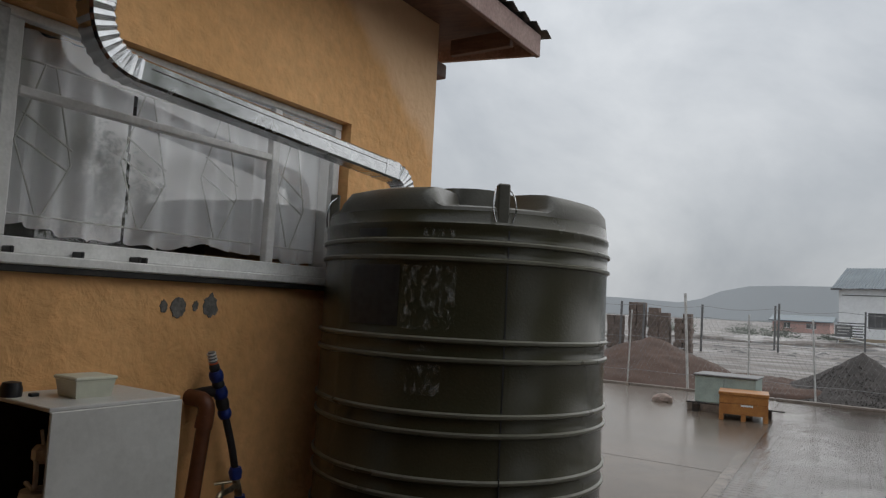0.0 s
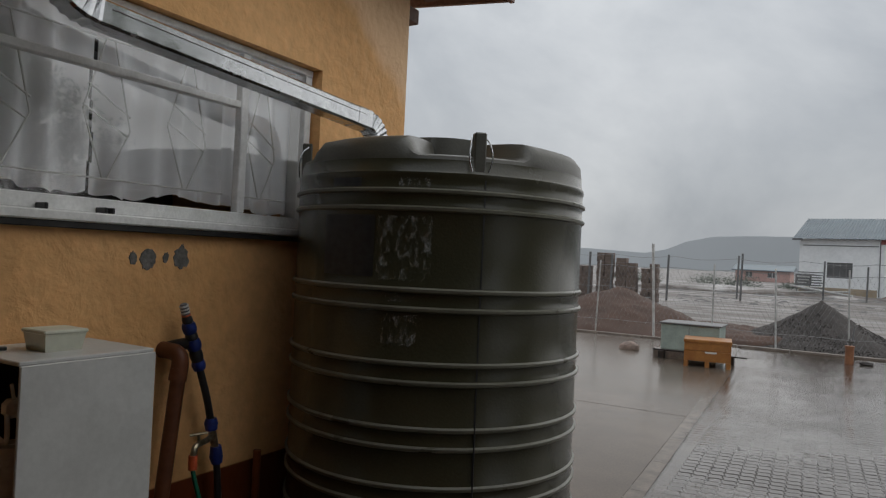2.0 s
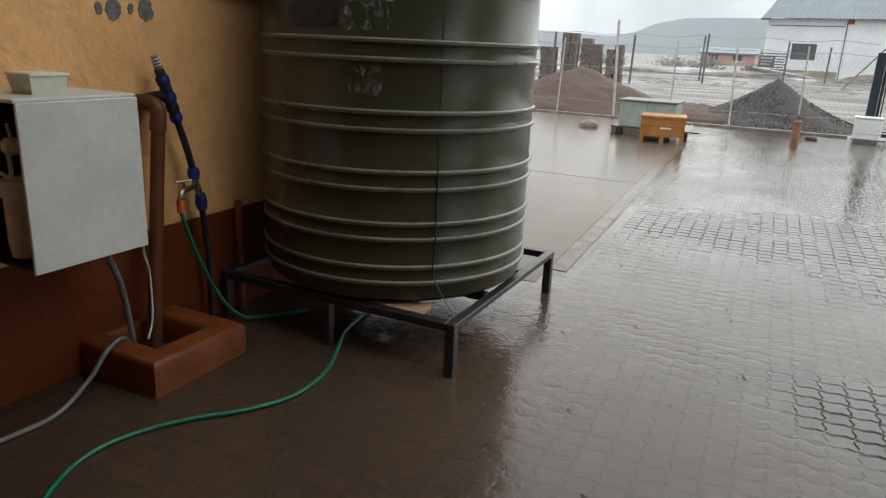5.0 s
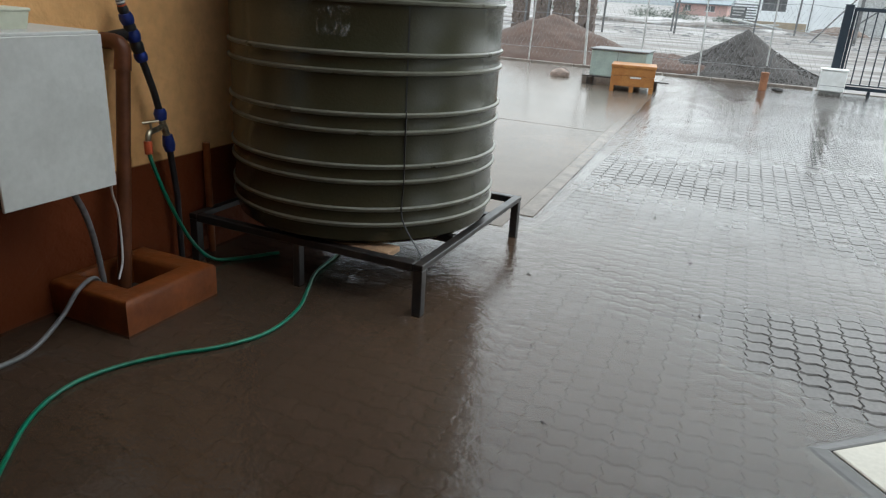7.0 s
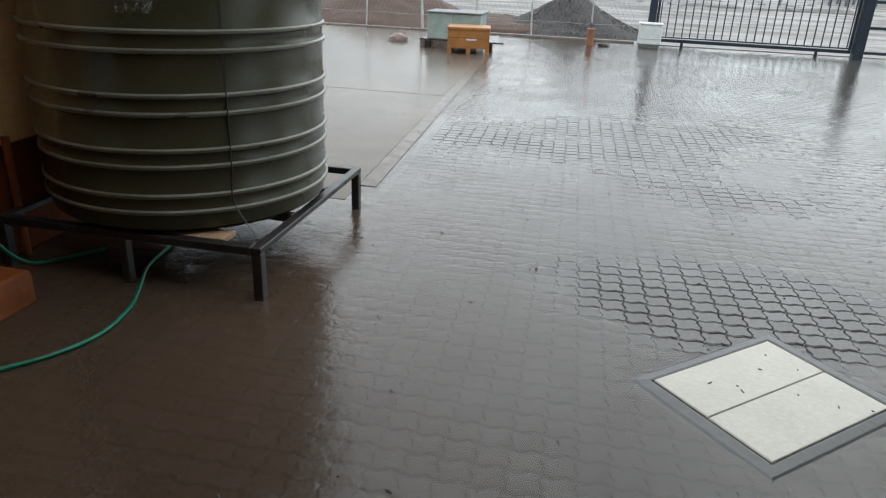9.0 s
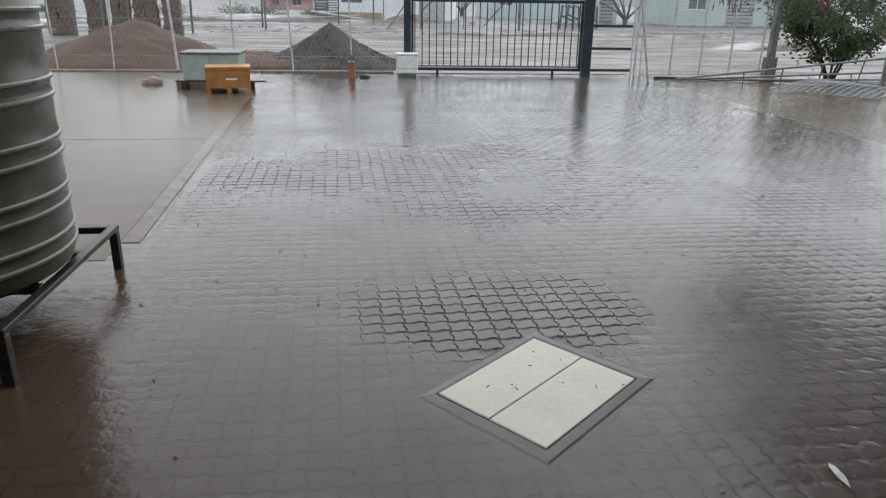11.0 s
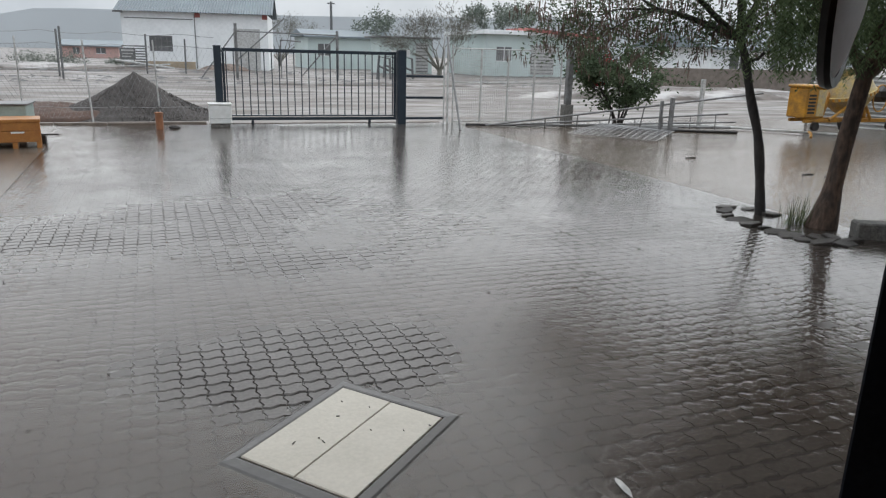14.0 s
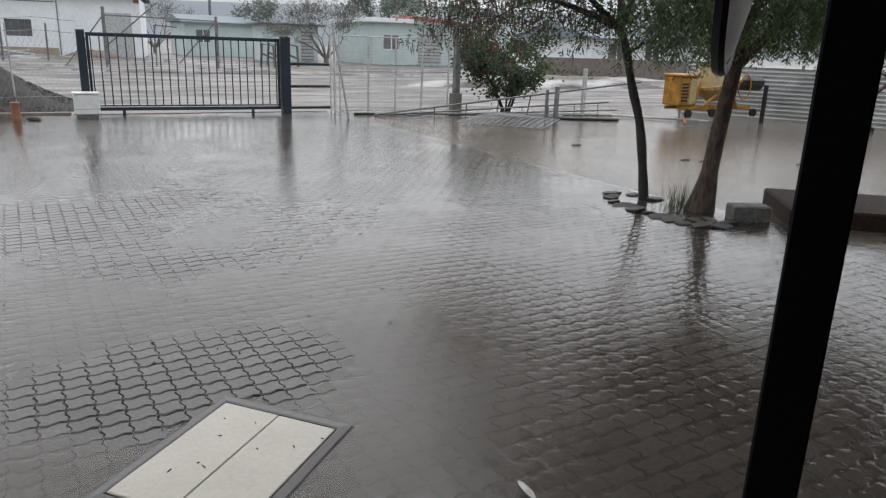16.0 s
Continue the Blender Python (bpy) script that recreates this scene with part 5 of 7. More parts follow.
gm = Matrix.Translation(GL) @ Matrix.Rotation(math.atan2((GR - GL).y, (GR - GL).x), 4, "Z")
GW = (GR - GL).length
for z0, z1, nm in ((1.53, 1.60, "top_rail"), (0.085, 0.15, "bottom_rail"), (0.17, 0.195, "lower_slat")):
    put(nm, Shape().box((0, -0.025, z0), (GW, 0.025, z1), 0.005, gm), M_NAVY, gate)
NB = 24
for i in range(NB):
    xx = 0.08 + (GW - 0.16) * i / (NB - 1)
    put("bar", Shape().box((xx - 0.011, -0.011, 0.196), (xx + 0.011, 0.011, 1.529), 0.003, gm), M_NAVY, gate)
for xx in (0.0, GW - 0.05):
    put("stile", Shape().box((xx, -0.024, 0.151), (xx + 0.05, 0.024, 1.529), 0.004, gm), M_NAVY, gate)
for xx in (0.55, GW - 0.65):
    put("wheel", Shape().box((xx, -0.02, -0.03), (xx + 0.06, 0.02, 0.084), 0.01, gm), M_NAVY, gate)
for nm, c, w in (("gate_post", (1.24, 15.72), 0.075), ("gate_post", (5.24, 15.56), 0.095)):
    g2 = thing(nm, (c[0], c[1], 0), "square dark navy steel gate post", "gate post", "gate posts")
    put("shaft", Shape().box((c[0] - w, c[1] - w, -0.03), (c[0] + w, c[1] + w, 1.63), 0.008), M_NAVY, g2)
    put("cap", Shape().box((c[0] - w - 0.008, c[1] - w - 0.008, 1.631), (c[0] + w + 0.008, c[1] + w + 0.008, 1.645), 0.004), M_NAVY, g2)
solo("gate_sensor", Shape().box((5.34, 15.50, 1.50), (5.43, 15.60, 1.66), 0.01), M_WHITE, "small white sensor box on the gate post", "sensor")
solo("latch_box", Shape().box((5.02, 15.55, 1.601), (5.12, 15.65, 1.635), 0.006), M_WHITE, "small white box on top of the gate", "box")
mot = thing("gate_motor", (1.2, 15.35, 0), "white gate motor housing on a small base", "gate motor")
put("base", Shape().box((1.02, 15.2, -0.03), (1.40, 15.5, 0.06), 0.008), M_CEMENT, mot)
put("housing", Shape().box((0.99, 15.17, 0.061), (1.44, 15.52, 0.45), 0.02), M_WHITE, mot)
put("cover", Shape().box((0.975, 15.155, 0.451), (1.455, 15.535, 0.48), 0.008), M_WHITE, mot)
put("panel_line", Shape().box((1.0, 15.166, 0.165), (1.43, 15.169, 0.173), 0.0), M_STEELGREY, mot)

pf = thing("rail_panel", (5.8, 15.5, 0), "three dark steel rails between gate and mesh fence", "rail panel")
for z in (0.10, 0.57, 1.05):
    put("rail", Shape().box((5.335, 15.46, z), (6.26, 15.5, z + 0.055), 0.004), M_NAVY, pf)
mf = thing("mesh_fence", (7.9, 15.4, 0), "pale steel mesh panels on light posts", "fence")
for x, h, r in ((6.33, 1.98, 0.026), (6.24, 2.0, 0.018), (6.46, 1.80, 0.020)):
    put("post", Shape().tube([(x, 15.4, 0), (x - 0.02, 15.4, h)], r, 8), M_POSTW, mf)
for x in (7.15, 7.85, 8.55, 9.28):
    put("post", Shape().tube([(x, 15.4, 0), (x + 0.01, 15.4, 1.72)], 0.024, 8), M_POSTW, mf)
for z in (0.06, 0.95, 1.72):
    put("rail", Shape().tube([(6.46, 15.4, z), (9.3, 15.4, z)], 0.014, 8), M_POSTW, mf)
s = Shape()
for i in range(58):
    xx = 6.5 + i * 0.0485
    s.tube([(xx, 15.39, 0.06), (xx, 15.39, 1.72)], 0.0026, 4, cap=False)
for i in range(24):
    z = 0.1 + i * 0.068
    s.tube([(6.46, 15.386, z), (9.3, 15.386, z)], 0.0024, 4, cap=False)
put("wire_mesh", s, M_POSTW, mf)["kind"] = "stuff"
solo("prop_pole", Shape().tube([(6.10, 13.95, 0.0), (6.25, 15.30, 1.95)], 0.024, 8), M_STEELGREY, "grey pole leaning against the mesh fence post", "pole")
col = thing("concrete_post", (9.52, 15.4, 0), "weathered grey concrete fence post with a block at its foot", "fence post")
put("shaft", Shape().box((9.45, 15.33, 0.45), (9.60, 15.47, 1.80), 0.012), M_STEELGREY, col)
put("foot", Shape().box((9.40, 15.28, -0.03), (9.64, 15.52, 0.449), 0.015), M_CEMENT, col)

# fallen railing lying aslant, other scrap steel
fr_ = thing("fallen_railing", (9.3, 13.4, 0), "grey steel railing fallen over in the mud", "railing")
ra, rb = Vector((6.95, 14.55, 0.04)), Vector((12.6, 12.2, 0.92))
put("top_rail", Shape().tube([ra, ra.lerp(rb, 0.6), rb], 0.022, 8), M_STEELGREY, fr_)
ca_, cb_ = Vector((7.2, 14.6, 0.03)), Vector((12.4, 13.0, 0.40))
put("lower_rail", Shape().tube([ca_, cb_], 0.02, 8), M_STEELGREY, fr_)
put("lower_rail", Shape().tube([ca_ + Vector((0.5, -0.1, -0.01)), cb_ + Vector((0.1, -0.2, -0.17))], 0.018, 8), M_STEELGREY, fr_)
for t in (0.22, 0.34, 0.46, 0.58):
    p = ra.lerp(rb, t)
    put("upright", Shape().tube([p, (p.x + 0.05, p.y + 0.35 * t, 0.0)], 0.014, 6), M_STEELGREY, fr_)
for t in (0.3, 0.45, 0.6, 0.72, 0.84, 0.95):
    p = ca_.lerp(cb_, t)
    put("upright", Shape().tube([p, (p.x, p.y - 0.02, 0.0)], 0.012, 6), M_STEELGREY, fr_)
put("end_post", Shape().box((10.32, 12.36, -0.03), (10.40, 12.44, 0.80), 0.006).box((10.2, 12.55, -0.03), (10.26, 12.61, 0.72), 0.006), M_STEELGREY, fr_)
for i, (a, b, r) in enumerate((((6.6, 14.9, 0.03), (9.0, 14.3, 0.04), 0.03), ((8.6, 14.4, 0.05), (11.2, 13.2, 0.05), 0.035), ((9.8, 13.6, 0.03), (12.3, 12.5, 0.03), 0.03), ((10.6, 13.9, 0.04), (12.8, 13.3, 0.05), 0.03))):
    solo("scrap_pipe", Shape().tube([a, b], r, 8), M_STEELGREY if i % 2 else M_BLACKSTEEL, "dark scrap pipe lying in the mud", "scrap pipe", "scrap pipes")
solo("white_pole", Shape().tube([(10.2, 14.2, 0.05), (12.4, 13.9, 0.05), (14.3, 11.6, 0.05)], 0.03, 8), M_POSTW, "long white pole lying along the mud edge", "pole", smooth=True)
solo("grey_post", Shape().box((12.2, 13.72, -0.03), (12.29, 13.80, 1.15), 0.006), M_POSTW, "short pale grey post", "post")

fm_ = thing("fallen_mesh", (9.3, 12.5, 0), "bent white steel mesh panel fallen on the ground", "mesh panel")
s = Shape()
q00, q10, q11, q01 = (Vector(q) for q in ((8.05, 12.75, 0.05), (9.25, 11.35, 0.03), (10.45, 12.35, 0.10), (9.35, 13.55, 0.16)))


def onmesh(u, v):
    p = q00.lerp(q10, u).lerp(q01.lerp(q11, u), v)
    return p + Vector((0, 0, 0.07 * math.sin(u * 3.1) * math.sin(v * 3.1)))


for i in range(15):
    put("wire", Shape().tube([onmesh(i / 14, q / 8) for q in range(9)], 0.0055, 5), M_WIRE, fm_)
    put("wire", Shape().tube([onmesh(q / 8, i / 14) for q in range(9)], 0.0055, 5), M_WIRE, fm_)

# ---------------------------------------------------------------- heaps beyond the fence


def heap(name, cx, cy, rx, ry, h, material, label, seed, sharp=1.25, res=64):
    rg = Vector((seed * 3.7, seed * 1.3, 0))
    s_ = Shape()
    for j in range(res + 1):
        for i in range(res + 1):
            u, v = 2 * i / res - 1, 2 * j / res - 1
            d = math.hypot(u, v)
            z = h * max(0.0, 1 - d) ** (1 / sharp) if d < 1 else 0
            z *= 1 - 0.10 * (1 - d)
            x, y = cx + u * rx, cy + v * ry
            nn = noise.noise(Vector((x * 1.1, y * 1.1, 0)) + rg) * 0.10 + noise.noise(Vector((x * 5, y * 5, 0)) + rg) * 0.035
            s_.v.append((x, y, z + nn * min(1, z / 0.15) - 0.06 + 0.02 * (d < 1)))
    k_ = res + 1
    s_.f = [(j * k_ + i, j * k_ + i + 1, (j + 1) * k_ + i + 1, (j + 1) * k_ + i) for j in range(res) for i in range(res)]
    return s_


o = solo("sand_heap", heap("", -5.35, 18.6, 2.65, 2.2, 1.20, M_SAND, "", 2, 1.05), M_SAND, "large cone of wet brown building sand behind the fence", "sand heap", kind="stuff", smooth=True)
o = solo("soil_bank", heap("", -2.2, 18.4, 2.9, 1.6, 0.36, M_SAND, "", 5, 2.2), M_SAND, "low spread bank of wet brown soil", "soil bank", kind="stuff", smooth=True)
gh = heap("", -0.55, 18.3, 2.25, 1.9, 1.12, M_GRAVEL, "", 8, 0.62, 64)
solo("gravel_heap", gh, M_GRAVEL, "cone of dark grey gravel behind the fence", "gravel heap", kind="stuff", smooth=True)
s = Shape()
rg = random.Random(4)
for i in range(3600):
    a, d = rg.uniform(0, 6.283), math.sqrt(rg.random()) * 0.95
    x, y = -0.55 + 2.25 * d * math.cos(a), 18.3 + 1.9 * d * math.sin(a)
    z = 1.12 * (1 - d) ** (1 / 0.62) * (1 - 0.1 * (1 - d)) - 0.045
    r = rg.uniform(0.010, 0.024)
    q = [Vector((rg.uniform(-1, 1), rg.uniform(-1, 1), rg.uniform(-1, 1))).normalized() * r for _ in range(4)]
    c = Vector((x, y, z + 0.01))
    s.add([c + Vector((r, 0, 0)), c + Vector((-r * .5, r * .9, 0)), c + Vector((-r * .5, -r * .9, 0)), c + Vector((0, 0, r)) + q[0] * .4, c - Vector((0, 0, r * .6))], [(0, 1, 3), (1, 2, 3), (2, 0, 3), (1, 0, 4), (2, 1, 4), (0, 2, 4)])
solo("gravel_stones", s, M_GRAVEL, "loose grey gravel stones on the heap", "gravel", kind="stuff")

# ---------------------------------------------------------------- trees and bush near the yard


def limb(s_, p, d, length, r, rg, depth, tips, droop=0.0, spread=0.6, segs=5, kids=(2, 3)):
    pts, rad = [p.copy()], [r]
    dd = d.normalized()
    for i in range(segs):
        dd = (dd + Vector((rg.uniform(-1, 1), rg.uniform(-1, 1), rg.uniform(-0.6, 0.8))) * 0.16 + Vector((0, 0, -droop))).normalized()
        p = p + dd * length / segs
        pts.append(p.copy())
        rad.append(r * (1 - 0.5 * (i + 1) / segs))
        if depth <= 1:
            tips.append((p.copy(), dd.copy()))
    s_.tube(pts, rad, 8 if r > 0.03 else 5)
    if depth > 0:
        for _ in range(rg.randint(*kids)):
            nd = (dd + Vector((rg.uniform(-1, 1), rg.uniform(-1, 1), rg.uniform(-0.5, 0.7))) * spread).normalized()
            limb(s_, p, nd, length * rg.uniform(0.6, 0.85), rad[-1] * 0.85, rg, depth - 1, tips, droop, spread, segs, kids)


def leaf(s_, p, d, w, l, rg):
    """A small folded leaf: two triangles pairs along d."""
    d = d.normalized()
    sd_ = d.cross(Vector((rg.uniform(-1, 1), rg.uniform(-1, 1), rg.uniform(-1, 1)))).normalized()
    nn = d.cross(sd_) * w * 0.25
    s_.add([p, p + d * l * 0.5 + sd_ * w / 2 + nn, p + d * l, p + d * l * 0.5 - sd_ * w / 2 + nn], [(0, 1, 2), (0, 2, 3)])


# the leaning rough-barked pepper tree
rg = random.Random(12)
tb = thing("pepper_tree", (6.40, 4.77, 0), "leaning pepper tree with rough bark and drooping fine leaves", "tree")
s, tips = Shape(), []
trunk = [Vector(q) for q in ((6.385, 4.785, -0.05), (6.415, 4.753, 0.312), (6.439, 4.725, 0.777), (6.468, 4.689, 1.225), (6.487, 4.666, 1.496))]
s.tube(smooth_path(trunk, 4), [0.165 - 0.075 * min(1, i / 5) - 0.0012 * i for i in range(17)], 14)
for dirv, ln in (((0.42, -0.55, 0.75), 0.9), ((0.02, -0.02, 1.0), 0.8), ((-0.3, 0.5, 1.0), 0.8)):
    limb(s, Vector((6.487, 4.666, 1.46)), Vector(dirv), ln, 0.065, rg, 3, tips, 0.0, 0.75)
put("trunk", s, M_BARK, tb, smooth=True)
s = Shape()
for i in range(1500):   # hanging strands, low ones near the trunk side
    a, d = rg.uniform(0, 6.283), math.sqrt(rg.random())
    q = Vector((7.1 + 1.95 * d * math.cos(a), 4.45 + 1.6 * d * math.sin(a), rg.uniform(1.9, 3.0)))
    ln = rg.uniform(0.35, 1.0)
    low = 1.42 + 0.35 * noise.noise(Vector((q.x * 1.7, q.y * 1.7, 0.5))) + 0.35 * (1 - d)
    sway = Vector((rg.uniform(-0.12, 0.12), rg.uniform(-0.12, 0.12), -1)).normalized()
    for k_ in range(int(ln / 0.034)):
        c = q + sway * (k_ * 0.034) + Vector((0.02 * math.sin(k_ * 0.6), 0.02 * math.cos(k_ * 0.7), 0))
        if c.z < low:
            break
        for sgn in (-1, 1):
            a2 = rg.uniform(0, 6.28)
            leaf(s, c, Vector((math.cos(a2) * sgn, math.sin(a2) * sgn, -0.9)), 0.013, rg.uniform(0.05, 0.085), rg)
# out of view: dense upper leaves added to darken the water's reflections
for i in range(26000):   # the high dome of the crown
    v = Vector((rg.gauss(0, 1), rg.gauss(0, 1), rg.gauss(0, 1))).normalized() * rg.uniform(0.55, 1.0)
    q = Vector((7.3 + 2.9 * v.x, 4.1 + 2.7 * v.y, 4.2 + 1.9 * v.z))
    if q.z > 2.6 and noise.noise(q * 0.9) > -0.25:
        leaf(s, q, Vector((rg.uniform(-.6, .6), rg.uniform(-.6, .6), -1)), 0.075, 0.20, rg)
put("crown", s, M_PEPPER, tb, "drooping fine green foliage")["kind"] = "stuff"

# the slim dark-trunked tree with hanging brown pods
rg = random.Random(21)
ta = thing("pod_tree", (6.24, 5.43, 0), "slim dark-trunked tree with drooping brown pods", "tree")
s, tips = Shape(), []
trunk = [Vector(q) for q in ((6.241, 5.427, -0.05), (6.199, 5.469, 0.386), (6.150, 5.525, 0.81), (6.055, 5.610, 1.223), (5.995, 5.675, 1.568), (5.925, 5.731, 1.824))]
s.tube(smooth_path(trunk, 4), [0.054 - 0.0007 * i + 0.004 * math.sin(i * 1.3) for i in range(21)], 12)
s.tube([(6.0, 5.67, 1.56), (6.09, 5.61, 1.60), (6.13, 5.58, 1.66)], 0.018, 6)
for dirv, ln in (((-0.75, 0.25, 0.55), 0.75), ((-0.4, -0.1, 0.9), 0.7), ((0.45, 0.15, 0.95), 0.7), ((-1.0, 0.6, 0.4), 0.9)):
    limb(s, Vector((5.93, 5.725, 1.80)), Vector(dirv), ln, 0.042, rg, 3, tips, 0.015, 0.7)
put("trunk", s, M_BARKD, ta, smooth=True)
s, s2 = Shape(), Shape()
lefty = Vector((-0.66, 0.75, 0))
for i in range(2300):
    if i % 3 == 0:
        p, d = tips[rg.randrange(len(tips))]
        q = p + Vector((rg.uniform(-0.2, 0.2), rg.uniform(-0.2, 0.2), rg.uniform(-0.25, 0.12)))
    else:
        u = rg.uniform(-0.35, 2.1)
        q = Vector((5.93, 5.72, 0)) + lefty * u + Vector((rg.gauss(0, 0.3), rg.gauss(0, 0.3), 0))
        q.z = rg.triangular(1.40 + 0.14 * math.sin(u * 4.3) + 0.1 * noise.noise(q * 2), 2.7, 1.9)
        if noise.noise(Vector((q.x, q.y, q.z)) * 2.3) < -0.12:
            continue
    if q.z < 1.3:
        continue
    if rg.random() < 0.45:
        for _ in range(4):
            leaf(s2, q + Vector((rg.uniform(-.05, .05), rg.uniform(-.05, .05), rg.uniform(-.04, .04))), Vector((rg.uniform(-0.25, 0.25), rg.uniform(-0.25, 0.25), -1)), 0.017, rg.uniform(0.07, 0.13), rg)
    else:
        for _ in range(10):
            a = rg.uniform(0, 6.28)
            leaf(s, q + Vector((rg.uniform(-.1, .1), rg.uniform(-.1, .1), rg.uniform(-.08, .08))), Vector((math.cos(a), math.sin(a), rg.uniform(-0.9, 0.2))), 0.02, rg.uniform(0.03, 0.06), rg)
# unseen upper leaves, added for shade and dark reflections
for i in range(3500):
    v = Vector((rg.gauss(0, 1), rg.gauss(0, 1), rg.gauss(0, 1))).normalized() * rg.uniform(0.5, 1.0)
    q = Vector((5.6 + 1.7 * v.x, 5.7 + 1.6 * v.y, 3.3 + 1.0 * v.z))
    if q.z > 2.4 and noise.noise(q * 1.3) > -0.15:
        leaf(s, q, Vector((rg.uniform(-1, 1), rg.uniform(-1, 1), rg.uniform(-1, .3))), 0.05, 0.12, rg)
put("crown", s, M_BUSHLEAF, ta, "sparse fine dark leaves")["kind"] = "stuff"
put("pod_foliage", s2, M_POD, ta, "hanging dry brown seed pods")["kind"] = "stuff"

# flowering bush by the fence post
rg = random.Random(33)
bu = thing("bush", (11.05, 15.5, 0), "dense dark green bush with a few red flowers", "bush")
s, tips = Shape(), []
for i in range(7):
    a = i * 0.9
    limb(s, Vector((11.05 + 0.1 * math.cos(a), 15.4 + 0.1 * math.sin(a), 0)), Vector((math.cos(a) * 0.55, math.sin(a) * 0.5, 1)), 0.95, 0.03, rg, 2, tips, 0.0, 0.7, kids=(2, 3))
put("stems", s, M_BARKD, bu)
s, s2 = Shape(), Shape()
for i in range(19000):
    p, d = tips[rg.randrange(len(tips))]
    q = p + Vector((rg.gauss(0, 0.2), rg.gauss(0, 0.2), rg.gauss(0, 0.22)))
    if i % 3 == 0:
        v = Vector((rg.gauss(0, 1), rg.gauss(0, 1), rg.gauss(0, 1))).normalized() * rg.uniform(0.6, 1)
        q = Vector((11.05 + 1.05 * v.x, 15.4 + 0.85 * v.y, 1.15 + 0.95 * v.z))
    if q.z < 0.18 or q.z > 2.6 or noise.noise(q * 2.0) < -0.02 or (q - Vector((11.05, 15.4, 1.2))).length > 1.15 + 1.2 * noise.noise(q * 0.95):
        continue
    leaf(s, q, Vector((rg.uniform(-1, 1), rg.uniform(-1, 1), rg.uniform(-0.9, 0.5))), rg.uniform(0.05, 0.08), rg.uniform(0.07, 0.12), rg)
for _ in range(3):
    p, d = tips[rg.randrange(len(tips))]
    for i in range(22):
        q = p + Vector((rg.gauss(0, 0.06), rg.gauss(0, 0.06) - 0.15, rg.gauss(0, 0.06)))
        leaf(s2, q, Vector((rg.uniform(-1, 1), rg.uniform(-1, 1), rg.uniform(-1, 1))), 0.05, 0.06, rg)
for i in range(14):   # outer sprigs that trail over the railing
    a = rg.uniform(-0.5, 0.5)
    p = Vector((11.8, 14.9, 1.2))
    for k_ in range(22):
        p = p + Vector((0.055, -0.03 + 0.03 * a, -0.012 + 0.03 * math.sin(k_ * 0.5 + i)))
        if k_ % 2 == 0 and rg.random() < 0.6:
            leaf(s, p, Vector((rg.uniform(-1, 1), rg.uniform(-1, 1), rg.uniform(-1, 0.5))), 0.05, 0.07, rg)
put("foliage", s, M_BUSHLEAF, bu)["kind"] = "stuff"
put("flowers", s2, M_FLOWER, bu, "few small red flowers")["kind"] = "stuff"

# flat stones round the two trees, stone block, raised bed
rg = random.Random(9)
ring = [(6.08, 5.80), (5.90, 5.60), (5.78, 5.42), (5.74, 5.22), (5.73, 5.04), (5.76, 4.88), (5.75, 4.70), (5.77, 4.55), (5.76, 4.40), (5.86, 4.26), (6.0, 4.18), (6.16, 4.24), (6.24, 5.62), (6.30, 5.36), (5.98, 4.45), (6.12, 4.40)]


def plate(x, y, r, h, seed):
    """A thin broken slab with a ragged outline, tilted a little."""
    g = random.Random(seed)
    n_ = g.randint(5, 7)
    a0, tx, ty = g.uniform(0, 6.28), g.uniform(-0.14, 0.14), g.uniform(-0.14, 0.14)
    pts = [(r * g.uniform(0.65, 1.15) * math.cos(a0 + 6.283 * i / n_ + g.uniform(-.25, .25)), 0.75 * r * g.uniform(0.65, 1.15) * math.sin(a0 + 6.283 * i / n_)) for i in range(n_)]
    s_ = Shape()
    for k_, z in ((1.0, -0.02), (1.03, h - 0.008), (0.95, h)):
        s_.v += [(x + px * k_, y + py * k_, z + (px * tx + py * ty if z > 0 else 0)) for px, py in pts]
    s_.f = [(q * n_ + i, q * n_ + (i + 1) % n_, (q + 1) * n_ + (i + 1) % n_, (q + 1) * n_ + i) for q in range(2) for i in range(n_)] + [tuple(2 * n_ + i for i in range(n_))]
    return s_


for i, (x, y) in enumerate(ring):
    solo("edging_stone", plate(x, y, rg.uniform(0.09, 0.18), rg.uniform(0.010, 0.026), 40 + i), M_STONE, "flat broken stone edging the tree bed", "stone", "stones round the tree bed")
m = Matrix.Translation((6.50, 4.28, 0)) @ Matrix.Rotation(radians(-30), 4, "Z")
solo("stone_block", Shape().box((-0.19, -0.10, -0.02), (0.19, 0.10, 0.15), 0.015, m), M_CEMENT, "grey stone block at the edge of a raised bed", "stone block")
bed = Shape()
m = Matrix.Translation((6.66, 3.96, 0)) @ Matrix.Rotation(radians(-40), 4, "Z")
bed.box((0.02, 0.0, -0.03), (5.0, 1.1, 0.17), 0.02, m)
M_BED = mat("dark_wet_brick_edge", (0.050, 0.034, 0.026), (0.03, 0.021, 0.017), 6, 0.8, 0.004, 25, fine=0.25, spec=0.15)
solo("raised_bed", bed, M_BED, "low dark raised bed edge of wet brick", "raised bed")
rg = random.Random(2)
s = Shape()
for i in range(90):
    a = rg.uniform(0, 6.28)
    b = Vector((6.24 + rg.gauss(0, 0.07), 4.93 + rg.gauss(0, 0.07), 0.0))
    tip = b + Vector((math.cos(a) * 0.12, math.sin(a) * 0.12, rg.uniform(0.12, 0.36)))
    sd_ = Vector((-math.sin(a), math.cos(a), 0)) * 0.004
    s.add([b - sd_, b + sd_, tip], [(0, 1, 2)])
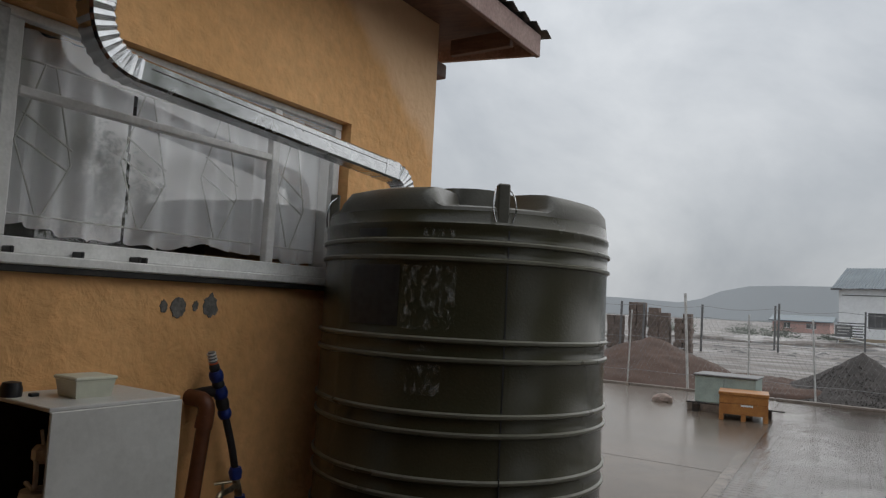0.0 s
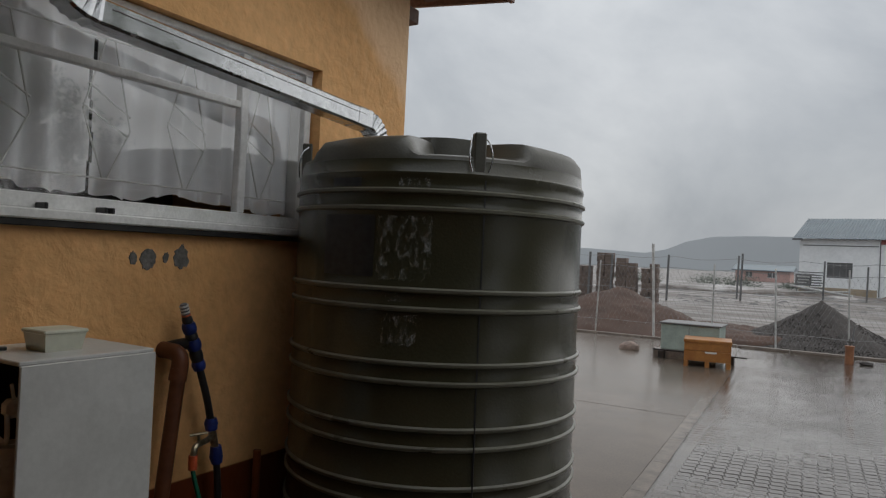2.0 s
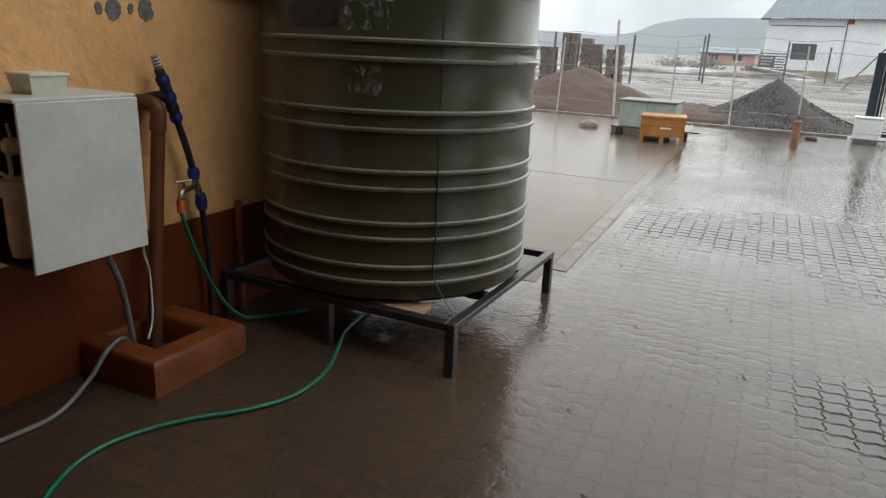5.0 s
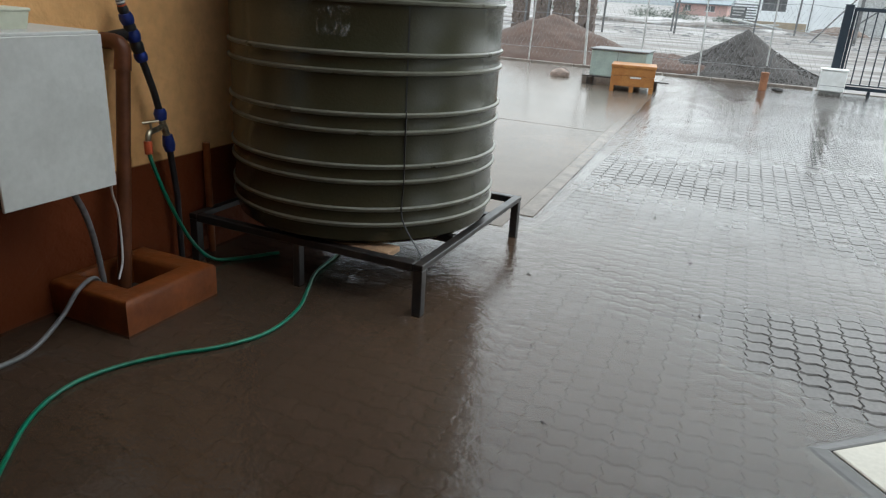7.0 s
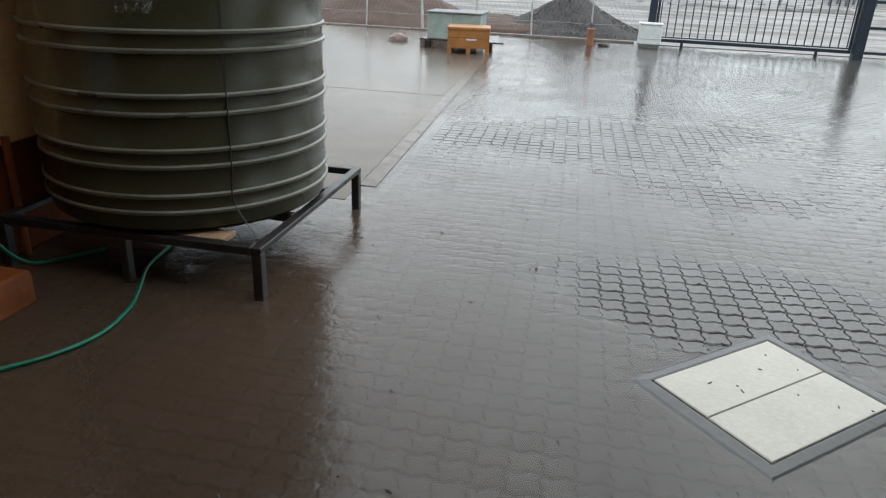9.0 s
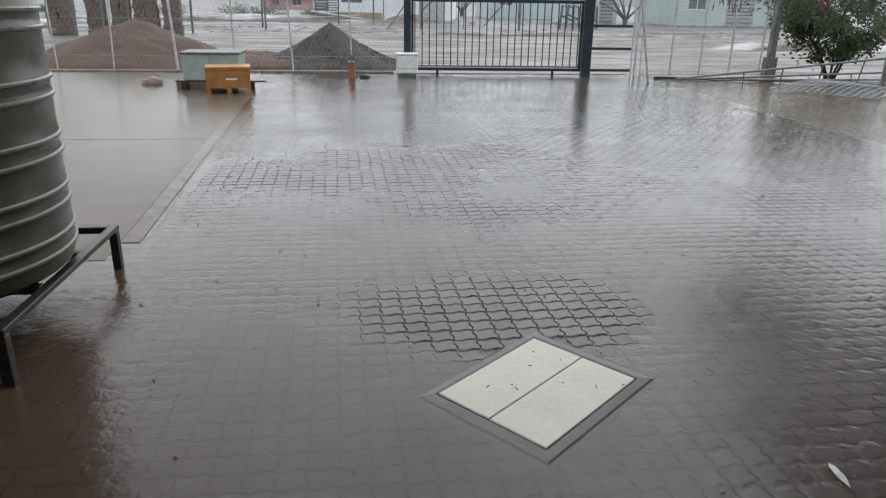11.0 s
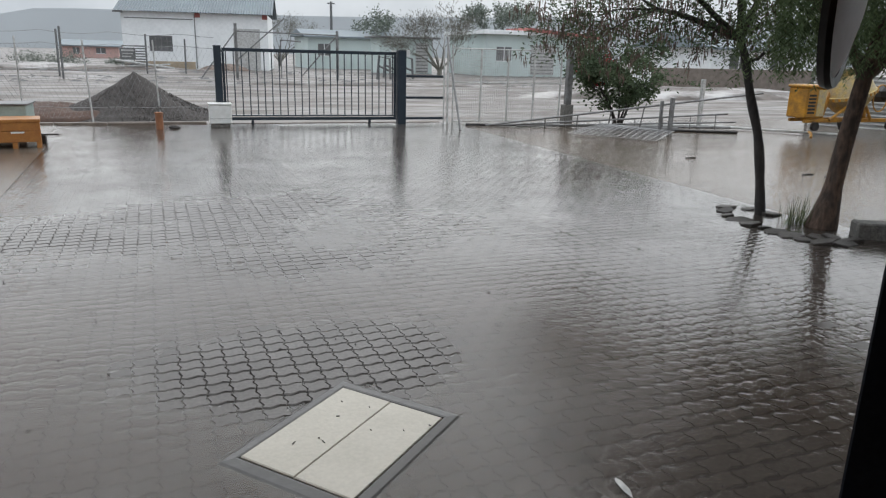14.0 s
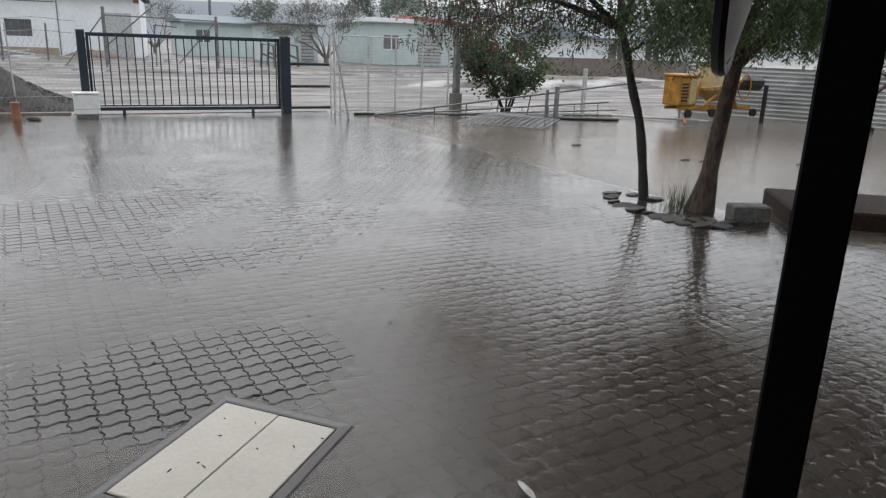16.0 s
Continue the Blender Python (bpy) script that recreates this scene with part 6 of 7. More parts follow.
solo("weeds", s, leaf_mat("weed_green", (0.10, 0.13, 0.06), (0.07, 0.09, 0.045)), "thin green weeds at the foot of the trunk", "weeds", kind="stuff")

# convex mirror seen nearly edge on
mi = thing("convex_mirror", (2.15, 1.16, 1.75), "round traffic mirror seen from behind, dark rubber rim", "mirror")
fwd = Vector((-0.58, 0.815, 0.03)).normalized()
mv = Matrix.Translation((2.16, 1.165, 1.775)) @ fwd.to_track_quat("Z", "Y").to_matrix().to_4x4()
s = Shape().lathe([(0.001, -0.045), (0.12, -0.038), (0.21, -0.02), (0.262, 0.0)], 48)
s.v = [tuple(mv @ Vector(p)) for p in s.v]
put("back_shell", s, M_MIRRORBACK, mi, "pale grey back of the mirror", smooth=True)
s = Shape().lathe([(0.255, -0.006), (0.282, -0.010), (0.288, 0.004), (0.282, 0.022), (0.255, 0.02)], 48)
s.v = [tuple(mv @ Vector(p)) for p in s.v]
put("rim", s, M_PE, mi, "black rubber rim", smooth=True)
s = Shape().lathe([(0.001, 0.05), (0.13, 0.042), (0.22, 0.024), (0.258, 0.008)], 48)
s.v = [tuple(mv @ Vector(p)) for p in s.v]
put("mirror_face", s, mat("mirror_face", (0.85, 0.86, 0.87), (0.8, 0.8, 0.82), 3, 0.05, metal=1.0, rvar=0.02), mi, smooth=True)
put("bracket", Shape().tube([mv @ Vector((0, 0, -0.04)), Vector((2.10, 0.95, 1.85)), Vector((2.07, 0.89, 2.2))], 0.014, 8), M_PE, mi)

# ---------------------------------------------------------------- concrete mixer and corrugated fence
mx_ = thing("concrete_mixer", (14.6, 12.0, 0), "yellow concrete mixer with a cement-caked drum on wheels", "concrete mixer")
put("engine_housing", Shape().box((13.42, 11.75, 0.40), (13.98, 12.3, 1.06), 0.03), M_YELLOW, mx_)
put("hood", Shape().box((13.39, 11.72, 1.061), (14.0, 12.33, 1.13), 0.025), M_YELLOW, mx_)
put("side_panel", Shape().box((13.72, 11.735, 0.45), (13.94, 11.749, 1.02), 0.004), M_CEMYEL, mx_, "dirty side panel")
put("draw_bar", Shape().tube([(13.45, 11.6, 0.12), (13.3, 11.4, 0.10), (13.1, 11.2, 0.05)], 0.03, 8), M_YELLOW, mx_)
for x_ in (14.2, 15.45):
    put("yoke_leg", Shape().tube([(x_, 11.78, 0.36), (14.85, 11.60, 0.92)], 0.035, 8), M_YELLOW, mx_)
for q in range(6):
    put("vent", Shape().box((13.47, 11.74, 0.50 + 0.075 * q), (13.67, 11.748, 0.545 + 0.075 * q), 0.0), M_DARK, mx_)
put("badge", Shape().box((13.80, 11.74, 0.85), (13.94, 11.748, 0.93), 0.0), M_FARDARK, mx_)
put("frame", Shape().box((13.5, 11.8, 0.30), (16.0, 11.88, 0.38), 0.01).box((13.5, 12.2, 0.30), (16.0, 12.28, 0.38), 0.01).tube([(14.15, 12.0, 0.36), (14.35, 12.0, 0.95)], 0.05, 8).tube([(15.5, 12.0, 0.36), (15.4, 12.0, 0.95)], 0.05, 8), M_YELLOW, mx_)
dm = Matrix.Translation((14.85, 11.98, 0.95)) @ Matrix.Rotation(radians(-16), 4, "Y")
s = Shape().lathe([(0.001, -0.42), (0.30, -0.40), (0.46, -0.22), (0.56, -0.06), (0.585, -0.05), (0.585, 0.03), (0.56, 0.04), (0.50, 0.22), (0.37, 0.44), (0.355, 0.47), (0.335, 0.46), (0.46, 0.18), (0.40, -0.2), (0.001, -0.3)], 40)
s.v = [tuple(dm @ Vector(p)) for p in s.v]
put("drum", s, M_CEMYEL, mx_, "cement-caked yellow drum", smooth=True)
for i in range(28):
    t = 2 * math.pi * i / 28
    p = dm @ Vector((0.588 * math.cos(t), 0.588 * math.sin(t), -0.01))
    put("ring_tooth", Shape().box((p.x - 0.02, p.y - 0.02, p.z - 0.03), (p.x + 0.02, p.y + 0.02, p.z + 0.03), 0.004), M_YELLOW, mx_)
for x, y in ((13.72, 11.72), (14.55, 11.72), (15.25, 12.36), (16.0, 11.72)):
    w = put("wheel", Shape().lathe([(0.10, -0.06), (0.20, -0.07), (0.235, -0.045), (0.235, 0.045), (0.20, 0.07), (0.10, 0.06), (0.10, -0.06)], 24), M_RUBBER, mx_, "black rubber wheel", smooth=True)
    w.matrix_basis = pose(x - 14.6, y - 12.0, 0.225, 90, 0, 0)
    r_ = part("rim", Shape().lathe([(0.001, -0.03), (0.10, -0.035), (0.10, 0.035), (0.001, 0.03)], 16), M_BLACKSTEEL, w)
put("hand_wheel", Shape().tube([(15.55 + 0.22 * math.cos(t), 11.70, 0.85 + 0.30 * math.sin(t)) for t in [2 * math.pi * i / 20 for i in range(21)]], 0.016, 6), M_YELLOW, mx_)
put("hopper", Shape().box((15.75, 11.75, 0.75), (16.45, 12.35, 1.12), 0.12), M_BLACKSTEEL, mx_, "dark loading skip")
put("prop_leg", Shape().box((16.1, 11.5, -0.03), (16.18, 11.58, 0.9), 0.006), M_BLACKSTEEL, mx_)

s = Shape()
line = [Vector((16.3, 14.3, 0)), Vector((17.0, 13.0, 0)), Vector((18.0, 10.8, 0)), Vector((18.4, 8.0, 0)), Vector((17.6, 4.5, 0))]
NZ = 96
for i, p in enumerate(line):
    d = (line[min(i + 1, 4)] - line[max(0, i - 1)]).normalized()
    nrm = Vector((-d.y, d.x, 0))
    for q in range(NZ + 1):
        z = 1.35 * q / NZ
        s.v.append(tuple(p - nrm * 0.040 * math.sin(2 * math.pi * z / 0.108) + Vector((0, 0, z - 0.02))))
s.f = [(i * (NZ + 1) + q, (i + 1) * (NZ + 1) + q, (i + 1) * (NZ + 1) + q + 1, i * (NZ + 1) + q + 1) for i in range(4) for q in range(NZ)]
cf = solo("corrugated_fence", s, mat("corrugated_steel", (0.60, 0.60, 0.59), (0.42, 0.42, 0.41), 1.5, 0.45, metal=0.2, fine=0.1), "fence of horizontal corrugated steel sheets", "fence", smooth=True)
for p in line[:-1]:
    solo("fence_post", Shape().tube([p + Vector((0.1, 0.15, -0.03)), p + Vector((0.1, 0.15, 1.5))], 0.04, 8), M_STEELGREY, "grey post behind corrugated sheets", "fence post", "corrugated fence posts")
rg = random.Random(51)
t3 = thing("young_tree", (16.0, 8.85, 0), "small tree with a short bare trunk before the corrugated fence", "tree")
s, tips = Shape(), []
s.tube([(16.0, 8.85, -0.03), (16.02, 8.85, 0.45), (16.08, 8.86, 0.85)], [0.10, 0.075, 0.06], 8)
limb(s, Vector((16.08, 8.86, 0.82)), Vector((0.5, -0.4, 0.8)), 0.8, 0.045, rg, 3, tips, 0, 0.7)
limb(s, Vector((16.08, 8.86, 0.82)), Vector((-0.6, 0.3, 0.8)), 0.8, 0.045, rg, 3, tips, 0, 0.7)
put("trunk", s, M_BARK, t3)
s = Shape()
for i in range(2600):
    p, d = tips[rg.randrange(len(tips))]
    q = p + Vector((rg.gauss(0, 0.3), rg.gauss(0, 0.3), rg.gauss(0, 0.25) - 0.1))
    leaf(s, q, Vector((rg.uniform(-.4, .4), rg.uniform(-.4, .4), -1)), 0.04, 0.14, rg)
put("crown", s, M_PEPPER, t3)["kind"] = "stuff"
for i, (x, y, r) in enumerate(((16.6, 10.4, 0.16), (17.0, 9.4, 0.2), (16.4, 7.9, 0.18))):
    rock("mud_clod", (x, y, 0.03), (r, r * 0.8, r * 0.5), M_BARKD, "dark muddy clod by the corrugated fence", 70 + i, group="mud clods")
for i, (x, y) in enumerate(((8.3, 9.25), (8.9, 7.4), (9.1, 7.2), (10.4, 6.5))):
    solo("floating_stick", Shape().tube([(x, y, 0.006), (x + 0.10, y + 0.02, 0.012), (x + 0.19, y - 0.01, 0.006)], 0.010, 5), M_BARKD, "short dark stick lying in shallow water", "stick", "sticks in the water")

# specks of leaf and bark afloat over the paving
rg = random.Random(64)
s = Shape()
for i in range(420):
    x, y = rg.uniform(-1.2, 6.4), 1.2 + 11 * rg.random() ** 1.3
    if abs(x - 1.03) < 0.6 and abs(y - 2.26) < 0.6 or x < edge_x(y, 0.05):
        continue
    a, r = rg.uniform(0, 6.28), rg.uniform(0.005, 0.015) * (1 + 0.05 * y)
    ca, sa = math.cos(a) * r, math.sin(a) * r
    s.add([(x - ca, y - sa, 0.004), (x + sa * 0.5, y - ca * 0.5, 0.004), (x + ca, y + sa, 0.004), (x - sa * 0.5, y + ca * 0.5, 0.004), (x, y, 0.010)], [(0, 1, 4), (1, 2, 4), (2, 3, 4), (3, 0, 4)])
solo("leaf_litter", s, M_BARKD, "dark specks of leaf and bark on the wet paving", "litter", kind="stuff")

# ---------------------------------------------------------------- across the road
yard_things = set(bpy.data.objects)
hs = thing("white_house", (1.6, 50, 0), "white-plastered house with a grey corrugated roof and red corner blocks", "house")
HA, HB = Vector((-2.85, 51.0, 0)), Vector((6.15, 49.5, 0))
hm = Matrix.Translation(HA) @ Matrix.Rotation(math.atan2((HB - HA).y, (HB - HA).x), 4, "Z")
HW = (HB - HA).length
for a, b in (((0, 0, -0.6), (1.62, 0.25, 3.5)), ((3.05, 0, -0.05), (HW, 0.25, 3.5)), ((1.62, 0, -0.05), (3.05, 0.25, 1.05)), ((1.62, 0, 2.02), (3.05, 0.25, 3.5))):
    put("wall", Shape().box(a, b, 0.0, hm), M_FARWHITE, hs)
put("end_wall", Shape().box((0, 0.251, -0.05), (0.25, 7, 3.5), 0, hm).box((HW - 0.25, 0.251, -0.05), (HW, 7, 3.5), 0, hm).box((0.251, 6.75, -0.05), (HW - 0.251, 7, 3.5), 0, hm), M_FARWHITE, hs)
put("stained_plinth", Shape().box((0.02, -0.03, -0.05), (4.4, -0.002, 0.42), 0.01, hm), M_FARTAN, hs, "tan stained plinth")
for x in (4.53, HW - 0.34):
    put("corner_block", Shape().box((x, -0.03, 3.22), (x + 0.33, -0.002, 3.5), 0.0, hm), M_FARRED, hs)
put("pipe_line", Shape().box((0.2, -0.04, 3.06), (4.4, -0.005, 3.11), 0.0, hm).box((4.48, -0.05, 0), (4.53, -0.005, 3.4), 0.0, hm), M_FARDARK, hs)
hw = put("window", Shape().box((1.62, 0.10, 1.05), (3.05, 0.12, 2.02), 0.0, hm), M_FARDARK, hs)
for k_ in range(5):
    xx = 1.62 + 1.43 * k_ / 4
    put("mullion", Shape().box((xx - 0.03, 0.05, 1.05), (xx + 0.03, 0.099, 2.02), 0.0, hm), M_STEELGREY, hw)
put("mullion", Shape().box((1.62, 0.04, 1.66), (3.05, 0.098, 1.72), 0.0, hm), M_STEELGREY, hw)
put("door", Shape().box((6.9, -0.03, 0), (8.6, -0.004, 2.6), 0.0, hm), M_POSTW, hs, "pale double door")
s = Shape()
nr_ = 116
for i in range(nr_ + 1):
    for y, z in ((-0.45, 3.47), (3.5, 5.0), (7.4, 3.5)):
        s.v.append(tuple(hm @ Vector((-0.35 + (HW + 0.7) * i / nr_, y, z + 0.07 * (i % 2)))))
s.f = [(3 * i + q, 3 * i + 3 + q, 3 * i + 4 + q, 3 * i + 1 + q) for i in range(nr_) for q in range(2)]
put("roof", s, M_FARROOF, hs, "grey corrugated steel roof")
put("gutter", Shape().box((-0.35, -0.52, 3.38), (0.25, -0.42, 3.5), 0.0, hm), M_FARDARK, hs)
solo("rubble", heap("", 3.2, 47.6, 1.6, 0.9, 0.55, M_BRICKFAR, "", 4, 1.5, 24), M_BRICKFAR, "heap of dark rubble before the white house", "rubble", kind="stuff")


def far_house(name, x0, x1, y, z1, zr, mw, label, doors=(), wins=(), depth=7, roofm=None, flat=False):
    h = thing(name, ((x0 + x1) / 2, y, 0), label, "house")
    put("wall", Shape().box((x0, y, -0.05), (x1, y + depth, z1), 0.0), mw, h)
    rm_ = roofm or M_FARROOF
    if flat:
        put("roof", Shape().box((x0 - 0.4, y - 0.5, z1 + 0.002), (x1 + 0.4, y + depth + 0.3, z1 + zr), 0.02), rm_, h)
    else:
        s_ = Shape().add([(x0 - 0.4, y - 0.4, z1), (x1 + 0.4, y - 0.4, z1), (x1 + 0.4, y + depth / 2, zr), (x0 - 0.4, y + depth / 2, zr), (x0 - 0.4, y + depth + 0.4, z1), (x1 + 0.4, y + depth + 0.4, z1),
                          (x0 - 0.4, y - 0.4, z1 - 0.12), (x1 + 0.4, y - 0.4, z1 - 0.12)], [(0, 1, 2, 3), (3, 2, 5, 4), (6, 7, 1, 0), (0, 3, 4), (1, 5, 2)])
        put("roof", s_, rm_, h)
    for a, b, c, d in doors:
        dd_ = put("door", Shape().box((a, y - 0.04, c), (b, y - 0.003, d), 0.0), M_POSTW, h)
        n_ = 9
        for q in range(n_):
            z = c + (d - c) * (q + 0.5) / n_
            put("slat", Shape().box((a + 0.03, y - 0.055, z - 0.04), (b - 0.03, y - 0.041, z + 0.02), 0.0), M_STEELGREY, dd_)
    for a, b, c, d in wins:
        w_ = put("window", Shape().box((a, y - 0.03, c), (b, y - 0.003, d), 0.0), M_FARDARK, h)
        put("window_frame", Shape().box((a - 0.05, y - 0.05, c - 0.05), (b + 0.05, y - 0.031, c), 0.0).box(((a + b) / 2 - 0.03, y - 0.05, c), ((a + b) / 2 + 0.03, y - 0.031, d), 0.0), M_FARWHITE, w_)
    return h


far_house("pink_house", -12.0, -6.0, 92, 1.35, 2.0, M_FARPINK, "small pink house with a pale roof far across the flat", wins=((-10.8, -10.1, 0.5, 1.1), (-8.4, -7.4, 0.5, 1.1)))
gh_ = far_house("green_house", 20.0, 28.0, 45, 2.7, 0.28, M_FARGREEN, "pale green house with shutters and a flat pale roof", doors=((23.4, 25.2, 0.1, 2.1), (26.3, 27.7, 0.1, 2.0)), wins=((20.8, 21.9, 1.0, 1.9),), roofm=M_FARWHITE, flat=True)
s = Shape().add([(22.8, 44.3, 2.95), (28.4, 44.3, 2.55), (28.4, 48, 2.55), (22.8, 48, 2.95), (22.8, 44.3, 3.2), (28.4, 44.3, 2.8), (28.4, 48, 2.8), (22.8, 48, 3.2)], [(0, 1, 5, 4), (4, 5, 6, 7), (1, 2, 6, 5), (3, 0, 4, 7)])
put("red_gable_edge", s, M_FARRED, gh_, "red painted roof edge")
far_house("shed_house", 10.2, 17.4, 58, 2.5, 3.1, M_FARGREEN, "low pale house with a grey roof", wins=((11.0, 12.0, 1.0, 1.9),))
far_house("green_container", 13.4, 17.2, 48, 2.3, 0.12, M_FARGREEN, "pale green metal store with a thin roof", doors=((16.0, 16.9, 0, 2.0),), depth=2.4, roofm=M_FARDARK, flat=True)
far_house("grey_house", 27.0, 36.0, 31, 2.2, 3.1, M_FARWHITE, "low pale grey house behind the trees", wins=((28.2, 29.4, 1.1, 1.9), (31, 32, 1.1, 1.9)))
o = Shape().box((22.0, 29.0, -0.05), (34, 29.25, 1.15), 0.02)
solo("garden_wall", o, M_KERB, "weathered grey garden wall behind the trees", "wall")

# ruined block piers and rusty posts behind the sand heap
for i, (x, w, h) in enumerate(((-11.6, 0.9, 1.9), (-10.2, 0.7, 1.75), (-9.25, 0.7, 2.0), (-8.3, 0.9, 1.85), (-7.3, 0.7, 1.6), (-13.2, 0.9, 2.0))):
    pr = thing("block_pier", (x, 30, 0), "ruined pier of brown mud blocks", "pier", "ruined piers")
    nrow = int(h / 0.2)
    for r_ in range(nrow):
        for k_ in range(2):
            jit = RNG.uniform(-0.03, 0.03)
            if r_ == nrow - 1 and RNG.random() < 0.4:
                continue
            put("block", Shape().box((x - w / 2 + k_ * w / 2 + jit, 30, r_ * 0.2 - 0.02), (x - w / 2 + (k_ + 1) * w / 2 - 0.02 + jit, 30.4, r_ * 0.2 + 0.178), 0.012), M_BRICKFAR, pr)
for x, y, h in ((-10.85, 29.6, 2.0), (-9.8, 29.6, 2.0), (-8.8, 29.5, 1.95), (-7.0, 32.0, 2.0), (-4.4, 35.6, 2.2), (-4.8, 37.5, 2.1), (-1.15, 41.4, 2.0), (0.8, 42.0, 1.8), (-13.0, 30, 2.0)):
    solo("far_post", Shape().tube([(x, y, -0.03), (x + 0.03, y, h)], 0.05, 6), M_FARDARK, "dark thin fence post on the far side of the road", "fence post", "far fence posts")
sc = thing("stacked_pallets", (-1.9, 46, 0), "stack of dark pallets and scrap by the road", "stack")
for i in range(9):
    put("board", Shape().box((-2.6 + RNG.uniform(-.1, .1), 46, 0.1 + i * 0.15), (-1.3 + RNG.uniform(-.1, .1), 46.6, 0.17 + i * 0.15), 0.01), M_FARDARK if i % 2 else M_STEELGREY, sc)
put("trailer_bar", Shape().tube([(-2.9, 44.5, 0.55), (0.2, 44.5, 0.12)], 0.08, 6).tube([(-2.6, 44.5, 0.2), (0.0, 44.5, 0.35)], 0.05, 6), M_POSTW, sc)
sg = thing("sign_board", (-2.28, 45.3, 0), "dark notice board with pale illegible lettering on two legs", "sign")
put("panel", Shape().box((-2.70, 45.3, 0.58), (-1.86, 45.34, 1.23), 0.01), M_FARDARK, sg)
for x in (-2.6, -1.96):
    put("leg", Shape().box((x - 0.03, 45.345, -0.03), (x + 0.03, 45.40, 1.2), 0.006), M_STEELGREY, sg)
for z, x0, x1, h_ in ((1.04, -2.6, -1.95, 0.10), (0.88, -2.55, -2.0, 0.06), (0.72, -2.6, -2.1, 0.06)):
    put("lettering_bar", Shape().box((x0, 45.29, z), (x1, 45.299, z + h_), 0.002), M_POSTW, sg)
fg = thing("far_gate_frame", (5.6, 36, 0), "grey tube gate frame with slanting braces across the road", "gate frame")
put("post", Shape().tube([(3.1, 36, 0), (3.1, 36, 2.6)], 0.07, 8), M_STEELGREY, fg)
put("post", Shape().tube([(8.0, 36, 0), (8.0, 36, 2.4)], 0.07, 8), M_STEELGREY, fg)
for a, b in (((3.1, 36, 2.25), (8.0, 36, 2.2)), ((3.1, 36, 2.25), (1.4, 36, 0.0)), ((3.1, 36, 0.9), (5.4, 36, 2.9)), ((8.0, 36, 2.2), (6.2, 36, 0.2)), ((5.2, 36, 0.1), (5.2, 36, 1.9)), ((5.2, 36, 1.9), (6.2, 36, 1.85))):
    put("tube", Shape().tube([a, b], 0.035, 6), M_STEELGREY, fg)
for i, (x, y) in enumerate(((10.6, 38), (11.5, 40), (12.2, 39))):
    solo("scrap_trestle", Shape().tube([(x, y, 0), (x + 0.1, y, 1.2), (x + 0.7, y, 1.1), (x + 0.75, y, 0.0)], 0.07, 6).tube([(x + 0.1, y, 0.7), (x + 0.8, y, 0.4)], 0.06, 6), M_FARDARK, "dark scrap steel frame standing across the road", "trestle", "scrap trestles")
pole = thing("utility_pole", (13.0, 62, 0), "tall dark utility pole far off", "utility pole")
put("pole", Shape().tube([(12.9, 62, -0.05), (12.9, 62, 5.4)], [0.14, 0.10], 8), M_FARDARK, pole)
put("crossarm", Shape().box((12.6, 61.95, 5.2), (13.2, 62.05, 5.3), 0.0), M_FARDARK, pole)

# broken lines of mud and rubbish along the road
s = Shape()
rg = random.Random(77)
for i in range(900):
    y = rg.choice((30, 34, 44, 46, 43)) + rg.gauss(0, 1.0)
    x = rg.uniform(-24, 34)
    r = rg.uniform(0.03, 0.13)
    c = Vector((x, y, 0.0))
    s.add([c + Vector((r * 2.2, 0, 0)), c + Vector((-r, r, 0)), c + Vector((-r * 1.5, -r, 0)), c + Vector((0, 0, r * 0.45))], [(0, 1, 3), (1, 2, 3), (2, 0, 3)])
solo("roadside_rubbish", s, M_FARDARK, "dark scraps and clods strewn along the muddy road", "rubbish", kind="stuff")
for i, (x, y, rx, ry, h) in enumerate(((-6, 45, 9, 1.3, 0.4), (22, 26, 9, 1.6, 0.55), (10, 33, 8, 1.0, 0.18), (-14, 36, 6, 1.2, 0.4))):
    solo("mud_bank", heap("", x, y, rx, ry, h, M_MUD, "", 20 + i, 2.0, 30), M_MUD, "low bank of wet mud along the road", "mud bank", kind="stuff", smooth=True)


def far_tree(name, x, y, h, w, label, leaves, seed, bare=False, trunk_h=0.35):
    rg = random.Random(seed)
    t = thing(name, (x, y, 0), label, "tree")
    s_, tips = Shape(), []
    for i in range(9 if bare else 3):
        a = i * 1.4 + seed
        limb(s_, Vector((x, y, 0.02 if not bare else 0.3)), Vector((math.cos(a) * w * (0.95 if bare else 0.3), math.sin(a) * w * (0.7 if bare else 0.4), 1)), h * (0.34 if bare else 0.42), 0.07 if bare else 0.12, rg, 3, tips, 0.0, 0.65, 4, (2, 3))
    if bare:
        s_.tube([(x, y, -0.03), (x, y, 0.4)], 0.16, 8)
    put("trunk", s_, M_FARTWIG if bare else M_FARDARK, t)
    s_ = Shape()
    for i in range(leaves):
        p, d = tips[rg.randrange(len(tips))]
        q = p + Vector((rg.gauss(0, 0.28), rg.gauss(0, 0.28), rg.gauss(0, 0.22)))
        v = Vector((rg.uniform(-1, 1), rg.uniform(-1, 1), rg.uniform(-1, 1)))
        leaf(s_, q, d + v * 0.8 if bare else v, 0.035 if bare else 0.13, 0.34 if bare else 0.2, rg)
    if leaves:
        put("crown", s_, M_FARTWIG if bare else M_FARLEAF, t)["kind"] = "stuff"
    return t


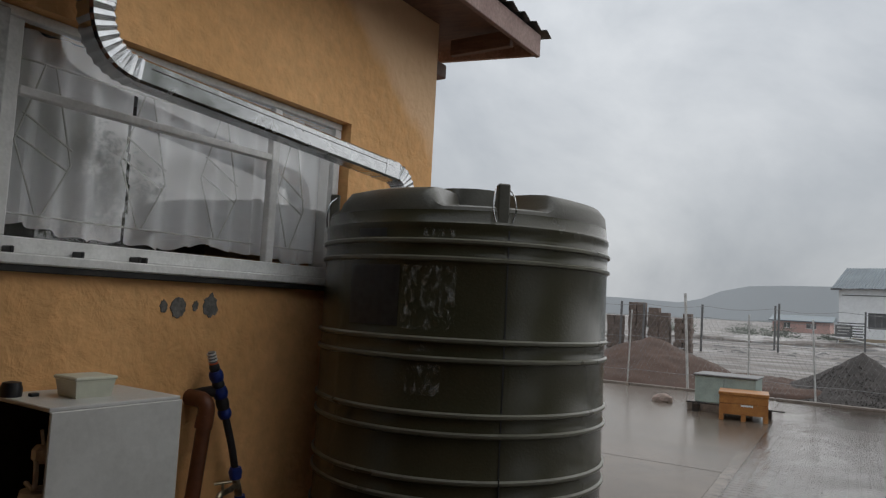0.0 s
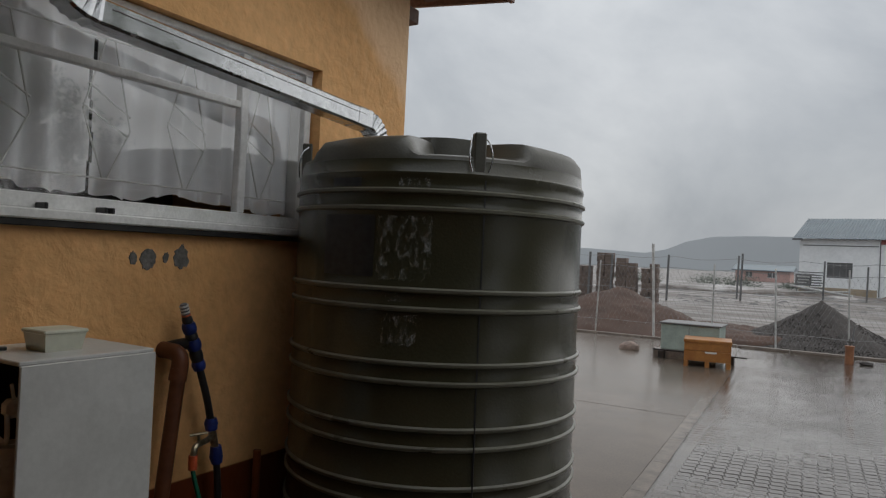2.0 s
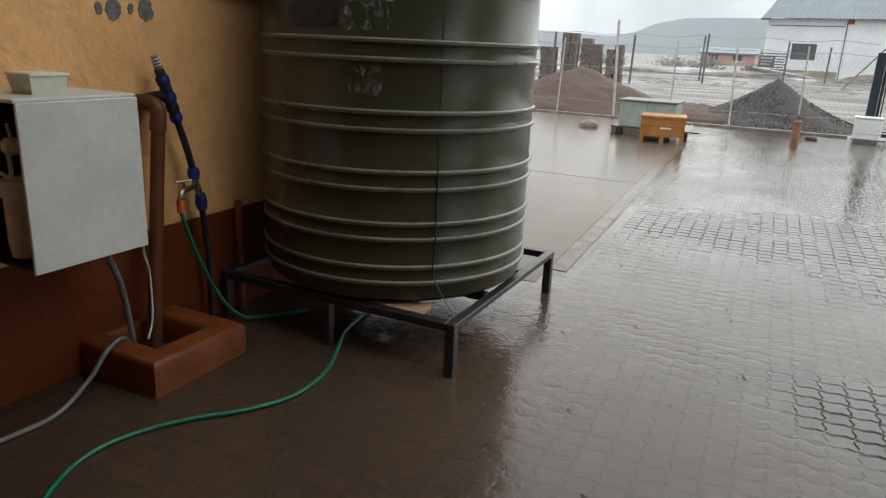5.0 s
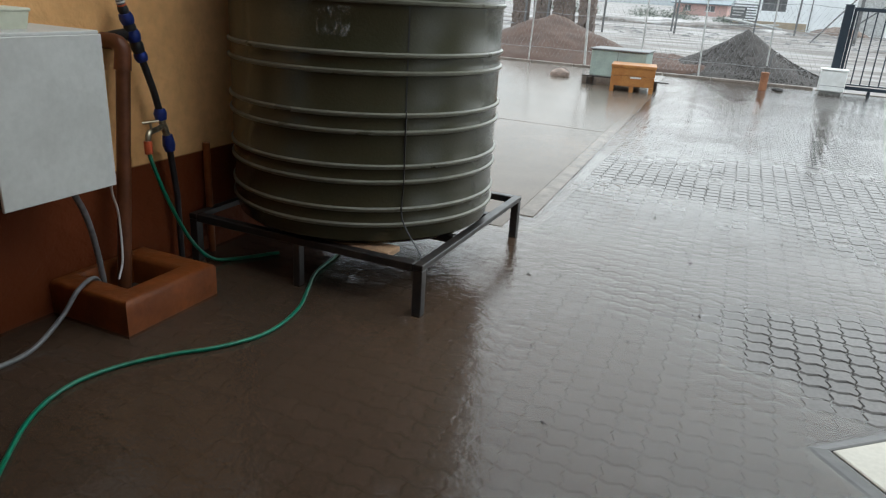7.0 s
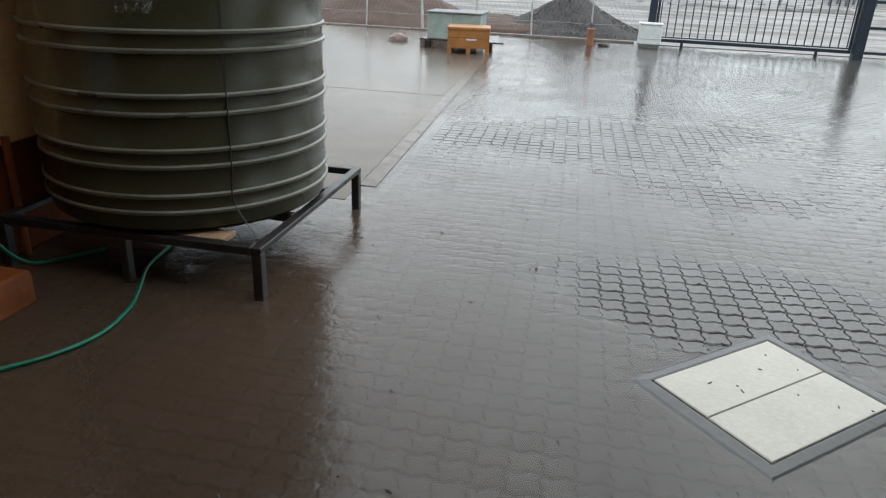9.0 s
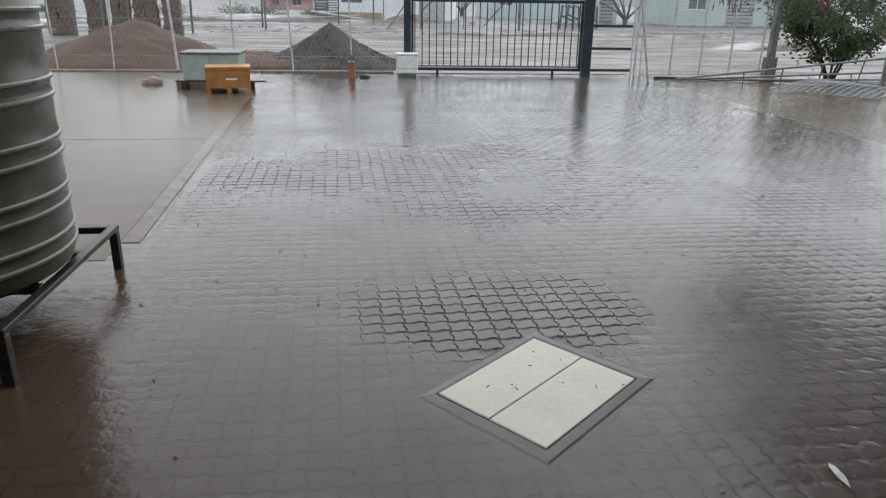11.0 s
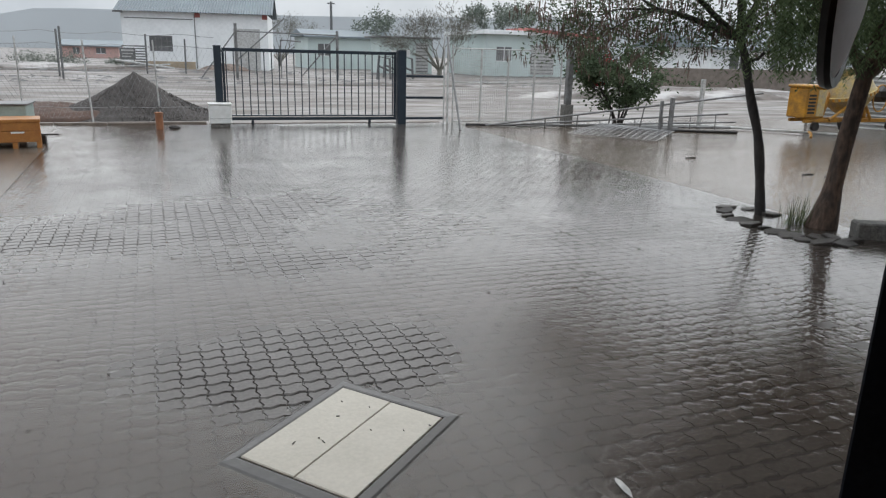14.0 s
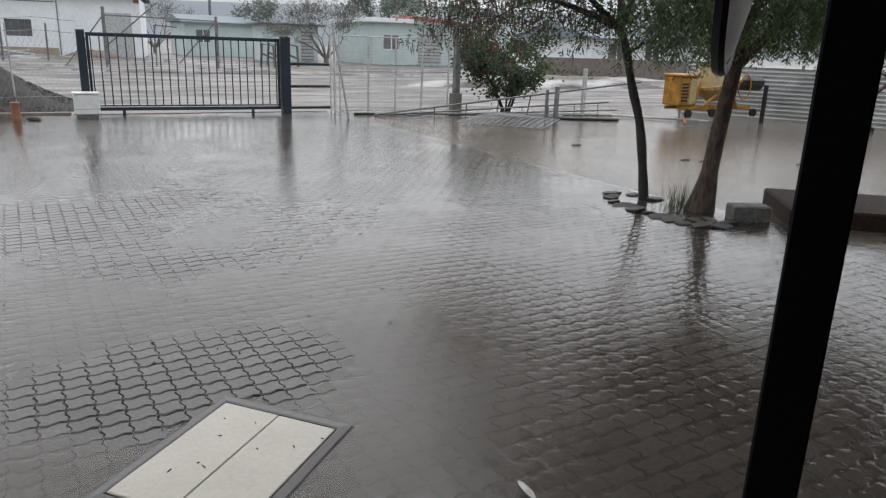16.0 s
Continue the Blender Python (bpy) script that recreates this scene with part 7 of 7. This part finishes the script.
far_tree("thorn_tree", 16.0, 43, 4.3, 1.0, "bare many-stemmed thorn tree veiled by rain", 2600, 3, bare=True)
far_tree("thorn_tree", 9.0, 66, 4.8, 1.0, "bare many-stemmed thorn tree veiled by rain", 2200, 6, bare=True)
far_tree("leafy_tree", 25.5, 56, 5.6, 1.2, "round leafy tree behind the green house", 3400, 9)
far_tree("leafy_tree", 16.6, 60, 4.2, 1.0, "round leafy tree behind the low pale house", 1400, 14)
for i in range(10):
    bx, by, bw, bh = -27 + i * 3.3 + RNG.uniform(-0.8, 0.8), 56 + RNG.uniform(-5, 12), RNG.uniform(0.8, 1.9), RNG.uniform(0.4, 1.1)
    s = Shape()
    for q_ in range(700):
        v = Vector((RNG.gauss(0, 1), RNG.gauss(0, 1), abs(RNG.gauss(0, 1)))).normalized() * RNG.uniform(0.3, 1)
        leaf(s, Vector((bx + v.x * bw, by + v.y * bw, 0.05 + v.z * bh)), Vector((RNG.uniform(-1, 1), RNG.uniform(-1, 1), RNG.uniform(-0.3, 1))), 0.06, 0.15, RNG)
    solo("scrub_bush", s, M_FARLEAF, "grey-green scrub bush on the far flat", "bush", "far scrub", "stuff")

# all that stands across the road stands on the rising land
for ob in [q for q in bpy.data.objects if q not in yard_things and q.parent is None]:
    ob.location.z += rise(ob.location.y if ob.type == "EMPTY" else ob.data.vertices[0].co.y)

# hills far beyond, the haze of the rain put into their pale colour
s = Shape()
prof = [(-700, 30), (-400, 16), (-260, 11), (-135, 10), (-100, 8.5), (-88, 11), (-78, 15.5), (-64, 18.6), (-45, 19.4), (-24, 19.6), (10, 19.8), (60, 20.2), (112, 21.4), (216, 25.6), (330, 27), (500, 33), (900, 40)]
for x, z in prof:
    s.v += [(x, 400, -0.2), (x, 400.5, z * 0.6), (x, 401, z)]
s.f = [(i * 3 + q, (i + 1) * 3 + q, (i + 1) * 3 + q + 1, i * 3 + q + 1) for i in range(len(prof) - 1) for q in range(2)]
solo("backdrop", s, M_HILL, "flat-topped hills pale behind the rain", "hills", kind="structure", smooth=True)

# ---------------------------------------------------------------- interlocking pavers, partly under the water
CW, CH = 0.11, 0.104


def paver_outline(w, h):
    """Wavy outline: long sides and ends each swing out and in, so that neighbours lock."""
    a = 0.011
    pts = []
    for t, o in ((0.0, 0.0), (0.28, a), (0.72, -a)):
        pts.append((t * w, -o))
    for t, o in ((0.0, 0.0), (0.28, a), (0.72, -a)):
        pts.append((w + o * 0.8, t * h))
    for t, o in ((0.0, 0.0), (0.28, -a), (0.72, a)):
        pts.append((w - t * w, h - o))
    for t, o in ((0.0, 0.0), (0.28, -a), (0.72, a)):
        pts.append((o * 0.8, h - t * h))
    return pts


def paver_verts(w, h):
    out = paver_outline(w, h)
    cx, cy = w / 2, h / 2
    g = 0.0034

    def inset(d):
        res_ = []
        for x, y in out:
            k1, k2 = 1 - 1.1 * d / w, 1 - 2.3 * d / h
            res_.append((cx + (x - cx) * k1, cy + (y - cy) * k2))
        return res_
    return inset(g), inset(g + 0.006)


LOW = [paver_verts(CW, CH), paver_verts(1.5 * CW, CH)]
cover_c, cover_u, cover_v = cen, (F_ - L_).normalized(), (R_ - F_).normalized()
cover_hu, cover_hv = (F_ - L_).length / 2 + 0.075, (R_ - F_).length / 2 + 0.06
joined = Shape()
singles = []
rows_ = int((13.0 + 0.6) / CH)
for r_ in range(rows_):
    y = -0.6 + r_ * CH
    drift = -0.004 * r_
    x = -2.56 + (drift % CW)
    while x < 8.6:
        wide = x > 1.75
        w = 1.5 * CW if wide else CW
        xr = x + (0.75 * CW if wide and r_ % 2 else 0)
        c = Vector((xr + w / 2, y + CH / 2, 0))
        d = c - cover_c
        inside = abs(d.dot(cover_u)) < cover_hu and abs(d.dot(cover_v)) < cover_hv
        if (xr < edge_x(y, 0.0) and y > 3.88) or (c.x < -2.1 and 1.55 < y < 2.2) or c.x > 6.45:
            inside = True
        if not inside and not (y > 5.4 + 0.0 and xr > 7.2) and not ((xr - 6.2) ** 2 + (y - 5) ** 2 < 0.45) and not (xr > 5.4 and 4.1 < y < 6.0):
            z = -0.0056 + 0.0082 * shallow(c.x, c.y) + RNG.uniform(-0.0016, 0.0016)
            if not wide and 0.35 < c.x < 1.72 and 1.75 < c.y < 3.75 and len(singles) < 300:
                singles.append((xr, y, z))
            else:
                lo, hi = LOW[1 if wide else 0]
                tx, ty = RNG.uniform(-0.004, 0.004), RNG.uniform(-0.004, 0.004)
                k_ = len(joined.v)
                joined.v += [(xr + p[0], y + p[1], z - 0.006) for p in lo] + [(xr + p[0], y + p[1], z + (p[0] - w / 2) * tx + (p[1] - CH / 2) * ty) for p in hi]
                joined.f.append(tuple(k_ + 12 + i for i in range(12)))
                joined.f += [(k_ + i, k_ + (i + 1) % 12, k_ + 12 + (i + 1) % 12, k_ + 12 + i) for i in range(12)]
        x += w
me = bpy.data.meshes.new("pavers")
me.from_pydata(joined.v, [], joined.f)
me.materials.append(M_PAVER)
ob = new("pavers", me)
ob.parent = paving
tagged(ob, "wet grey interlocking pavers", kind="stuff")
one = Shape()
lo, hi = LOW[0]
one.v = [(p[0], p[1], -0.006) for p in lo] + [(p[0], p[1], 0.0) for p in hi]
one.f = [tuple(12 + i for i in range(12))] + [(i, (i + 1) % 12, 12 + (i + 1) % 12, 12 + i) for i in range(12)]
pm = mesh_of("paver", one, M_PAVER1)
for x, y, z in singles:
    ob = new("paver", pm)
    ob.parent = paving
    ob.location = (x, y, z)
    ob.rotation_euler = (RNG.uniform(-0.006, 0.006), RNG.uniform(-0.006, 0.006), 0)
